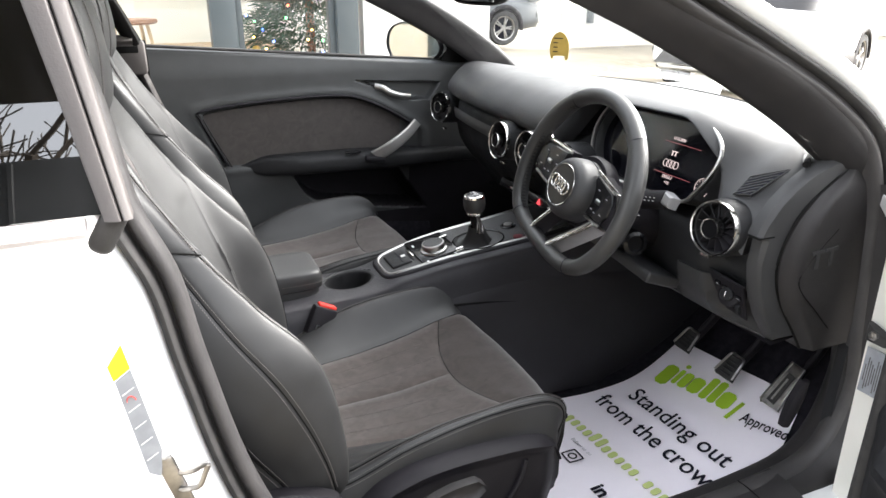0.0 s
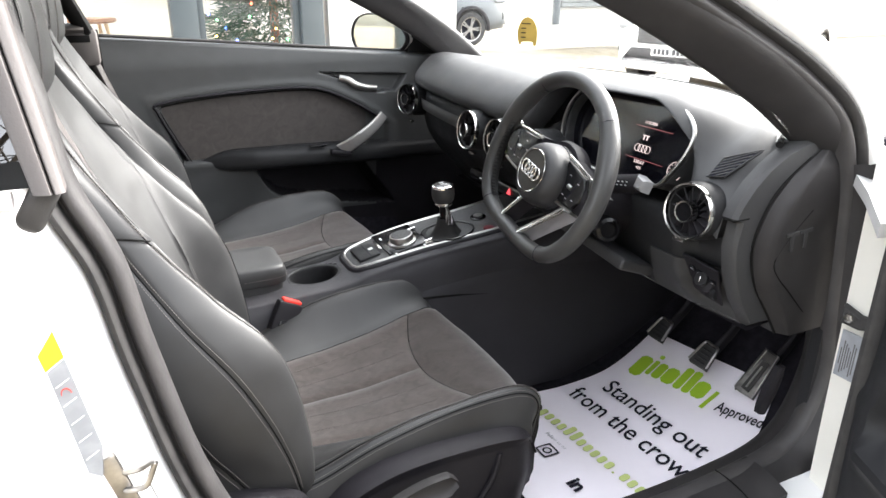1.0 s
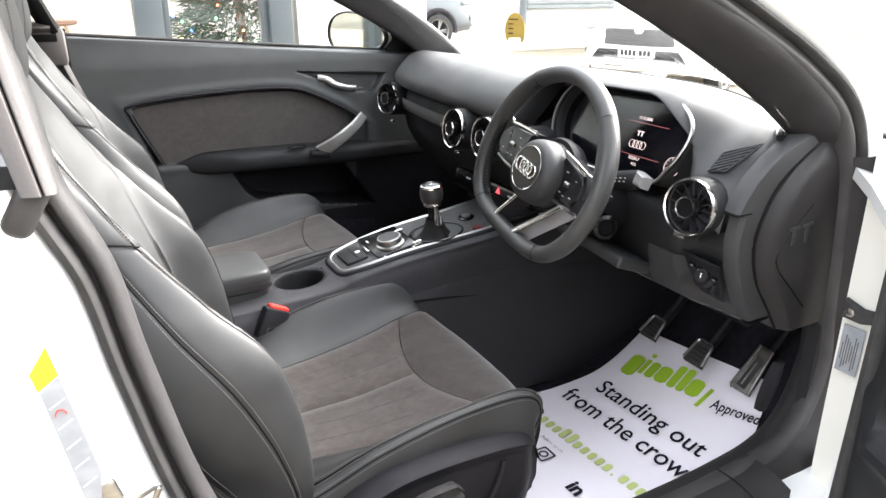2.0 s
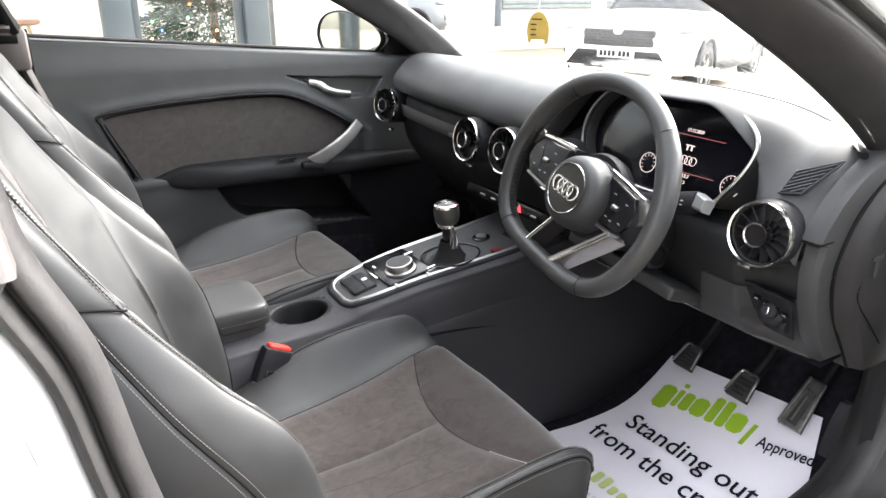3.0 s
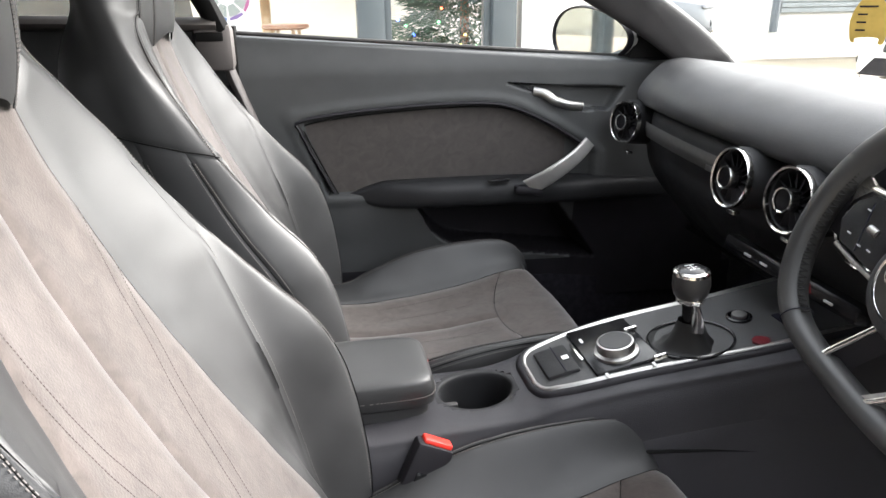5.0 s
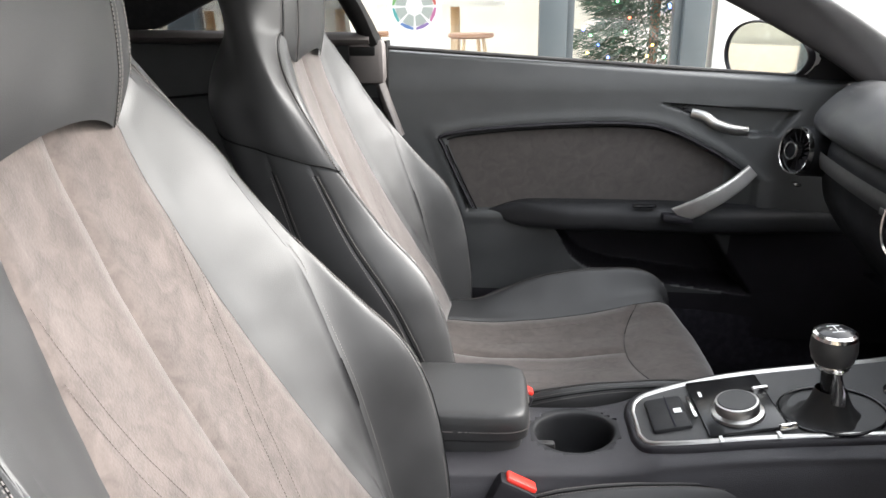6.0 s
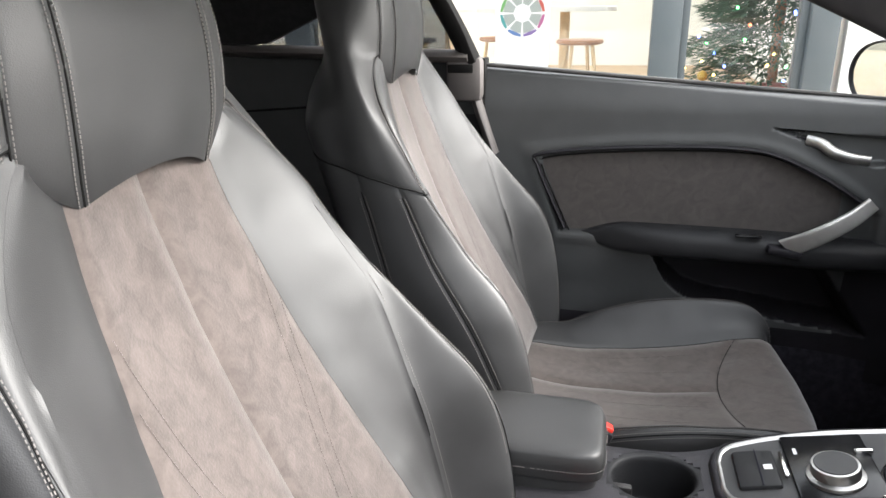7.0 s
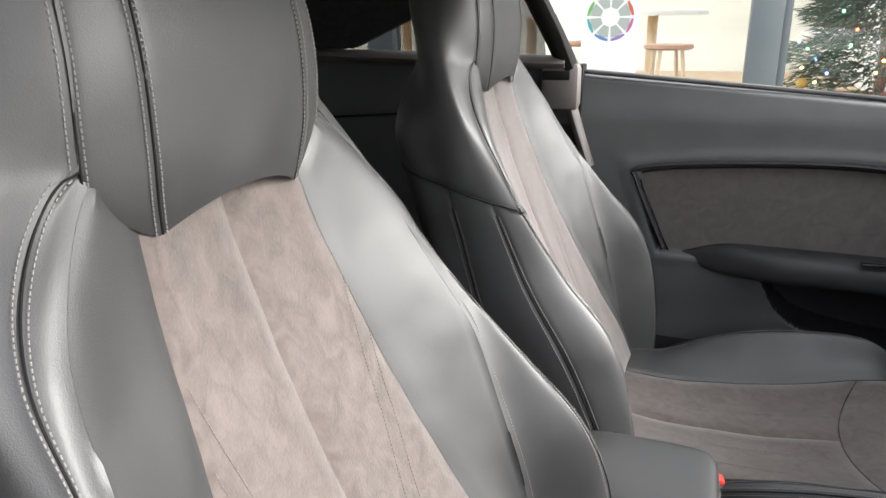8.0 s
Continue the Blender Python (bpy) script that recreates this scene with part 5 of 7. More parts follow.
gear = thing("gear_lever", "gear lever with chrome and black knob in leather gaiter", "gear lever", (0.715, 0.005, trim_z(0.71)))
part("gaiter_ring", tube([V((0.715 + 0.062 * math.cos(a), 0.008 + 0.054 * math.sin(a), trim_z(0.715 + 0.06 * math.cos(a)) + 0.003)) for a in (2 * math.pi * i / 48 for i in range(48))], 0.0022, 0.002, 8, True), GLOSS, gear, "black ring")
def gaiter(u, v):
    a = 2 * math.pi * u
    r, h = cr([(0.059, 0.0), (0.052, -0.004), (0.038, 0.002), (0.026, 0.020), (0.0175, 0.046)], v)
    fold = 1 + 0.10 * math.sin(4 * a + 1.0) * (1 - v) * v * 4
    top = V((0.700, -0.010, trim_z(0.70)))
    c = V((0.715, 0.008, trim_z(0.715))).lerp(top, v)
    return V((c.x + r * 1.03 * fold * math.cos(a), c.y + r * 0.9 * fold * math.sin(a), c.z + h))
part("gaiter", sheet(gaiter, 40, 16, wrap=True), leather_mat("gaiter_leather", (0.007, 0.007, 0.0075), 0.55), gear, "black leather gaiter")
gm = Matrix.Translation((0.699, -0.012, trim_z(0.70) + 0.020)) @ Matrix.Rotation(radians(-4), 4, "Y")
bm = bmesh.new()
for s in (-1, 1):
    tube([gm @ V((0.003, s * 0.0125, 0.014)), gm @ V((0.002, s * 0.0160, 0.036)), gm @ V((0, s * 0.0150, 0.060))], 0.011, 0.005, 10, bm=bm)
part("chrome_neck", bm, CHROME, gear)
part("neck_core", lathe([(0.014, -0.004), (0.010, 0.02), (0.012, 0.060)], 20, gm), GLOSS, gear)
part("neck_collar", lathe([(0.0185, 0.057), (0.0200, 0.060), (0.0195, 0.064)], 28, gm), CHROME, gear)
part("knob", lathe([(0.0185, 0.063), (0.0232, 0.069), (0.0258, 0.081), (0.0252, 0.093), (0.0236, 0.100)], 32, gm), LEATHER_RIM, gear, "black leather knob")
part("knob_band", lathe([(0.0245, 0.098), (0.0240, 0.103), (0.021, 0.105)], 32, gm), CHROME, gear)
part("knob_cap", lathe([(0.0212, 0.1045), (0.016, 0.107), (0.0, 0.108)], 32, gm), GLOSS, gear)
bm = bmesh.new()
for x in (-0.008, 0.0, 0.008):
    rbox((0.0012, 0.014, 0.0005), (0, 0, 0), 0, gm @ Matrix.Rotation(radians(90), 4, "Z") @ Matrix.Translation((x, 0, 0.1075)), bm)
rbox((0.017, 0.0012, 0.0005), (0, 0, 0), 0, gm @ Matrix.Rotation(radians(90), 4, "Z") @ Matrix.Translation((0, 0, 0.1078)), bm)
part("gear_diagram", bm, PRINTW, gear, smooth=0)

rest_c = thing("armrest", "black leather centre armrest with stitched lid", "armrest", (0.2, 0.06, 0.48))
def pad(u, v):
    a = 2 * math.pi * u
    sx, sy = 0.135, 0.074
    ca, sa = math.cos(a), math.sin(a)
    ex = abs(ca) ** 0.28 * (1 if ca > 0 else -1)
    ey = abs(sa) ** 0.28 * (1 if sa > 0 else -1)
    r, h = cr([(1.0, 0.500), (1.005, 0.512), (0.985, 0.528), (0.90, 0.538), (0.5, 0.541), (0.0, 0.541)], v)
    return V((0.202 + sx * ex * r, 0.064 + sy * ey * r, h - 0.012 * (0.202 - sx * ex * r - 0.06) * 0))
part("lid", sheet(pad, 72, 20, wrap=True), LEATHER, rest_c)
def box_side(u, v):
    a = 2 * math.pi * u
    ca, sa = math.cos(a), math.sin(a)
    r = 0.97 + 0.01 * v
    return V((0.20 + 0.132 * abs(ca) ** 0.28 * (1 if ca > 0 else -1) * r, 0.064 + 0.074 * abs(sa) ** 0.28 * (1 if sa > 0 else -1) * r, 0.46 + 0.038 * v))
part("armrest_base", sheet(box_side, 72, 4, wrap=True), LEATHER, rest_c)
bm = bmesh.new()
stitches([V((pad(i / 900, 0.26).x, pad(i / 900, 0.26).y, 0.5135)) + (V((pad(i / 900, 0.26).x - 0.202, pad(i / 900, 0.26).y - 0.064, 0)).normalized() * 0.001) for i in range(901)], bm)
part("lid_stitching", bm, THREAD, rest_c, smooth=0, kind="stuff")

def buckle(at, label):
    b = thing("belt_buckle", label, "buckle", at, group="belt buckles")
    m = Matrix.Translation(at) @ Matrix.Rotation(radians(26), 4, "Y") @ Matrix.Rotation(radians(-8), 4, "X")
    part("buckle_body", rbox((0.052, 0.030, 0.112), (0, 0, 0), 0.007, m @ Matrix.Translation((-0.002, 0, -0.0575))), PLASTIC_LOW, b)
    part("release_button", rbox((0.040, 0.020, 0.008), (0, 0, 0), 0.003, m @ Matrix.Translation((0, 0, 0.0))), RED, b, "red release button")
    part("buckle_plate", rbox((0.026, 0.003, 0.030), (0, 0, 0), 0.0012, m @ Matrix.Translation((-0.002, -0.0152, -0.055))), GLOSS, b)
    part("buckle_stalk", rbox((0.030, 0.016, 0.15), (0, 0, 0), 0.004, m @ Matrix.Translation((0, 0, -0.17))), PLASTIC_LOW, b)
    return b
buckle((0.325, -0.066, 0.482), "black seat belt buckle with red button beside the seat")
buckle((0.33, 0.155, 0.485), "black seat belt buckle with red button beside the console")

# ---- floor, paper mat, pedals ----
floor_c = thing("car_floor", "black carpeted car floor and footwell", "carpet", (0.6, 0, 0.14), kind="structure")
def floor_z(x):
    return lerp_table([(-0.6, 0.20), (0.55, 0.155), (0.85, 0.150), (1.02, 0.185), (1.18, 0.245), (1.35, 0.36), (1.46, 0.48)], x)[0]
part("carpet", sheet(lambda u, v: V((-0.6 + 2.06 * u, -0.70 + 1.42 * v, floor_z(-0.6 + 2.06 * u))), 60, 20), CARPET, floor_c)
part("firewall", rbox((0.03, 1.4, 0.36), (1.47, 0.0, 0.62), 0), CARPET, floor_c)

paper = thing("paper_floor_mat", "white printed paper floor mat with green lettering", "paper mat", (0.95, -0.4, 0.17))
def mat_z(x, y):
    return floor_z(x) + 0.012 + 0.0018 * math.sin(14 * x + 5 * y) + 0.006 * smooth(0.45, 0.60, abs(y + 0.38)) + 0.002 * noise.noise(V((x * 7, y * 7, 0)))
def mat_sheet(u, v):
    y1, = lerp_table([(0.0, -0.135), (0.38, -0.150), (0.52, -0.172), (0.72, -0.195), (1.0, -0.178)], u)
    y0, = lerp_table([(0.0, -0.64), (0.6, -0.615), (0.7, -0.602), (0.8, -0.578), (1.0, -0.520)], u)
    y = y0 + (y1 - y0) * v
    x = 0.66 + (0.545 + 0.035 * (1 - v)) * u
    return V((x, y, mat_z(x, y)))
part("paper_sheet", slab(mat_sheet, 50, 40, (0, 0, -0.0015)), PAPER, paper)


def mat_frame(x, y, ang=0):
    """A frame on the paper: words read across the car, tops towards the front."""
    e = 0.02
    c = V((x, y, mat_z(x, y) + 0.0035))
    ex = V((0, -1, (mat_z(x, y - e) - mat_z(x, y)) / e)).normalized()
    ey = V((1, 0, (mat_z(x + e, y) - mat_z(x, y)) / e)).normalized()
    return frame_matrix(c, ex * math.cos(ang) + ey * math.sin(ang), ey * math.cos(ang) - ex * math.sin(ang))


def words(name, text, size, x, y, material, bold=0.0, squeeze=1.0, turn=0.0):
    """Lettering laid on the waving paper."""
    m = mat_frame(x, y, radians(turn))
    ob = letters(name, text, size, m, material, paper, 0.0003, bold, squeeze=squeeze)
    for v in ob.data.vertices:
        v.co.z = mat_z(v.co.x, v.co.y) + 0.0042 + (0.0006 if v.co.z > m.translation.z else 0)
    return ob


# ---- (lettering positions along x: how far forward; y: where the line starts) ----
def plain_marks(name, glyphs, x, y, size, squeeze, turn, material):
    """A maker's mark as plain rounded blocks along a line: start, width, bottom and top of each, in shares of the size."""
    a = radians(turn)
    m = mat_frame(x, y, a)
    for s, w, lo, hi in glyphs:
        c = m @ V(((s + w / 2) * size * squeeze, (lo + hi) / 2 * size, 0))
        hw, hh = w * size * squeeze / 2, (hi - lo) * size / 2
        r = min(hw, hh) * 0.5
        o = [(-hw + r, -hh), (hw - r, -hh), (hw, -hh + r), (hw, hh - r), (hw - r, hh), (-hw + r, hh), (-hw, hh - r), (-hw, -hh + r)]
        part(name, prism(o, 0.0008, mat_frame(c.x, c.y, a)), material, paper, smooth=0)


plain_marks("green_mark", [(0.03, 0.46, -0.20, 0.52), (0.55, 0.16, 0.0, 0.52), (0.55, 0.16, 0.60, 0.72), (0.77, 0.30, 0.0, 0.52), (1.11, 0.44, 0.0, 0.52), (1.61, 0.26, 0.0, 0.72), (1.92, 0.26, 0.0, 0.72), (2.22, 0.46, 0.0, 0.52)],
            1.094, -0.233, 0.094, 0.78, 9.5, GREEN)
part("green_bar", rbox((0.062, 0.009, 0.0008), (1.137, -0.440, mat_z(1.137, -0.440) + 0.004), 0, Matrix.Rotation(-0.3, 4, "Y") @ Matrix.Rotation(0.12, 4, "Z")), GREEN, paper, smooth=0)
words("approved_lettering", "Approved", 0.038, 1.124, -0.466, INK, 0.0004, 0.68, 14)
words("slogan_first_line", "Standing out", 0.060, 0.999, -0.244, INK, 0.0004, 0.99, 3.5)
words("slogan_second_line", "from the crowd", 0.060, 0.932, -0.208, INK, 0.0004, 0.98, 3.5)
plain_marks("pale_green_mark", [(0.02 + 0.46 * i, 0.30, -0.16 if i == 0 else 0.0, 0.68 if i in (4, 5) else 0.46) for i in range(15) if i != 11] + [(5.14, 0.10, 0.0, 0.10)],
            0.838, -0.223, 0.050, 0.96, 4, GREEN_PALE)
words("small_lettering", "Follow us on", 0.013, 0.808, -0.30, GREYPRINT, 0.0, 1.0, 4)
bm = bmesh.new()
cx, cy = 0.779, -0.352
sq = smooth_path([(cx + dx, cy + dy, mat_z(cx, cy) + 0.004) for dx, dy in ((-0.017, -0.013), (-0.013, -0.017), (0.013, -0.017), (0.017, -0.013), (0.017, 0.013), (0.013, 0.017), (-0.013, 0.017), (-0.017, 0.013))], 48, True)
tube(sq, 0.002, 0.0006, 5, True, bm)
tube([V((cx + 0.0085 * math.cos(a), cy + 0.0085 * math.sin(a), mat_z(cx, cy) + 0.004)) for a in (2 * math.pi * i / 28 for i in range(28))], 0.002, 0.0006, 5, True, bm)
part("camera_symbol", bm, INK, paper, smooth=0)
words("in_lettering", "in", 0.046, 0.754, -0.455, INK, 0.0015, 1.0, 4)


def pedal(name, at, w, h, lean, label, ribs=4):
    p = thing(name, label, "pedal", (at[0], at[1], floor_z(at[0])), group="pedals")
    m = Matrix.Translation(at) @ Matrix.Rotation(radians(-90 + lean), 4, "Y") @ Matrix.Rotation(radians(90), 4, "Z")
    o = [(-w * 0.70, -h), (w * 0.70, -h * 1.05), (w * 1.15, h * 0.9), (w * 0.9, h), (-w * 0.95, h)]
    slot = ribs == 1
    part("pedal_pad", prism(o, 0.008, m, bevel=0.003), STEEL if slot else RUBBER, p, "worn steel pad" if slot else "black rubber pad")
    edge = [m @ V((x, y, 0.009)) for x, y in (o[3], (o[2][0], o[2][1]), o[1], o[0], o[4])]
    part("pedal_rim", tube(edge if slot else smooth_path([m @ V((x, y, 0.009)) for x, y in ((w * 1.10, h * 0.8), (w * 0.95, 0), o[1], (0, -h * 1.08), o[0], (-w * 0.84, 0), (-w * 0.94, h * 0.8))], 30), 0.0028, 0.0028, 8), STEEL, p, "bright steel rim")
    if slot:
        part("pedal_slot", prism([(-w * 0.45, -h * 0.55), (w * 0.35, -h * 0.60), (w * 0.65, h * 0.8), (-w * 0.30, h * 0.85)], 0.003, m @ Matrix.Translation((0, 0, 0.007)), bevel=0.001), RUBBER, p, "black rubber slot")
        part("slot_bar", tube([m @ V((0, -h * 0.35, 0.011)), m @ V((w * 0.15, h * 0.7, 0.011))], 0.0025, 0.002, 6), STEEL, p)
    else:
        for i in range(ribs):
            part("rubber_rib", rbox((w * 1.1, h * 0.14, 0.005), (0, 0, 0), 0.001, m @ Matrix.Translation((w * 0.04, -h * 0.5 + 1.1 * h * i / (ribs - 1), 0.009))), PLASTIC, p)
    part("pedal_arm", tube(smooth_path([(at[0] + 0.012, at[1], at[2]), (at[0] + 0.10, at[1], at[2] + 0.09), (at[0] + 0.15, at[1], at[2] + 0.26)], 10), 0.008, 0.013, 8), PLASTIC_LOW, p)
    return p


pedal("clutch_pedal", (1.128, -0.286, 0.338), 0.024, 0.025, 42, "steel clutch pedal with black rubber ribs")
pedal("brake_pedal", (1.136, -0.414, 0.334), 0.025, 0.027, 42, "steel brake pedal with black rubber ribs")
pedal("accelerator_pedal", (1.200, -0.503, 0.322), 0.022, 0.052, 38, "tall steel accelerator pedal with dark slot", 1)

# ---- body shell round the cabin ----
shell = thing("coupe", "white coupe body with open driver side", "car", (0.4, 0, 0.0))


def side_y(z):
    """Half width of the cabin opening, leaning in above the belt."""
    return 0.69 - 0.30 * max(0.0, z - 0.92) ** 1.15 if z > 0.92 else 0.69


# opening in the driver side: front pillar, hinge pillar, sill and rear pillar
OPEN = [(-0.06, 1.26), (-0.035, 1.11), (-0.012, 1.0), (0.0, 0.92), (0.028, 0.84), (0.046, 0.73), (0.083, 0.56), (0.15, 0.40), (0.26, 0.29), (0.45, 0.255), (0.70, 0.25),
        (0.95, 0.255), (1.11, 0.29), (1.165, 0.42), (1.145, 0.55), (1.125, 0.68), (1.105, 0.80), (1.06, 0.895), (0.97, 0.965), (0.85, 1.03), (0.70, 1.105), (0.54, 1.185), (0.36, 1.25), (0.15, 1.28)]
path = smooth_path([(x, -side_y(z) + 0.025, z) for x, z in OPEN], 140, True)
ctr = V((0.5, -0.69, 0.75))


def ring_band(prof):
    """A band round the opening; prof gives (outwards in the plane, across) per share."""
    def f(u, v):
        i = int(round(u * len(path))) % len(path)
        p = path[i]
        t = (path[(i + 1) % len(path)] - path[i - 1]).normalized()
        o = t.cross(V((0, 1, 0))).normalized()
        if o.dot(p - ctr) < 0:
            o = -o
        a, b = cr(prof, v)
        return p + o * a + V((0, b, 0))
    return f


part("door_seal", sheet(ring_band([(-0.004, 0.030), (-0.012, 0.016), (-0.010, -0.002), (-0.002, -0.010), (0.005, -0.006), (0.006, 0.006)]), 140, 14, wrap=True), RUBBER_GREY, shell, "grey rubber door seal")
part("seal_groove", sheet(ring_band([(0.003, 0.002), (0.008, 0.005), (0.012, 0.002)]), 140, 4, wrap=True), RUBBER_GREY, shell)
part("outer_lip", sheet(ring_band([(0.009, 0.010), (0.011, -0.010), (0.016, -0.018), (0.022, -0.014), (0.023, 0.0)]), 140, 10, wrap=True), RUBBER, shell, "black rubber lip")
part("inner_lining", sheet(ring_band([(-0.004, 0.028), (-0.001, 0.042), (0.004, 0.056), (0.022, 0.072)]), 140, 6, wrap=True), PLASTIC_GREY, shell)
low = [i for i in range(140) if path[i].x > 0.88 and path[i].z < 0.84]
corner = ring_band([(-0.006, -0.004), (0.006, -0.030), (0.024, -0.040), (0.044, -0.040), (0.060, -0.030)])
part("corner_trim", sheet(lambda u, v: corner((low[0] + (low[-1] - low[0]) * u) / 140, v), len(low) - 1, 8), PLASTIC_GREY, shell, "black lower corner trim")
part("door_frame", sheet(ring_band([(0.020, 0.0), (0.028, -0.015), (0.036, -0.021), (0.043, -0.024), (0.046, -0.022)]), 140, 8, wrap=True), WHITE, shell, "white painted door frame")


PIL_OUT = [(1.15, 0.655, 0.80), (1.06, 0.668, 0.885), (0.96, 0.662, 0.962), (0.84, 0.650, 1.026), (0.69, 0.620, 1.10), (0.53, 0.585, 1.175), (0.36, 0.55, 1.235)]
PIL_IN = [(1.10, 0.615, 0.80), (1.045, 0.600, 0.846), (0.94, 0.590, 0.92), (0.80, 0.580, 0.998), (0.64, 0.565, 1.075), (0.48, 0.54, 1.14), (0.32, 0.51, 1.20)]
PIL_GLASS = [(1.22, 0.60, 0.82), (1.15, 0.590, 0.87), (1.05, 0.575, 0.945), (0.91, 0.56, 1.03), (0.75, 0.545, 1.11), (0.59, 0.52, 1.18), (0.44, 0.49, 1.24)]


def front_pillar(s):
    """Pillar lining from the dash corner to the roof on side s, a rounded three-sided section."""
    def f(u, v):
        a, b, c = (V(cr(q, v)) for q in (PIL_OUT, PIL_IN, PIL_GLASS))
        ring = [a, a.lerp(b, 0.5) + V((-0.014, -0.010, -0.012)), b, b.lerp(c, 0.5) + V((0, -0.006, 0)), c, c.lerp(a, 0.5) + V((0.02, 0.02, 0.02))]
        n = 6
        x = u * n
        i, t = int(x) % n, x - int(x)
        p0, p1, p2, p3 = ring[i - 1], ring[i], ring[(i + 1) % n], ring[(i + 2) % n]
        p = 0.5 * (2 * p1 + (p2 - p0) * t + (2 * p0 - 5 * p1 + 4 * p2 - p3) * t * t + (3 * p1 - p0 - 3 * p2 + p3) * t ** 3)
        return V((p.x, s * p.y + (0.055 if s > 0 else 0.0), p.z))
    return sheet(f, 36, 30, wrap=True)


part("front_pillar", front_pillar(1), PLASTIC_GREY, shell)
part("front_pillar", front_pillar(-1), PLASTIC_GREY, shell)
part("roof_panel", slab(lambda u, v: V((-1.25 + 1.72 * u, -0.56 + 1.16 * v, 1.305 + 0.03 * math.sin(math.pi * v) - 0.20 * smooth(0.55, 0.0, u) ** 1.5 - 0.05 * smooth(0.75, 1.0, u))), 20, 12, (0, 0, 0.03)), WHITE, shell)
part("headlining", sheet(lambda u, v: V((-1.22 + 1.66 * u, -0.54 + 1.12 * v, 1.290 + 0.02 * math.sin(math.pi * v) - 0.20 * smooth(0.55, 0.0, u) ** 1.5 - 0.05 * smooth(0.75, 1.0, u))), 20, 12), HEADLINER, shell)
part("windscreen", slab(lambda u, v: (lambda y: V((ws_base(y) + 0.03 + (0.46 - ws_base(y) - 0.03) * v, y * (1 - 0.12 * v), 0.872 + 0.385 * v + 0.06 * math.sin(math.pi * v) * 0.6)))(-0.62 + 1.30 * u), 24, 12, (0, 0, 0.005)), CLEAR, shell, "clear windscreen", smooth=0).visible_shadow = False
part("bonnet", slab(lambda u, v: (lambda y: V((ws_base(y) + 0.03 + (2.05 - ws_base(y)) * v, y * 1.25, 0.842 - 0.20 * v ** 1.2 - 0.10 * abs(y) ** 2)))(-0.66 + 1.36 * u), 20, 12, (0, 0, -0.02)), WHITE, shell, "white bonnet")
part("scuttle", tube([V((ws_base(-0.62 + 1.30 * i / 40) + 0.012, -0.62 + 1.30 * i / 40, 0.858)) for i in range(41)], 0.006, 0.005, 8), SEAM, shell)

# quarter panels behind the doors
def quarter(u, v):
    z = 0.16 + 0.77 * v
    x = -1.3 + 1.3 * u
    e = lerp_table([(0.16, 0.30), (0.30, 0.20), (0.40, 0.115), (0.56, 0.045), (0.73, 0.008), (0.84, -0.010), (0.93, -0.035)], z)[0]
    x = -1.35 + (e + 1.35) * u
    y = -0.745 - 0.05 * smooth(0.0, 0.10, e - x) - 0.035 * math.sin(math.pi * min(v * 1.1, 1)) * smooth(0.02, 0.5, e - x)
    return V((x, y + 0.05 * smooth(0.85, 1, v), z))
part("quarter_panel", slab(quarter, 40, 30, (0, 0.02, 0)), WHITE, shell, "white quarter panel")
part("quarter_ledge", tube([V((-1.2 + 1.17 * i / 10, -0.752, 0.934)) for i in range(11)], 0.018, 0.008, 8), mat("pale_trim", (0.5, 0.46, 0.46), 0.4), shell)
part("quarter_glass", slab(lambda u, v: V((-0.85 + (0.835 - 0.03 * v) * u + 0.10 * v * (1 - u), -0.745 + 0.12 * v, 0.942 + 0.26 * v)), 8, 6, (0, 0.004, 0)), NEAR_GLASS, shell, "dark tinted quarter glass", smooth=0)
def pillar_strip(u, v):
    z = 0.938 + 0.33 * v
    x0, x1 = -0.015 - 0.22 * (z - 0.938), 0.008 - 0.155 * (z - 0.938)
    rise = 0.006 * math.sin(math.pi * u) ** 0.5 - 0.006 * math.exp(-((u - 0.62) / 0.035) ** 2)
    return V((x0 + (x1 - x0) * u, -0.751 + 0.4615 * (z - 0.942) - rise, z))


part("rear_pillar_cover", slab(pillar_strip, 40, 16, (0, 0.02, 0)), PILLAR_PALE, shell, "beige-grey pillar trim")
part("pillar_groove", tube([pillar_strip(0.62, i / 20) - V((0, 0.0004, 0)) for i in range(21)], 0.0014, 0.0010, 6), SEAM, shell)
part("pillar_cap", rbox((0.022, 0.020, 0.046), (-0.014, -0.740, 0.926), 0.010, Matrix.Rotation(0.55, 4, "Y"), seg=4), RUBBER, shell)
part("far_quarter", slab(lambda u, v: V((-1.3 + 1.34 * u, 0.735 + 0.02 * math.sin(math.pi * v), 0.25 + 0.72 * v + 0.03 * (1 - u))), 14, 12, (0, 0.03, 0)), DOOR_SKIN, shell)
part("far_rail", tube([V((-1.2 + 1.22 * i / 10, 0.715, 0.975 + 0.03 * (1 - i / 10))) for i in range(11)], 0.03, 0.014, 10), PILLAR_PALE, shell)
def far_edge_top(x):
    return 1.000 + 0.40 * max(0.0, x + 0.455)


def far_lining(u, v):
    x = -1.0 + 0.95 * u
    z0 = far_edge_top(x)
    z = z0 + (1.31 - z0) * v
    return V((x, 0.742 - 0.50 * (z - 0.97), z))


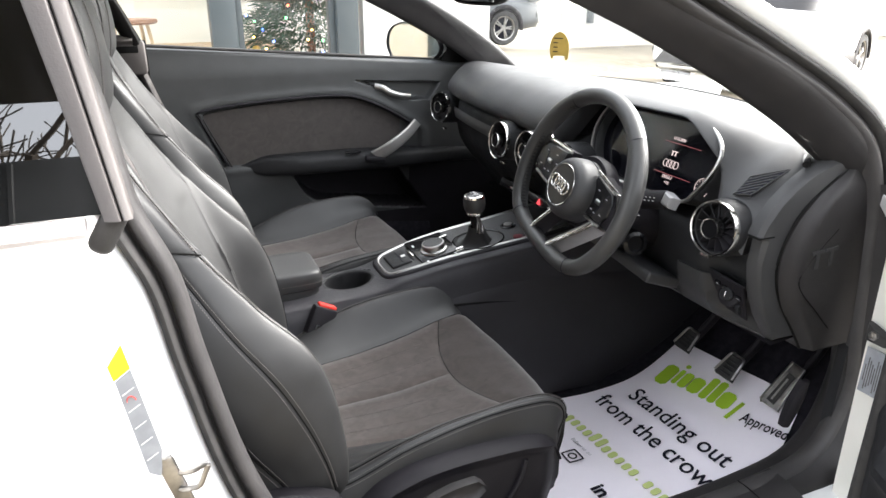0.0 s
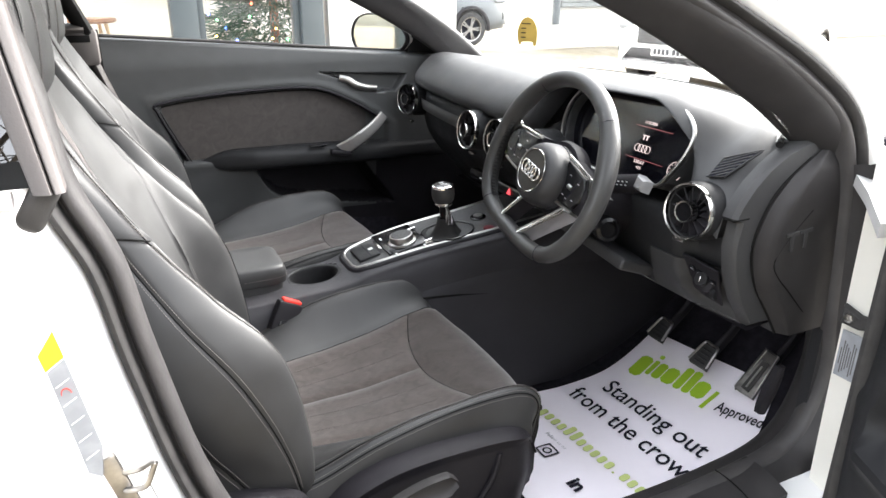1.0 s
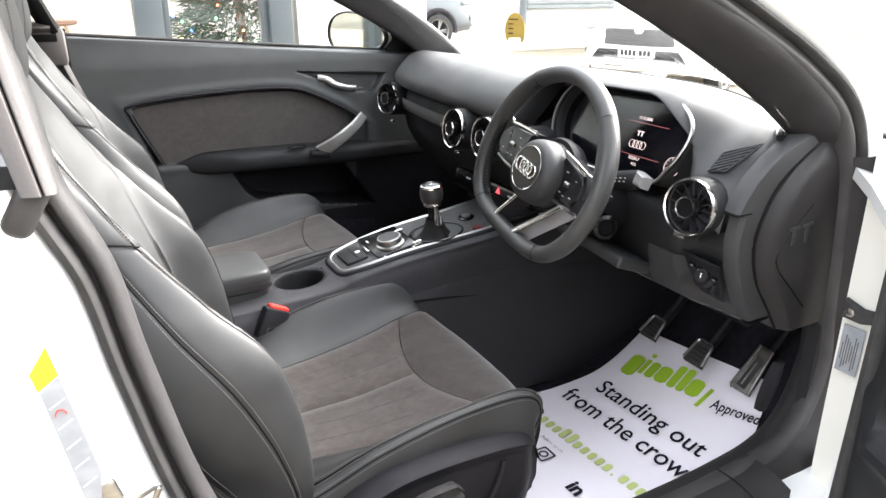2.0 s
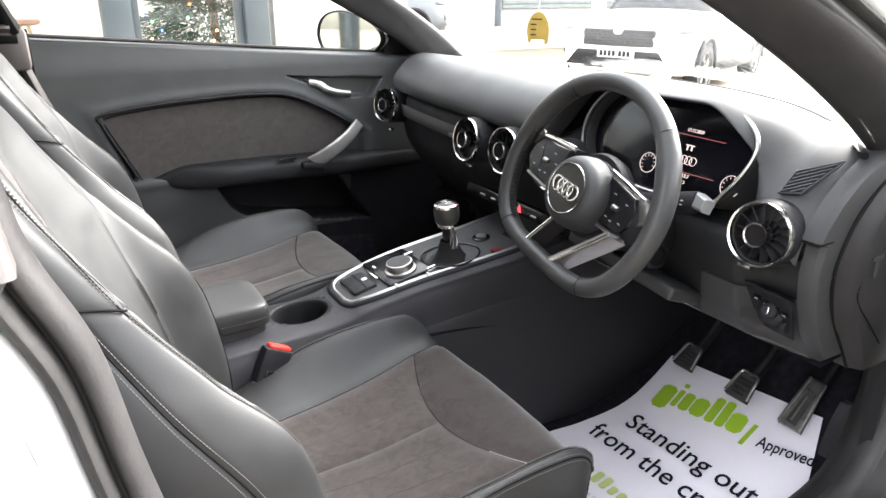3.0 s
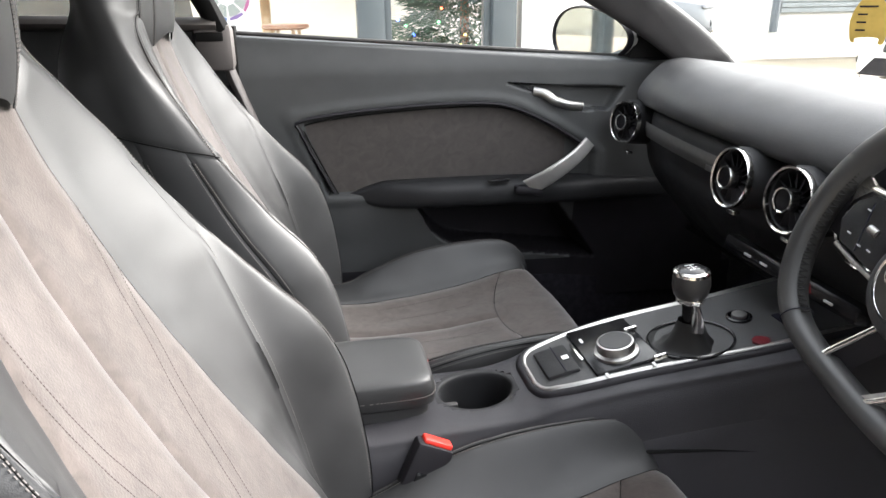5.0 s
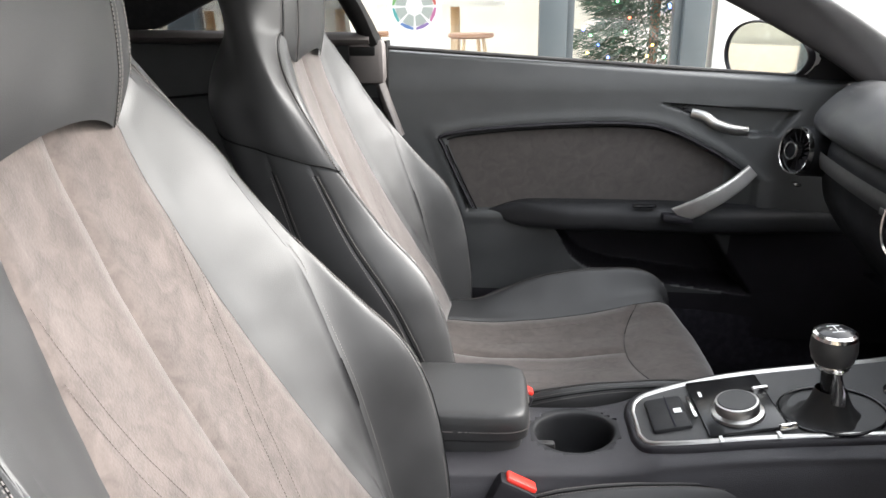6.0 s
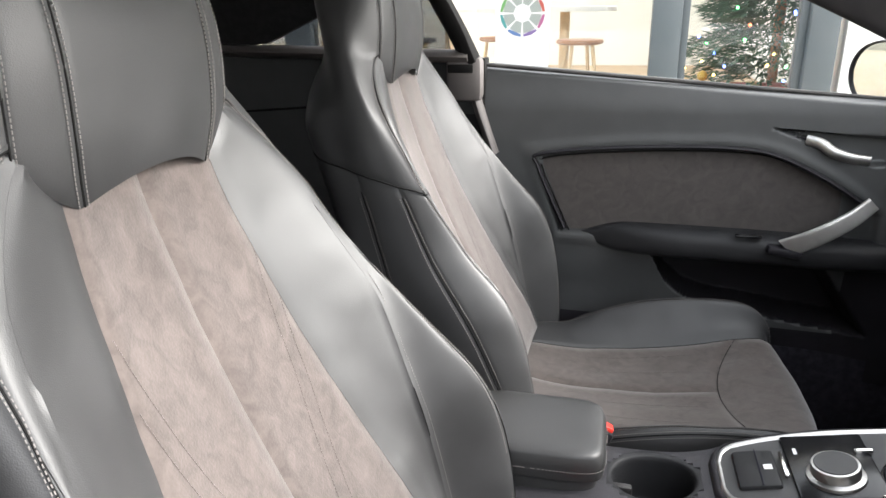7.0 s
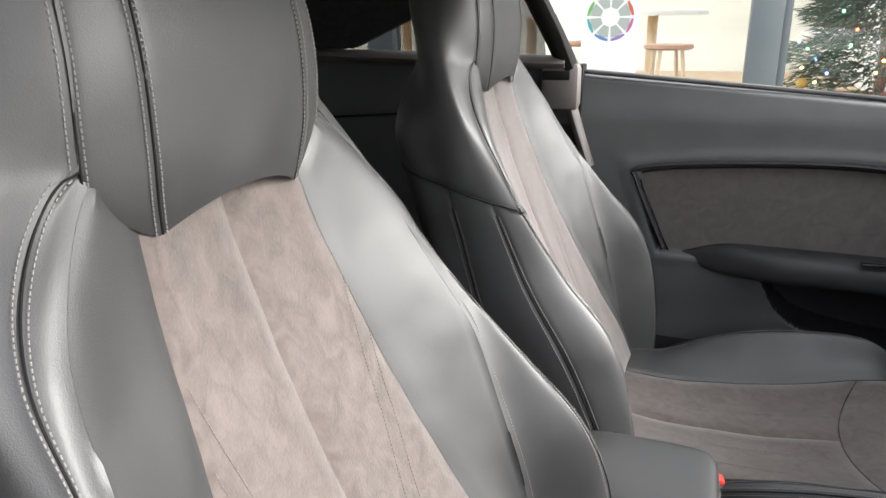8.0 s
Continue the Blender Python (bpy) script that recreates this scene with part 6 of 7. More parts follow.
part("far_rear_lining", slab(far_lining, 38, 6, (0, 0.02, 0)), HEADLINER, shell)
part("far_lining_seam", tube([V((-0.80 + 0.75 * i / 20, 0.740, 0.848 + 0.075 * (-0.27 + 0.75 * i / 20))) for i in range(21)], 0.0028, 0.0028, 6), SEAM, shell)
part("far_quarter_glass", slab(lambda u, v: (lambda x: (lambda z: V((x, 0.760 - 0.50 * (z - 0.97), z)))(0.985 + (far_edge_top(x) - 0.980) * v))(-0.47 + 0.44 * u), 12, 6, (0, 0.004, 0)), DARKGLASS, shell, "dark tinted quarter glass", smooth=0)
part("far_rear_pillar", tube(smooth_path([(-0.10, 0.60, 1.26), (-0.045, 0.655, 1.12), (0.0, 0.70, 1.02), (0.03, 0.72, 0.95)], 16), 0.024, 0.02, 10), SEAM, shell)
part("belt_guide", rbox((0.078, 0.04, 0.095), (0.010, 0.715, 0.930), 0.014), PILLAR_PALE, shell, "grey belt guide")
part("belt_trim", tube(smooth_path([(0.030, 0.722, 0.90), (0.048, 0.722, 0.84), (0.072, 0.724, 0.77)], 12), 0.018, 0.012, 10), PILLAR_PALE, shell)
part("belt_slot", rbox((0.054, 0.006, 0.018), (0.004, 0.6945, 0.952), 0.004), SEAM, shell)
part("rear_bench", rbox((0.5, 1.25, 0.30), (-0.55, 0.02, 0.40), 0.05), PLASTIC_LOW, shell)
part("rear_bulkhead", rbox((0.06, 1.36, 0.62), (-0.85, 0.02, 0.62), 0.02), PLASTIC_LOW, shell)
part("tailgate", slab(lambda u, v: V((-0.9 - 0.7 * u, -0.6 + 1.24 * v, 1.16 - 0.28 * u)), 6, 6, (0, 0, 0.02)), WHITE, shell)
part("sill", slab(lambda u, v: V((0.15 + 1.0 * u, -0.66 - 0.14 * v, 0.245 - 0.02 * v + 0.02 * abs(2 * u - 1) ** 3)), 20, 6, (0, 0, -0.10)), WHITE, shell, "white sill")
part("sill_cover", slab(lambda u, v: (lambda x: V((x, -0.640 - 0.095 * v, lerp_table([(0.12, 0.44), (0.18, 0.36), (0.28, 0.292), (0.45, 0.263), (0.70, 0.257), (0.95, 0.262), (1.06, 0.282), (1.11, 0.31)], x)[0] + 0.004 * math.sin(math.pi * v) - 0.012 * v * v)))(0.16 + 0.86 * u), 50, 10, (0, 0, -0.03)), PLASTIC_GREY, shell, "black sill cover")
part("sill_joint", tube([V((0.945, -0.640 - 0.095 * i / 8, 0.2655 - 0.012 * (i / 8) ** 2 + 0.004 * math.sin(math.pi * i / 8))) for i in range(9)], 0.0012, 0.0012, 5), SEAM, shell)
part("outer_sill", slab(lambda u, v: V((0.10 + 1.15 * u, -0.80 - 0.03 * v, 0.235 - 0.10 * v)), 10, 4, (0, 0.02, 0)), WHITE, shell)
part("hinge_pillar", slab(lambda u, v: V((1.099 - 0.010 * u, -0.704 - 0.014 * (1 - v) - 0.095 * u, 0.20 + 0.66 * v)), 8, 12, (0.03, 0, 0)), mat("jamb_paint", (0.74, 0.72, 0.66), 0.3, colour2=(0.70, 0.68, 0.62), scale=6, coat=0.4), shell, "cream white hinge pillar")
part("front_wing", slab(lambda u, v: V((1.30 + 0.9 * u, -0.79 - 0.07 * math.sin(math.pi * v), 0.25 + 0.58 * v - 0.05 * u)), 12, 10, (0, 0.02, 0)), WHITE, shell)
part("kick_panel", slab(lambda u, v: V((1.14 + 0.30 * u, -0.655 + 0.01 * math.sin(math.pi * u), 0.20 + 0.42 * v)), 8, 8, (0, 0.02, 0)), PLASTIC, shell)
jm = frame_matrix((1.0885, -0.728, 0.0), (0.0, -1.0, 0), (0, 0, 1))
hi = part("door_hinge", prism([(-0.010, 0.574), (0.022, 0.574), (0.046, 0.582), (0.046, 0.602), (0.020, 0.598), (-0.010, 0.607)], 0.012, jm, bevel=0.004), RUBBER, shell, "dark steel hinge")
part("hinge_bolt", lathe([(0.008, 0.010), (0.008, 0.016), (0.004, 0.017), (0.003, 0.014), (0, 0.014)], 6, jm @ Matrix.Translation((0.006, 0.589, 0))), STEEL, hi, smooth=0)
lab = part("type_label", rbox((0.036, 0.084, 0.001), (0, 0, 0), 0, jm @ Matrix.Translation((0.012, 0.520, 0.0015))), LABEL_GREY, shell, "grey label with unreadable lines", smooth=0)
for r in range(7):
    part("label_line", rbox((0.0014, 0.03 + 0.010 * (r * 7 % 4), 0.0006), (0, 0, 0), 0, jm @ Matrix.Translation((-0.001 + 0.004 * r, 0.515, 0.0024))), PILLAR_PALE, lab, smooth=0)

# the open driver door: inner trim seen past its front edge
od = thing("driver_door", "open car door with black inner trim and pocket", "door", (1.09, -0.80, 0.2))
ddir, dnor = V((-0.42, -0.91, 0)).normalized(), V((-0.91, 0.42, 0)).normalized()
def trim_edge_s(z):
    return lerp_table([(0.20, 0.015), (0.35, 0.012), (0.44, 0.006), (0.50, 0.004), (0.535, 0.0), (0.555, 0.010), (0.60, 0.016), (0.68, 0.018), (0.95, 0.022)], z)[0]
def trim_face(u, v):
    z = 0.22 + 0.72 * v
    s = trim_edge_s(z) + (1.08 - trim_edge_s(z)) * u
    out = 0.012 * smooth(0.0, 0.03, u) + 0.022 * math.exp(-((z - 0.475) / 0.022) ** 2) * smooth(0.015, 0.06, u) - 0.035 * smooth(0.485, 0.51, z) * smooth(0.60, 0.57, z) * smooth(0.04, 0.07, u) * smooth(0.6, 0.5, u)
    p = V((0.96, -0.83, 0)) + ddir * s + dnor * (out - 0.012)
    return V((p.x, p.y, z))
part("door_trim", slab(trim_face, 70, 60, tuple(-dnor * 0.02)), PLASTIC, od)
part("door_shell", slab(lambda u, v: V((1.055, -0.775, 0)) + ddir * (-0.01 + 1.15 * u) - dnor * (0.055 + 0.02 * math.sin(math.pi * v)) + V((0, 0, 0.20 + 0.72 * v)), 20, 12, tuple(dnor * 0.055)), WHITE, od, "white outer panel")
part("door_seal_strip", tube([V((0.985, -0.818, 0.22 + 0.70 * i / 10)) + ddir * 0.015 for i in range(11)], 0.010, 0.012, 8), RUBBER, od)
part("release_lever", slab(lambda u, v: V((1.048 + 0.03 * v, -0.632 - 0.004 * math.sin(math.pi * u), 0.400)) + V((0.016 * (u - 0.5) * 2 * math.sin(math.pi * (0.12 + 0.8 * v)) ** 0.6, -0.004, 0.045 * (2 * v - 1))), 8, 14, (0, 0.012, 0)), PLASTIC_LOW, shell, "black bonnet release lever")

# warning sticker and striker on the rear door frame
st = thing("warning_sticker", "yellow and grey warning sticker on the white frame", "sticker", (-0.02, -0.80, 0.66))
sm = frame_matrix((-0.011, -0.804, 0.762), (0.99, 0.0, 0.14), (-0.20, 0, 0.98)) @ Matrix.Diagonal((0.72, 1, 1, 1))
part("sticker_field", prism([(-0.012, -0.050), (0.0, -0.058), (0.012, -0.030), (0.010, 0.058), (-0.011, 0.050)], 0.0015, sm), LABEL_GREY, st, smooth=0)
part("sticker_head", prism([(-0.012, 0.051), (0.010, 0.059), (0.009, 0.083), (-0.013, 0.066)], 0.0015, sm), YELLOW, st, smooth=0)
for i in range(5):
    part("sticker_line", rbox((0.016, 0.0010, 0.0004), (0, 0, 0), 0, sm @ Matrix.Translation((-0.001, 0.038 - 0.018 * i, 0.0017)) @ Matrix.Rotation(0.3, 4, "Z")), PRINTW, st, smooth=0)
part("sticker_symbol", tube([sm @ V((-0.001 + 0.005 * math.cos(a), 0.028 + 0.005 * math.sin(a), 0.0018)) for a in (math.pi * i / 10 for i in range(11))], 0.0006, 0.0004, 5), RED, st, smooth=0)
strk = thing("door_striker", "steel door lock striker loop", "striker", (0.01, -0.80, 0.5))
part("striker_plate", rbox((0.016, 0.006, 0.075), (0.010, -0.800, 0.684), 0.005, Matrix.Rotation(-0.25, 4, "Y")), STEEL, strk)
part("striker_loop", tube(smooth_path([(0.012, -0.800, 0.700), (0.024, -0.810, 0.706), (0.038, -0.812, 0.712), (0.034, -0.812, 0.700), (0.028, -0.812, 0.689), (0.018, -0.808, 0.686), (0.010, -0.800, 0.682)], 24), 0.0028, 0.0028, 8), STEEL, strk)

part("door_gap_strip", rbox((0.012, 0.05, 0.68), (0.046, 0.745, 0.63), 0.002), SEAM, shell)
part("far_sill", rbox((1.8, 0.10, 0.34), (0.45, 0.765, 0.20), 0.02), CARPET, shell)
part("far_pillar_inner", rbox((0.10, 0.06, 0.75), (0.0, 0.775, 0.57), 0.01), PLASTIC_LOW, shell)

# ---- outside ----
ASPHALT = mat("pale_forecourt", (0.165, 0.140, 0.098), 0.85, colour2=(0.21, 0.18, 0.13), scale=1.5, bump=0.4, bump_scale=60)
FRAME = mat("grey_window_frame", (0.060, 0.075, 0.085), 0.45, colour2=(0.075, 0.088, 0.098), scale=3)
RENDERW = mat("white_cladding", (0.72, 0.72, 0.70), 0.6, colour2=(0.66, 0.66, 0.65), scale=2)
SHUTTER = mat("grey_shutter", (0.16, 0.18, 0.18), 0.5, colour2=(0.19, 0.21, 0.21), scale=6)
TYRE = mat("tyre_rubber", (0.02, 0.02, 0.021), 0.8, colour2=(0.03, 0.03, 0.03), scale=20)
FLOORWOOD = mat("showroom_floor", (0.42, 0.27, 0.14), 0.4, colour2=(0.5, 0.34, 0.2), scale=4)
WOOD = mat("stool_wood", (0.25, 0.11, 0.05), 0.5, colour2=(0.3, 0.14, 0.07), scale=20)
PALEWOOD = mat("pale_wood", (0.6, 0.45, 0.28), 0.5, colour2=(0.66, 0.5, 0.33), scale=20)
FIR = mat("fir_needles", (0.07, 0.13, 0.095), 0.8, colour2=(0.10, 0.17, 0.12), scale=30, spec=0.1)
WALLIN = mat("showroom_wall", (0.74, 0.76, 0.74), 0.7, colour2=(0.78, 0.79, 0.77), scale=2)

ground = part("ground", sheet(lambda u, v: V((-60 + 160 * u, -60 + 200 * v, -0.36 * smooth(2, 9, -60 + 160 * u))), 160, 20), ASPHALT, None, smooth=0)
tagged(ground, "pale sandy forecourt ground", "ground", kind="structure")

FY = 4.1
hall = thing("showroom", "glazed showroom front with grey window frames", "building", (0, FY, 0), kind="structure")
part("wall_end", rbox((1.1, 0.25, 4.0), (2.22, FY + 0.10, 2.0), 0.01), RENDERW, hall, "white cladding")
part("roof_fascia", rbox((16, 0.5, 0.8), (-5.3, FY + 0.1, 3.4), 0.02), RENDERW, hall)
for x, w in ((0.62, 0.18), (1.535, 0.17), (-1.9, 0.2), (-4.4, 0.2)):
    part("window_post", rbox((w, 0.16, 3.0), (x, FY, 1.5), 0.008), FRAME, hall, "grey metal post")
for x, w in ((1.425, 0.05), (0.735, 0.05)):
    part("sash_bar", rbox((w, 0.08, 3.0), (x, FY + 0.02, 1.5), 0.004), FRAME, hall)
part("bottom_rail", rbox((8.0, 0.12, 0.14), (-2.4, FY, 0.07), 0.006), FRAME, hall)
for x0, x1 in ((-1.8, 0.53), (0.76, 1.40), (-4.3, -2.0)):
    part("pane", rbox((x1 - x0, 0.01, 2.9), ((x0 + x1) / 2, FY, 1.5), 0), SHOPGLASS, hall, smooth=0).visible_shadow = False
part("hall_floor", rbox((14, 8, 0.04), (-4.6, FY + 4.1, 0.03), 0), FLOORWOOD, hall)
part("hall_back", rbox((14, 0.2, 3.4), (-4.6, FY + 8, 1.7), 0), mat("pale_wall", (0.74, 0.74, 0.68), 0.7, colour2=(0.78, 0.78, 0.72), scale=2), hall)
part("hall_side", rbox((0.2, 8, 3.4), (2.3, FY + 4.1, 1.7), 0), WALLIN, hall)
# unseen ceiling in strips, its gaps added so sky light brightens the hall
for y in (FY + 1.1, FY + 4.1, FY + 7.1):
    part("hall_ceiling", rbox((14, 1.1, 0.2), (-4.6, y, 3.3), 0), WALLIN, hall)

# mirrored in the quarter glass: a guessed dark wall and canopy, a bare tree
CLAD = mat("dark_cladding", (0.045, 0.048, 0.052), 0.6, colour2=(0.06, 0.063, 0.067), scale=1.2)
# unseen wall and canopy, sized for the mirrored dark bands and to block sky
works = thing("yard_blocker", "unseen dark grey wall and canopy added across the yard", "building", (-3, -8, 0))
part("blocker_wall", rbox((7.4, 0.3, 5.8), (-3.9, -7.2, 2.9), 0.02), CLAD, works)
for k in range(8):
    part("blocker_rib", rbox((0.06, 0.06, 5.7), (-7.4 + k, -7.03, 2.9), 0.01, seg=1), CLAD, works, smooth=0)
part("canopy", slab(lambda u, v: V((-7.7 + 7.6 * u, -6.9 + 1.6 * v, 6.45 + 0.08 * v)), 12, 4, (0, 0, 0.22)), CLAD, works, "unseen dark canopy strip, added to block sky")
for x in (-7.3, -0.5):
    part("canopy_post", rbox((0.14, 0.14, 6.4), (x, -6.75, 3.2), 0.02), CLAD, works)


def bare_tree(at, height, seed):
    """Winter tree: tapered trunk, forked limbs and thin twigs."""
    t = thing("bare_tree", "leafless grey-brown winter tree behind the added dark wall", "tree", at, group="bare trees")
    rng_t = random.Random(seed)
    trunk, twigs = bmesh.new(), bmesh.new()
    def grow(p, d, length, r, level):
        q, pts = p, [p]
        for i in range(4):
            d = (d + V((rng_t.uniform(-0.16, 0.16), rng_t.uniform(-0.16, 0.16), rng_t.uniform(-0.04, 0.10)))).normalized()
            q = q + d * length / 4
            pts.append(q)
        tube(pts, r, r, 6 if level < 2 else 4, bm=trunk if level < 2 else twigs)
        if level < 5:
            for k in range(3 if level else 5):
                start = pts[2 + (k % 3)]
                a = rng_t.uniform(0, 2 * math.pi)
                side = (d.orthogonal().normalized() * math.cos(a) + d.cross(d.orthogonal().normalized()) * math.sin(a))
                grow(start, (d * 0.7 + side * rng_t.uniform(0.5, 0.9)).normalized(), length * rng_t.uniform(0.55, 0.75), r * 0.55, level + 1)
    grow(V(at), V((0, 0, 1)), height * 0.42, height * 0.022, 0)
    part("trunk", trunk, BARK, t)
    part("twigs", twigs, BARK, t, kind="stuff")
    return t


BARK = mat("winter_bark", (0.06, 0.05, 0.042), 0.9, colour2=(0.09, 0.075, 0.06), scale=9)
bare_tree((-2.4, -10.5, 0), 11.5, 3)
bare_tree((-4.8, -11.5, 0), 12.5, 8)

shed = thing("shutter_building", "white building with grey roller shutter", "building", (12, 12.3, -0.2))
part("shed_wall", rbox((16, 0.4, 6), (17.2, 12.4, 2.8), 0.02), RENDERW, shed)
sh = part("roller_shutter", rbox((5.2, 0.1, 4.0), (11.95, 12.15, 2.55), 0.01), SHUTTER, shed)
for k in range(40):
    part("shutter_slat", rbox((5.2, 0.03, 0.075), (11.95, 12.09, 0.60 + 0.1 * k), 0.01, seg=1), SHUTTER, sh, smooth=0)
part("drainpipe", tube([V((9.25, 12.1, 0.2)), V((9.25, 12.1, 6))], 0.08, 0.08, 8), FRAME, shed)


def suv(name, label, at, heading, paint):
    """A tall estate car: lofted body with arches, wheels, grille, lamps and plate. Front towards +x."""
    c = thing(name, label, "car")
    L, W, H = 4.6, 1.86, 1.68
    # stations along the length: bottom, bonnet or belt height, half width
    def body(u, v):
        x = -2.30 + 4.60 * u
        top, half = lerp_table([(-2.30, 0.95, 0.80), (-2.15, 1.08, 0.90), (-1.2, 1.12, 0.93), (0.6, 1.10, 0.93), (1.2, 1.08, 0.92), (1.9, 1.00, 0.88), (2.2, 0.90, 0.80), (2.30, 0.78, 0.72)], x)
        bot = 0.30 + 0.04 * smooth(1.8, 2.3, x)
        pr = [(-half * 0.86, bot), (-half * 0.985, bot + 0.12), (-half, (top + bot) / 2 - 0.05), (-half * 0.97, top - 0.14), (-half * 0.90, top - 0.03), (-half * 0.5, top + 0.02), (0, top + 0.03),
              (half * 0.5, top + 0.02), (half * 0.90, top - 0.03), (half * 0.97, top - 0.14), (half, (top + bot) / 2 - 0.05), (half * 0.985, bot + 0.12), (half * 0.86, bot)]
        y, z = cr(pr, v)
        for wx in (1.38, -1.31):
            d = math.hypot(x - wx, z - 0.36)
            if abs(y) > half * 0.75 and d < 0.40 and z < 0.75:
                y = math.copysign(half * 0.72, y)
        return V((x, y, z))
    b = part("body", sheet(body, 92, 64), paint, c, smooth=50)
    part("nose", sheet(lambda u, v: body(1.0, u) * (1 - v) + V((2.26, 0, 0.6)) * v, 64, 4), paint, b)
    part("tail", sheet(lambda u, v: body(0.0, u) * (1 - v) + V((-2.28, 0, 0.7)) * v, 64, 4), paint, b)
    def cabin(u, v):
        x0, x1, w, z = cr([(-2.2, 1.12, 0.86, 1.08), (-2.05, 0.75, 0.79, 1.36), (-1.85, 0.42, 0.70, 1.60), (-1.6, 0.15, 0.5, 1.67), (-1.2, -0.2, 0.0, 1.68)], v)
        a = 2 * math.pi * u
        ca, sa = math.cos(a), math.sin(a)
        return V(((x0 + x1) / 2 + (x1 - x0) / 2 * math.copysign(abs(ca) ** 0.35, ca), w * math.copysign(abs(sa) ** 0.35, sa), z))
    part("greenhouse", sheet(cabin, 64, 16, wrap=True), GLOSS, c, "dark glass and roof")
    part("roof", sheet(lambda u, v: cabin(u, 0.62 + 0.38 * v) + V((0, 0, 0.008)), 64, 6, wrap=True), paint, c)
    for s in (-1, 1):
        part("cladding", rbox((2.0, 0.03, 0.16), (0.03, s * 0.925, 0.36), 0.012), PLASTIC_GREY, c)
        for wx in (1.38, -1.31):
            part("wheel_arch", tube([V((wx + 0.40 * math.cos(a), s * 0.925, 0.36 + 0.40 * math.sin(a))) for a in (math.pi * (-0.05 + 1.1 * i / 24) for i in range(25))], 0.045, 0.02, 8, up=(0, 1, 0)), PLASTIC_LOW, c)
            wmx = Matrix.Translation((wx, s * 0.82, 0.345)) @ Matrix.Rotation(radians(-90 * s), 4, "X")
            wh = part("wheel", lathe([(0.20, -0.10), (0.335, -0.10), (0.345, -0.07), (0.345, 0.07), (0.33, 0.10), (0.245, 0.105), (0.235, 0.085)], 36, wmx), TYRE, c)
            part("rim", lathe([(0.238, 0.02), (0.24, 0.095), (0.225, 0.09), (0.215, 0.04)], 36, wmx), STEEL, wh)
            part("hub", lathe([(0.06, 0.04), (0.055, 0.075), (0, 0.08)], 16, wmx), ALU, wh)
            bm2 = bmesh.new()
            for k in range(5):
                for o in (-0.13, 0.13):
                    rbox((0.19, 0.026, 0.03), (0, 0, 0), 0.006, wmx @ Matrix.Rotation(2 * math.pi * k / 5 + o, 4, "Z") @ Matrix.Translation((0.13, 0, 0.065)), bm2, 1)
            part("spokes", bm2, ALU, wh)
            part("wheel_well", lathe([(0.0, -0.12), (0.21, -0.12), (0.21, 0.0), (0, 0.0)], 20, wmx), INK, wh)
        part("headlamp", rbox((0.30, 0.34, 0.10), (2.06, s * 0.70, 0.90), 0.04, Matrix.Rotation(-0.35 * s, 4, "Z")), LABEL_GREY, c, "clear headlamp")
        part("mirror", rbox((0.14, 0.22, 0.15), (0.72, s * 1.02, 1.12), 0.05), paint, c)
        part("fog_recess", prism([(-0.07, -0.09), (0.05, -0.12), (0.09, 0.0), (0.05, 0.12), (-0.05, 0.10)], 0.02, frame_matrix((2.16, s * 0.74, 0.58), (-0.5 * s, s, 0), (0, 0, 1))), GLOSS, c)
        part("door_line", rbox((0.008, 0.004, 0.62), (0.30, s * 0.934, 0.72), 0), INK, c, smooth=0)
        part("door_handle", rbox((0.20, 0.02, 0.03), (0.05, s * 0.936, 0.94), 0.008), CHROME, c)
    g = part("grille", rbox((0.06, 1.0, 0.22), (2.27, 0, 0.78), 0.03), PLASTIC_GREY, c)
    for r in range(5):
        for k in range(12):
            part("grille_slot", rbox((0.012, 0.055, 0.014), (2.303, -0.44 + 0.08 * k + 0.03 * (r % 2), 0.70 + 0.038 * r), 0), INK, g, smooth=0)
    part("lower_grille", prism([(-0.72, 0.0), (0.72, 0.0), (0.56, 0.20), (-0.56, 0.20)], 0.03, frame_matrix((2.285, 0, 0.42), (0, 1, 0), (0, 0, 1))), PLASTIC_LOW, c)
    part("skid_plate", rbox((0.08, 1.3, 0.07), (2.27, 0, 0.36), 0.02), ALU, c)
    pl = part("number_plate", rbox((0.012, 0.52, 0.112), (2.325, 0, 0.585), 0.004), PRINTW, c, "white plate with dark bars")
    for k in range(7):
        part("plate_bar", rbox((0.004, 0.04, 0.07), (2.333, -0.2 + 0.058 * k + (0.03 if k > 3 else 0), 0.585), 0), INK, pl, smooth=0)
    part("front_badge", lathe([(0.07, 0), (0.06, 0.012), (0, 0.014)], 20, Matrix.Translation((2.30, 0, 0.865)) @ Matrix.Rotation(radians(90), 4, "Y") @ Matrix.Diagonal((0.7, 1, 1, 1))), ALU, c)
    c.matrix_basis = Matrix.Translation(at) @ Matrix.Rotation(heading, 4, "Z")
    return c


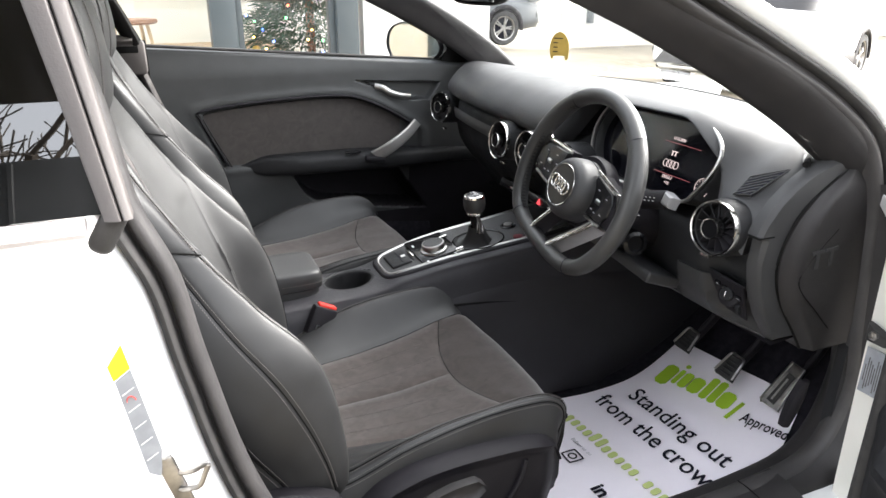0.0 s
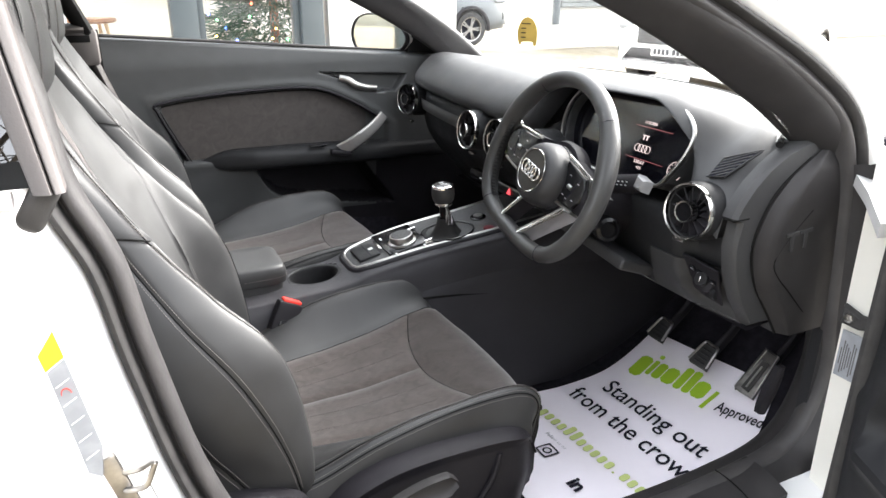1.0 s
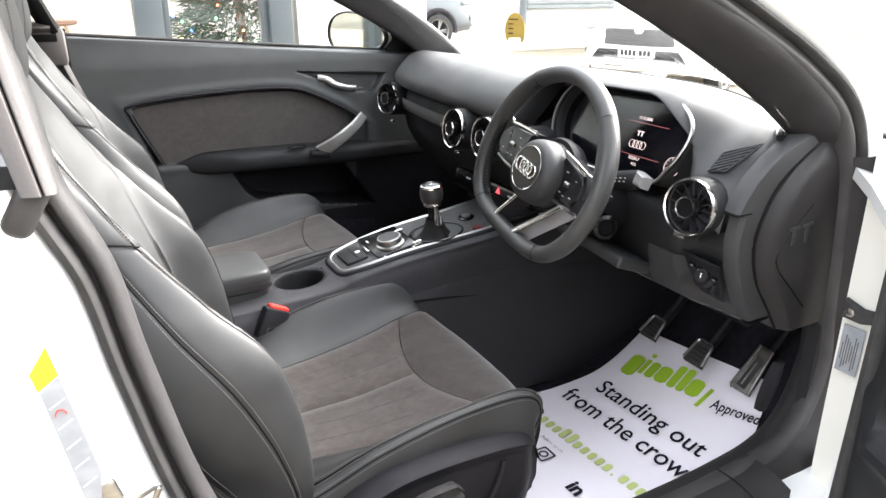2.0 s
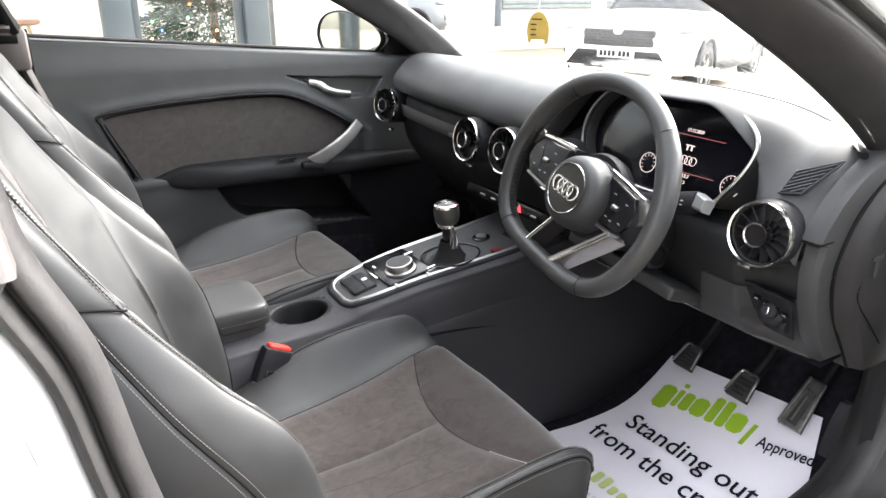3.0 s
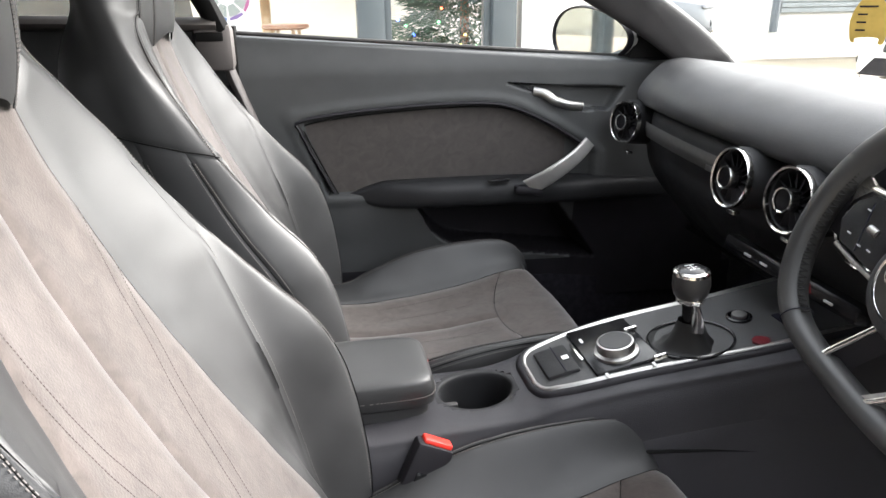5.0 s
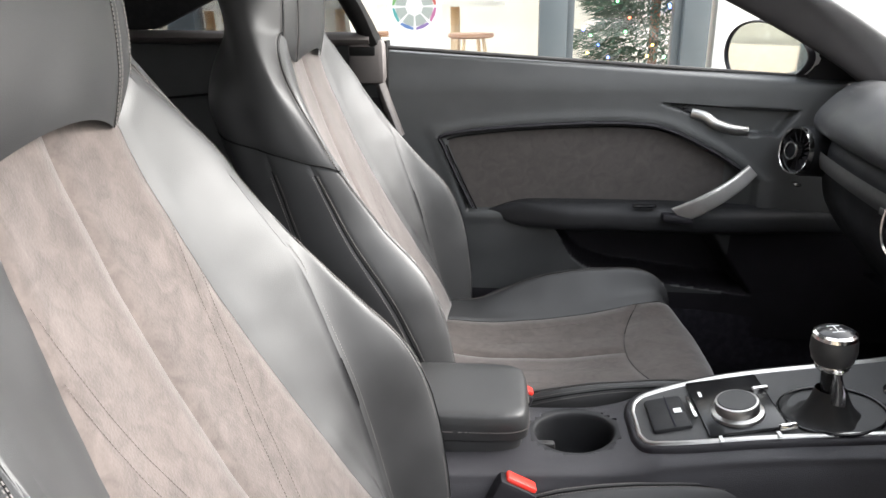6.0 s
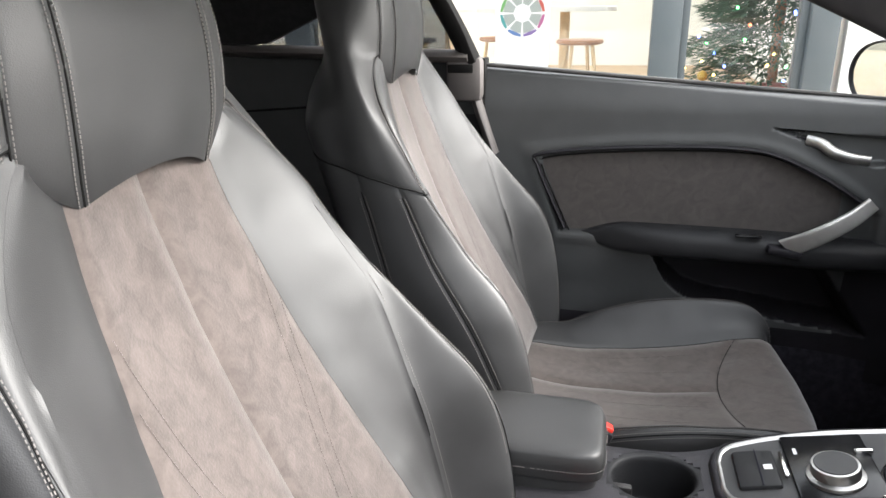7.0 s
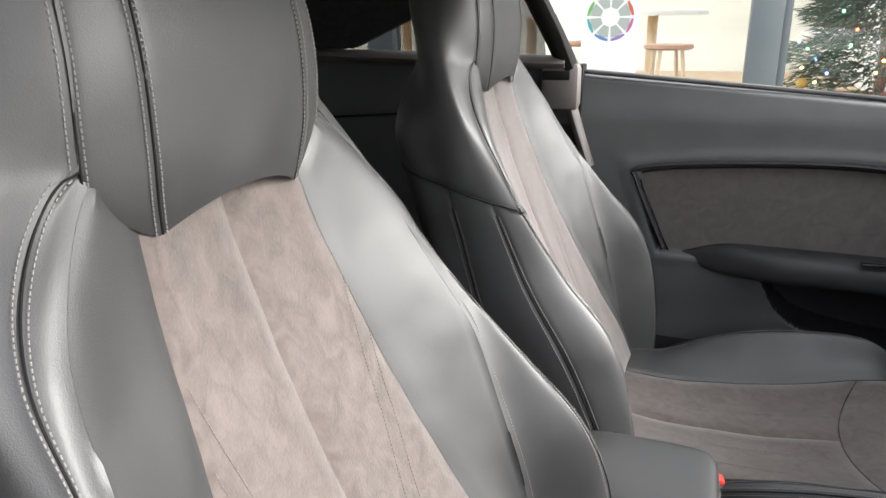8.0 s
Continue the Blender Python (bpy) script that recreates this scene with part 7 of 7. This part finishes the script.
def road_wheel(c, wx, wy, s):
    """A tyre with rim and five pairs of spokes under a car, its outer face towards s."""
    m = Matrix.Translation((wx, wy, 0.325)) @ Matrix.Rotation(radians(-90 * s), 4, "X")
    wh = part("wheel", lathe([(0.20, -0.12), (0.315, -0.12), (0.325, -0.09), (0.325, 0.07), (0.312, 0.10), (0.245, 0.105), (0.235, 0.085)], 36, m), TYRE, c)
    part("rim", lathe([(0.238, -0.10), (0.24, 0.095), (0.225, 0.09), (0.215, -0.10)], 36, m), ALU, wh)
    for i in range(5):
        part("spoke", rbox((0.21, 0.05, 0.03), (0, 0, 0), 0.008, m @ Matrix.Rotation(2 * math.pi * i / 5, 4, "Z") @ Matrix.Translation((0.125, 0, 0.06)), seg=1), ALU, wh)


# plain outer skin that closes the coupe's far side, nose and tail
for wx in (1.56, -0.93):
    road_wheel(shell, wx, -0.745, -1)
    road_wheel(shell, wx, 0.825, 1)
part("far_side_skin", slab(lambda u, v: V((-1.50 + 3.65 * u, 0.88 + 0.035 * math.sin(math.pi * v) - 0.10 * (2 * u - 1) ** 4, 0.22 + (0.57 - 0.04 * smooth(0.6, 1, u)) * v)), 40, 12, (0, -0.02, 0)), WHITE, shell, "white side panel")
part("nose", slab(lambda u, v: V((2.06 + 0.32 * (1 - (2 * u - 1) ** 4) + 0.05 * math.sin(math.pi * v), -0.80 + 1.66 * u, 0.18 + 0.45 * v)), 24, 10, (-0.03, 0, 0)), WHITE, shell, "white front bumper")
part("tail", slab(lambda u, v: V((-1.50 - 0.24 * (1 - (2 * u - 1) ** 4) - 0.04 * math.sin(math.pi * v), -0.80 + 1.66 * u, 0.22 + 0.68 * v)), 24, 10, (0.03, 0, 0)), WHITE, shell, "white rear bumper")
part("underbody", rbox((3.4, 1.40, 0.05), (0.35, 0.04, 0.125), 0.01), PLASTIC_LOW, shell)


suv("parked_suv", "white sport utility car parked facing the coupe", (8.95, 6.78, -0.36), math.atan2(-1.05, -2.48), WHITE)
suv("parked_suv", "dark grey sport utility car beside the far shed", (5.67, 12.85, -0.19), radians(0), mat("grey_paint", (0.10, 0.11, 0.12), 0.3, coat=0.5))

tag = thing("hanging_tag", "gold car-shaped paper tag on a white string", "tag", (0.9, -0.008, 0.97))
o = smooth_path([(-0.026, -0.036, 0), (-0.031, -0.005, 0), (-0.025, 0.022, 0), (-0.012, 0.040, 0), (0.008, 0.042, 0), (0.024, 0.026, 0), (0.032, 0.0, 0), (0.030, -0.040, 0), (0.020, -0.042, 0), (0.018, -0.032, 0), (-0.016, -0.032, 0), (-0.018, -0.040, 0)], 60, True)
tm = frame_matrix((0.897, -0.008, 0.992), (0.75, -0.66, 0), (0, 0, 1)) @ Matrix.Diagonal((0.68, 0.68, 1, 1))
part("tag_card", prism([(p.x, p.y) for p in o], 0.0012, tm), TAGGOLD, tag, smooth=0)
for k, w in enumerate((0.030, 0.016, 0.016, 0.016)):
    part("tag_line", rbox((w, 0.003, 0.0004), (0, 0, 0), 0, tm @ Matrix.Translation((-0.004 if k == 0 else -0.012, 0.024 - 0.014 * k, 0.0014))), INK, tag, smooth=0)
part("tag_string", tube([tm @ V((0, 0.04, 0)), tm @ V((0.003, 0.09, 0)), V((0.88, -0.01, 1.12))], 0.0012, 0.0012, 5), PRINTW, tag)

rvm = thing("rear_view_mirror", "black interior rear view mirror on the windscreen", "mirror", (0.72, 0.03, 1.13))
part("mirror_case", sheet(lambda u, v: (lambda a, r, h: V((0.70 + h, 0.03 + 0.125 * r * math.copysign(abs(math.cos(a)) ** 0.6, math.cos(a)), 1.115 + 0.036 * r * math.copysign(abs(math.sin(a)) ** 0.6, math.sin(a)))))(2 * math.pi * u, *cr([(0.9, -0.004), (1.0, 0.0), (1.0, 0.02), (0.8, 0.035), (0.0, 0.04)], v)), 48, 12, wrap=True), PLASTIC_LOW, rvm)
part("mirror_face", rbox((0.002, 0.21, 0.055), (0.697, 0.03, 1.115), 0.01), MIRROR, rvm)
part("mirror_stem", tube([V((0.73, 0.03, 1.12)), V((0.78, 0.03, 1.16)), V((0.80, 0.03, 1.20))], 0.012, 0.012, 8), PLASTIC_LOW, rvm)

suv("parked_estate", "brown-grey car parked nose out behind the others", (11.6, 3.35, -0.36), radians(192), mat("taupe_paint", (0.30, 0.27, 0.24), 0.3, coat=0.5))

# ---- inside the showroom ----
def bar_stool(at, turn, seat_mat, label):
    s = thing("bar_stool", label, "stool", group="showroom stools")
    part("stool_seat", lathe([(0.0, 0.70), (0.17, 0.70), (0.20, 0.715), (0.19, 0.74), (0.0, 0.735)], 28), seat_mat, s)
    for k in range(4):
        a = math.pi / 4 + k * math.pi / 2
        part("leg", tube([V((0.12 * math.cos(a), 0.12 * math.sin(a), 0.70)), V((0.23 * math.cos(a), 0.23 * math.sin(a), 0.0))], 0.016, 0.016, 8), PALEWOOD, s)
    part("footrest", tube([V((0.17 * math.cos(a), 0.17 * math.sin(a), 0.28)) for a in (2 * math.pi * i / 24 for i in range(24))], 0.008, 0.008, 6, True), ALU, s)
    s.matrix_basis = Matrix.Translation(at) @ Matrix.Rotation(turn, 4, "Z")
    return s


bar_stool((0.02, FY + 1.30, 0.05), 0.3, WOOD, "brown round bar stool on pale wooden legs")
bar_stool((-0.75, FY + 1.9, 0.05), 0.9, WOOD, "brown round bar stool on pale wooden legs")
bar_stool((-1.5, FY + 1.6, 0.05), 0.1, mat("dark_stool", (0.05, 0.05, 0.055), 0.6), "dark round bar stool on pale wooden legs")
bar_stool((-2.3, FY + 2.1, 0.05), 0.6, WOOD, "brown round bar stool on pale wooden legs")

desk = thing("showroom_table", "long white high table with rounded end", "table", (-1.4, FY + 2.6, 0.05))
part("table_top", prism([(p.x, p.y) for p in smooth_path([(-1.9, -0.35, 0), (1.2, -0.35, 0), (1.65, -0.2, 0), (1.65, 0.2, 0), (1.2, 0.35, 0), (-1.9, 0.35, 0)], 60, True)], 0.05, Matrix.Translation((-1.4, FY + 2.6, 1.0)), bevel=0.01), RENDERW, desk)
for x in (-2.8, -1.4, -0.2):
    part("table_leg", tube([V((x, FY + 2.6, 0.05)), V((x, FY + 2.6, 1.0))], 0.05, 0.05, 12), PALEWOOD, desk)

poster = thing("window_poster", "white poster with round coloured wheel chart", "poster", (-0.30, FY - 0.03, 0.4))
part("poster_sheet", rbox((0.36, 0.004, 1.3), (-0.30, FY - 0.012, 0.92), 0), mat("poster_paper", (0.42, 0.42, 0.42), 0.7, colour2=(0.44, 0.44, 0.435), scale=4), poster, smooth=0)
hues = [(0.75, 0.30, 0.25), (0.85, 0.6, 0.2), (0.8, 0.78, 0.3), (0.4, 0.65, 0.35), (0.25, 0.6, 0.6), (0.3, 0.45, 0.7), (0.5, 0.4, 0.65), (0.7, 0.35, 0.55)]
for k, h in enumerate(hues):
    a0, a1 = 2 * math.pi * (k + 0.08) / 8, 2 * math.pi * (k + 0.92) / 8
    for r0, r1, tone in ((0.060, 0.128, (0.62, 0.66, 0.64)), (0.134, 0.150, h)):
        o = [(r0 * math.cos(a0), r0 * math.sin(a0)), (r1 * math.cos(a0), r1 * math.sin(a0)), (r1 * math.cos((a0 + a1) / 2), r1 * math.sin((a0 + a1) / 2)), (r1 * math.cos(a1), r1 * math.sin(a1)), (r0 * math.cos(a1), r0 * math.sin(a1))]
        part("chart_piece", prism(o, 0.001, frame_matrix((-0.30, FY - 0.0145, 1.02), (1, 0, 0), (0, 0, 1))), mat("chart_tone", tuple(c * c * 0.45 for c in tone), 0.7), poster, smooth=0)

tree = thing("christmas_tree", "green artificial christmas tree with coloured lights", "christmas tree", (1.55, FY + 1.3, 0.05))
part("trunk", tube([V((1.55, FY + 1.3, 0.05)), V((1.55, FY + 1.3, 2.3))], 0.04, 0.04, 8), WOOD, tree)
rng = random.Random(4)
verts, faces = [], []
for k in range(22000):
    h = rng.random() ** 0.8
    r = (1 - h) * 0.80 * (0.35 + 0.65 * rng.random()) * (1 + 0.18 * math.sin(h * 40))
    a = rng.random() * 2 * math.pi
    p = V((1.55 + r * math.cos(a), FY + 1.3 + r * math.sin(a), 0.35 + 1.9 * h))
    t = V((math.cos(a + rng.uniform(-0.5, 0.5)), math.sin(a + rng.uniform(-0.5, 0.5)), rng.uniform(-0.5, 0.35))).normalized()
    w = t.cross(V((rng.random(), rng.random(), 1))).normalized() * 0.010
    n = len(verts)
    verts += [p - w, p + w, p + t * 0.10]
    faces.append((n, n + 1, n + 2))
me = bpy.data.meshes.new("needles")
me.from_pydata(verts, [], faces)
me.materials.append(FIR)
needles = new("needles", me)
attach(needles, tree)
tagged(needles, kind="stuff")
lights = [mat("tree_light_" + n, col, 0.5, emission=col, strength=1.5) for n, col in (("red", (1, 0.08, 0.03)), ("blue", (0.08, 0.15, 1)), ("green", (0.1, 0.9, 0.2)), ("amber", (1, 0.55, 0.1)))]
for k in range(110):
    h = rng.random() ** 0.8
    r = (1 - h) * 0.80
    a = -math.pi / 2 + rng.uniform(-1.7, 1.7)
    bm = bmesh.new()
    bmesh.ops.create_icosphere(bm, subdivisions=1, radius=0.011)
    bmesh.ops.translate(bm, verts=bm.verts, vec=(1.55 + r * math.cos(a), FY + 1.3 + r * math.sin(a), 0.38 + 1.9 * h))
    part("light_bulb", bm, lights[k % 4], tree, smooth=0)
for k in range(16):
    h, a = rng.random(), -math.pi / 2 + rng.uniform(-1.5, 1.5)
    r = (1 - h) * 0.78
    bm = bmesh.new()
    bmesh.ops.create_icosphere(bm, subdivisions=2, radius=0.04)
    bmesh.ops.translate(bm, verts=bm.verts, vec=(1.55 + r * math.cos(a), FY + 1.3 + r * math.sin(a), 0.35 + 1.8 * h))
    part("bauble", bm, RED if k % 2 else TAGGOLD, tree)
gift = thing("red_gift_box", "red wrapped box at the foot of the tree", "box", (1.35, FY + 0.85, 0.05))
part("box", rbox((0.75, 0.5, 0.42), (1.35, FY + 0.85, 0.26), 0.01), mat("red_wrap", (0.45, 0.03, 0.03), 0.5, colour2=(0.52, 0.04, 0.04), scale=10), gift)
part("ribbon", rbox((0.06, 0.51, 0.43), (1.35, FY + 0.85, 0.26), 0.004), TAGGOLD, gift)
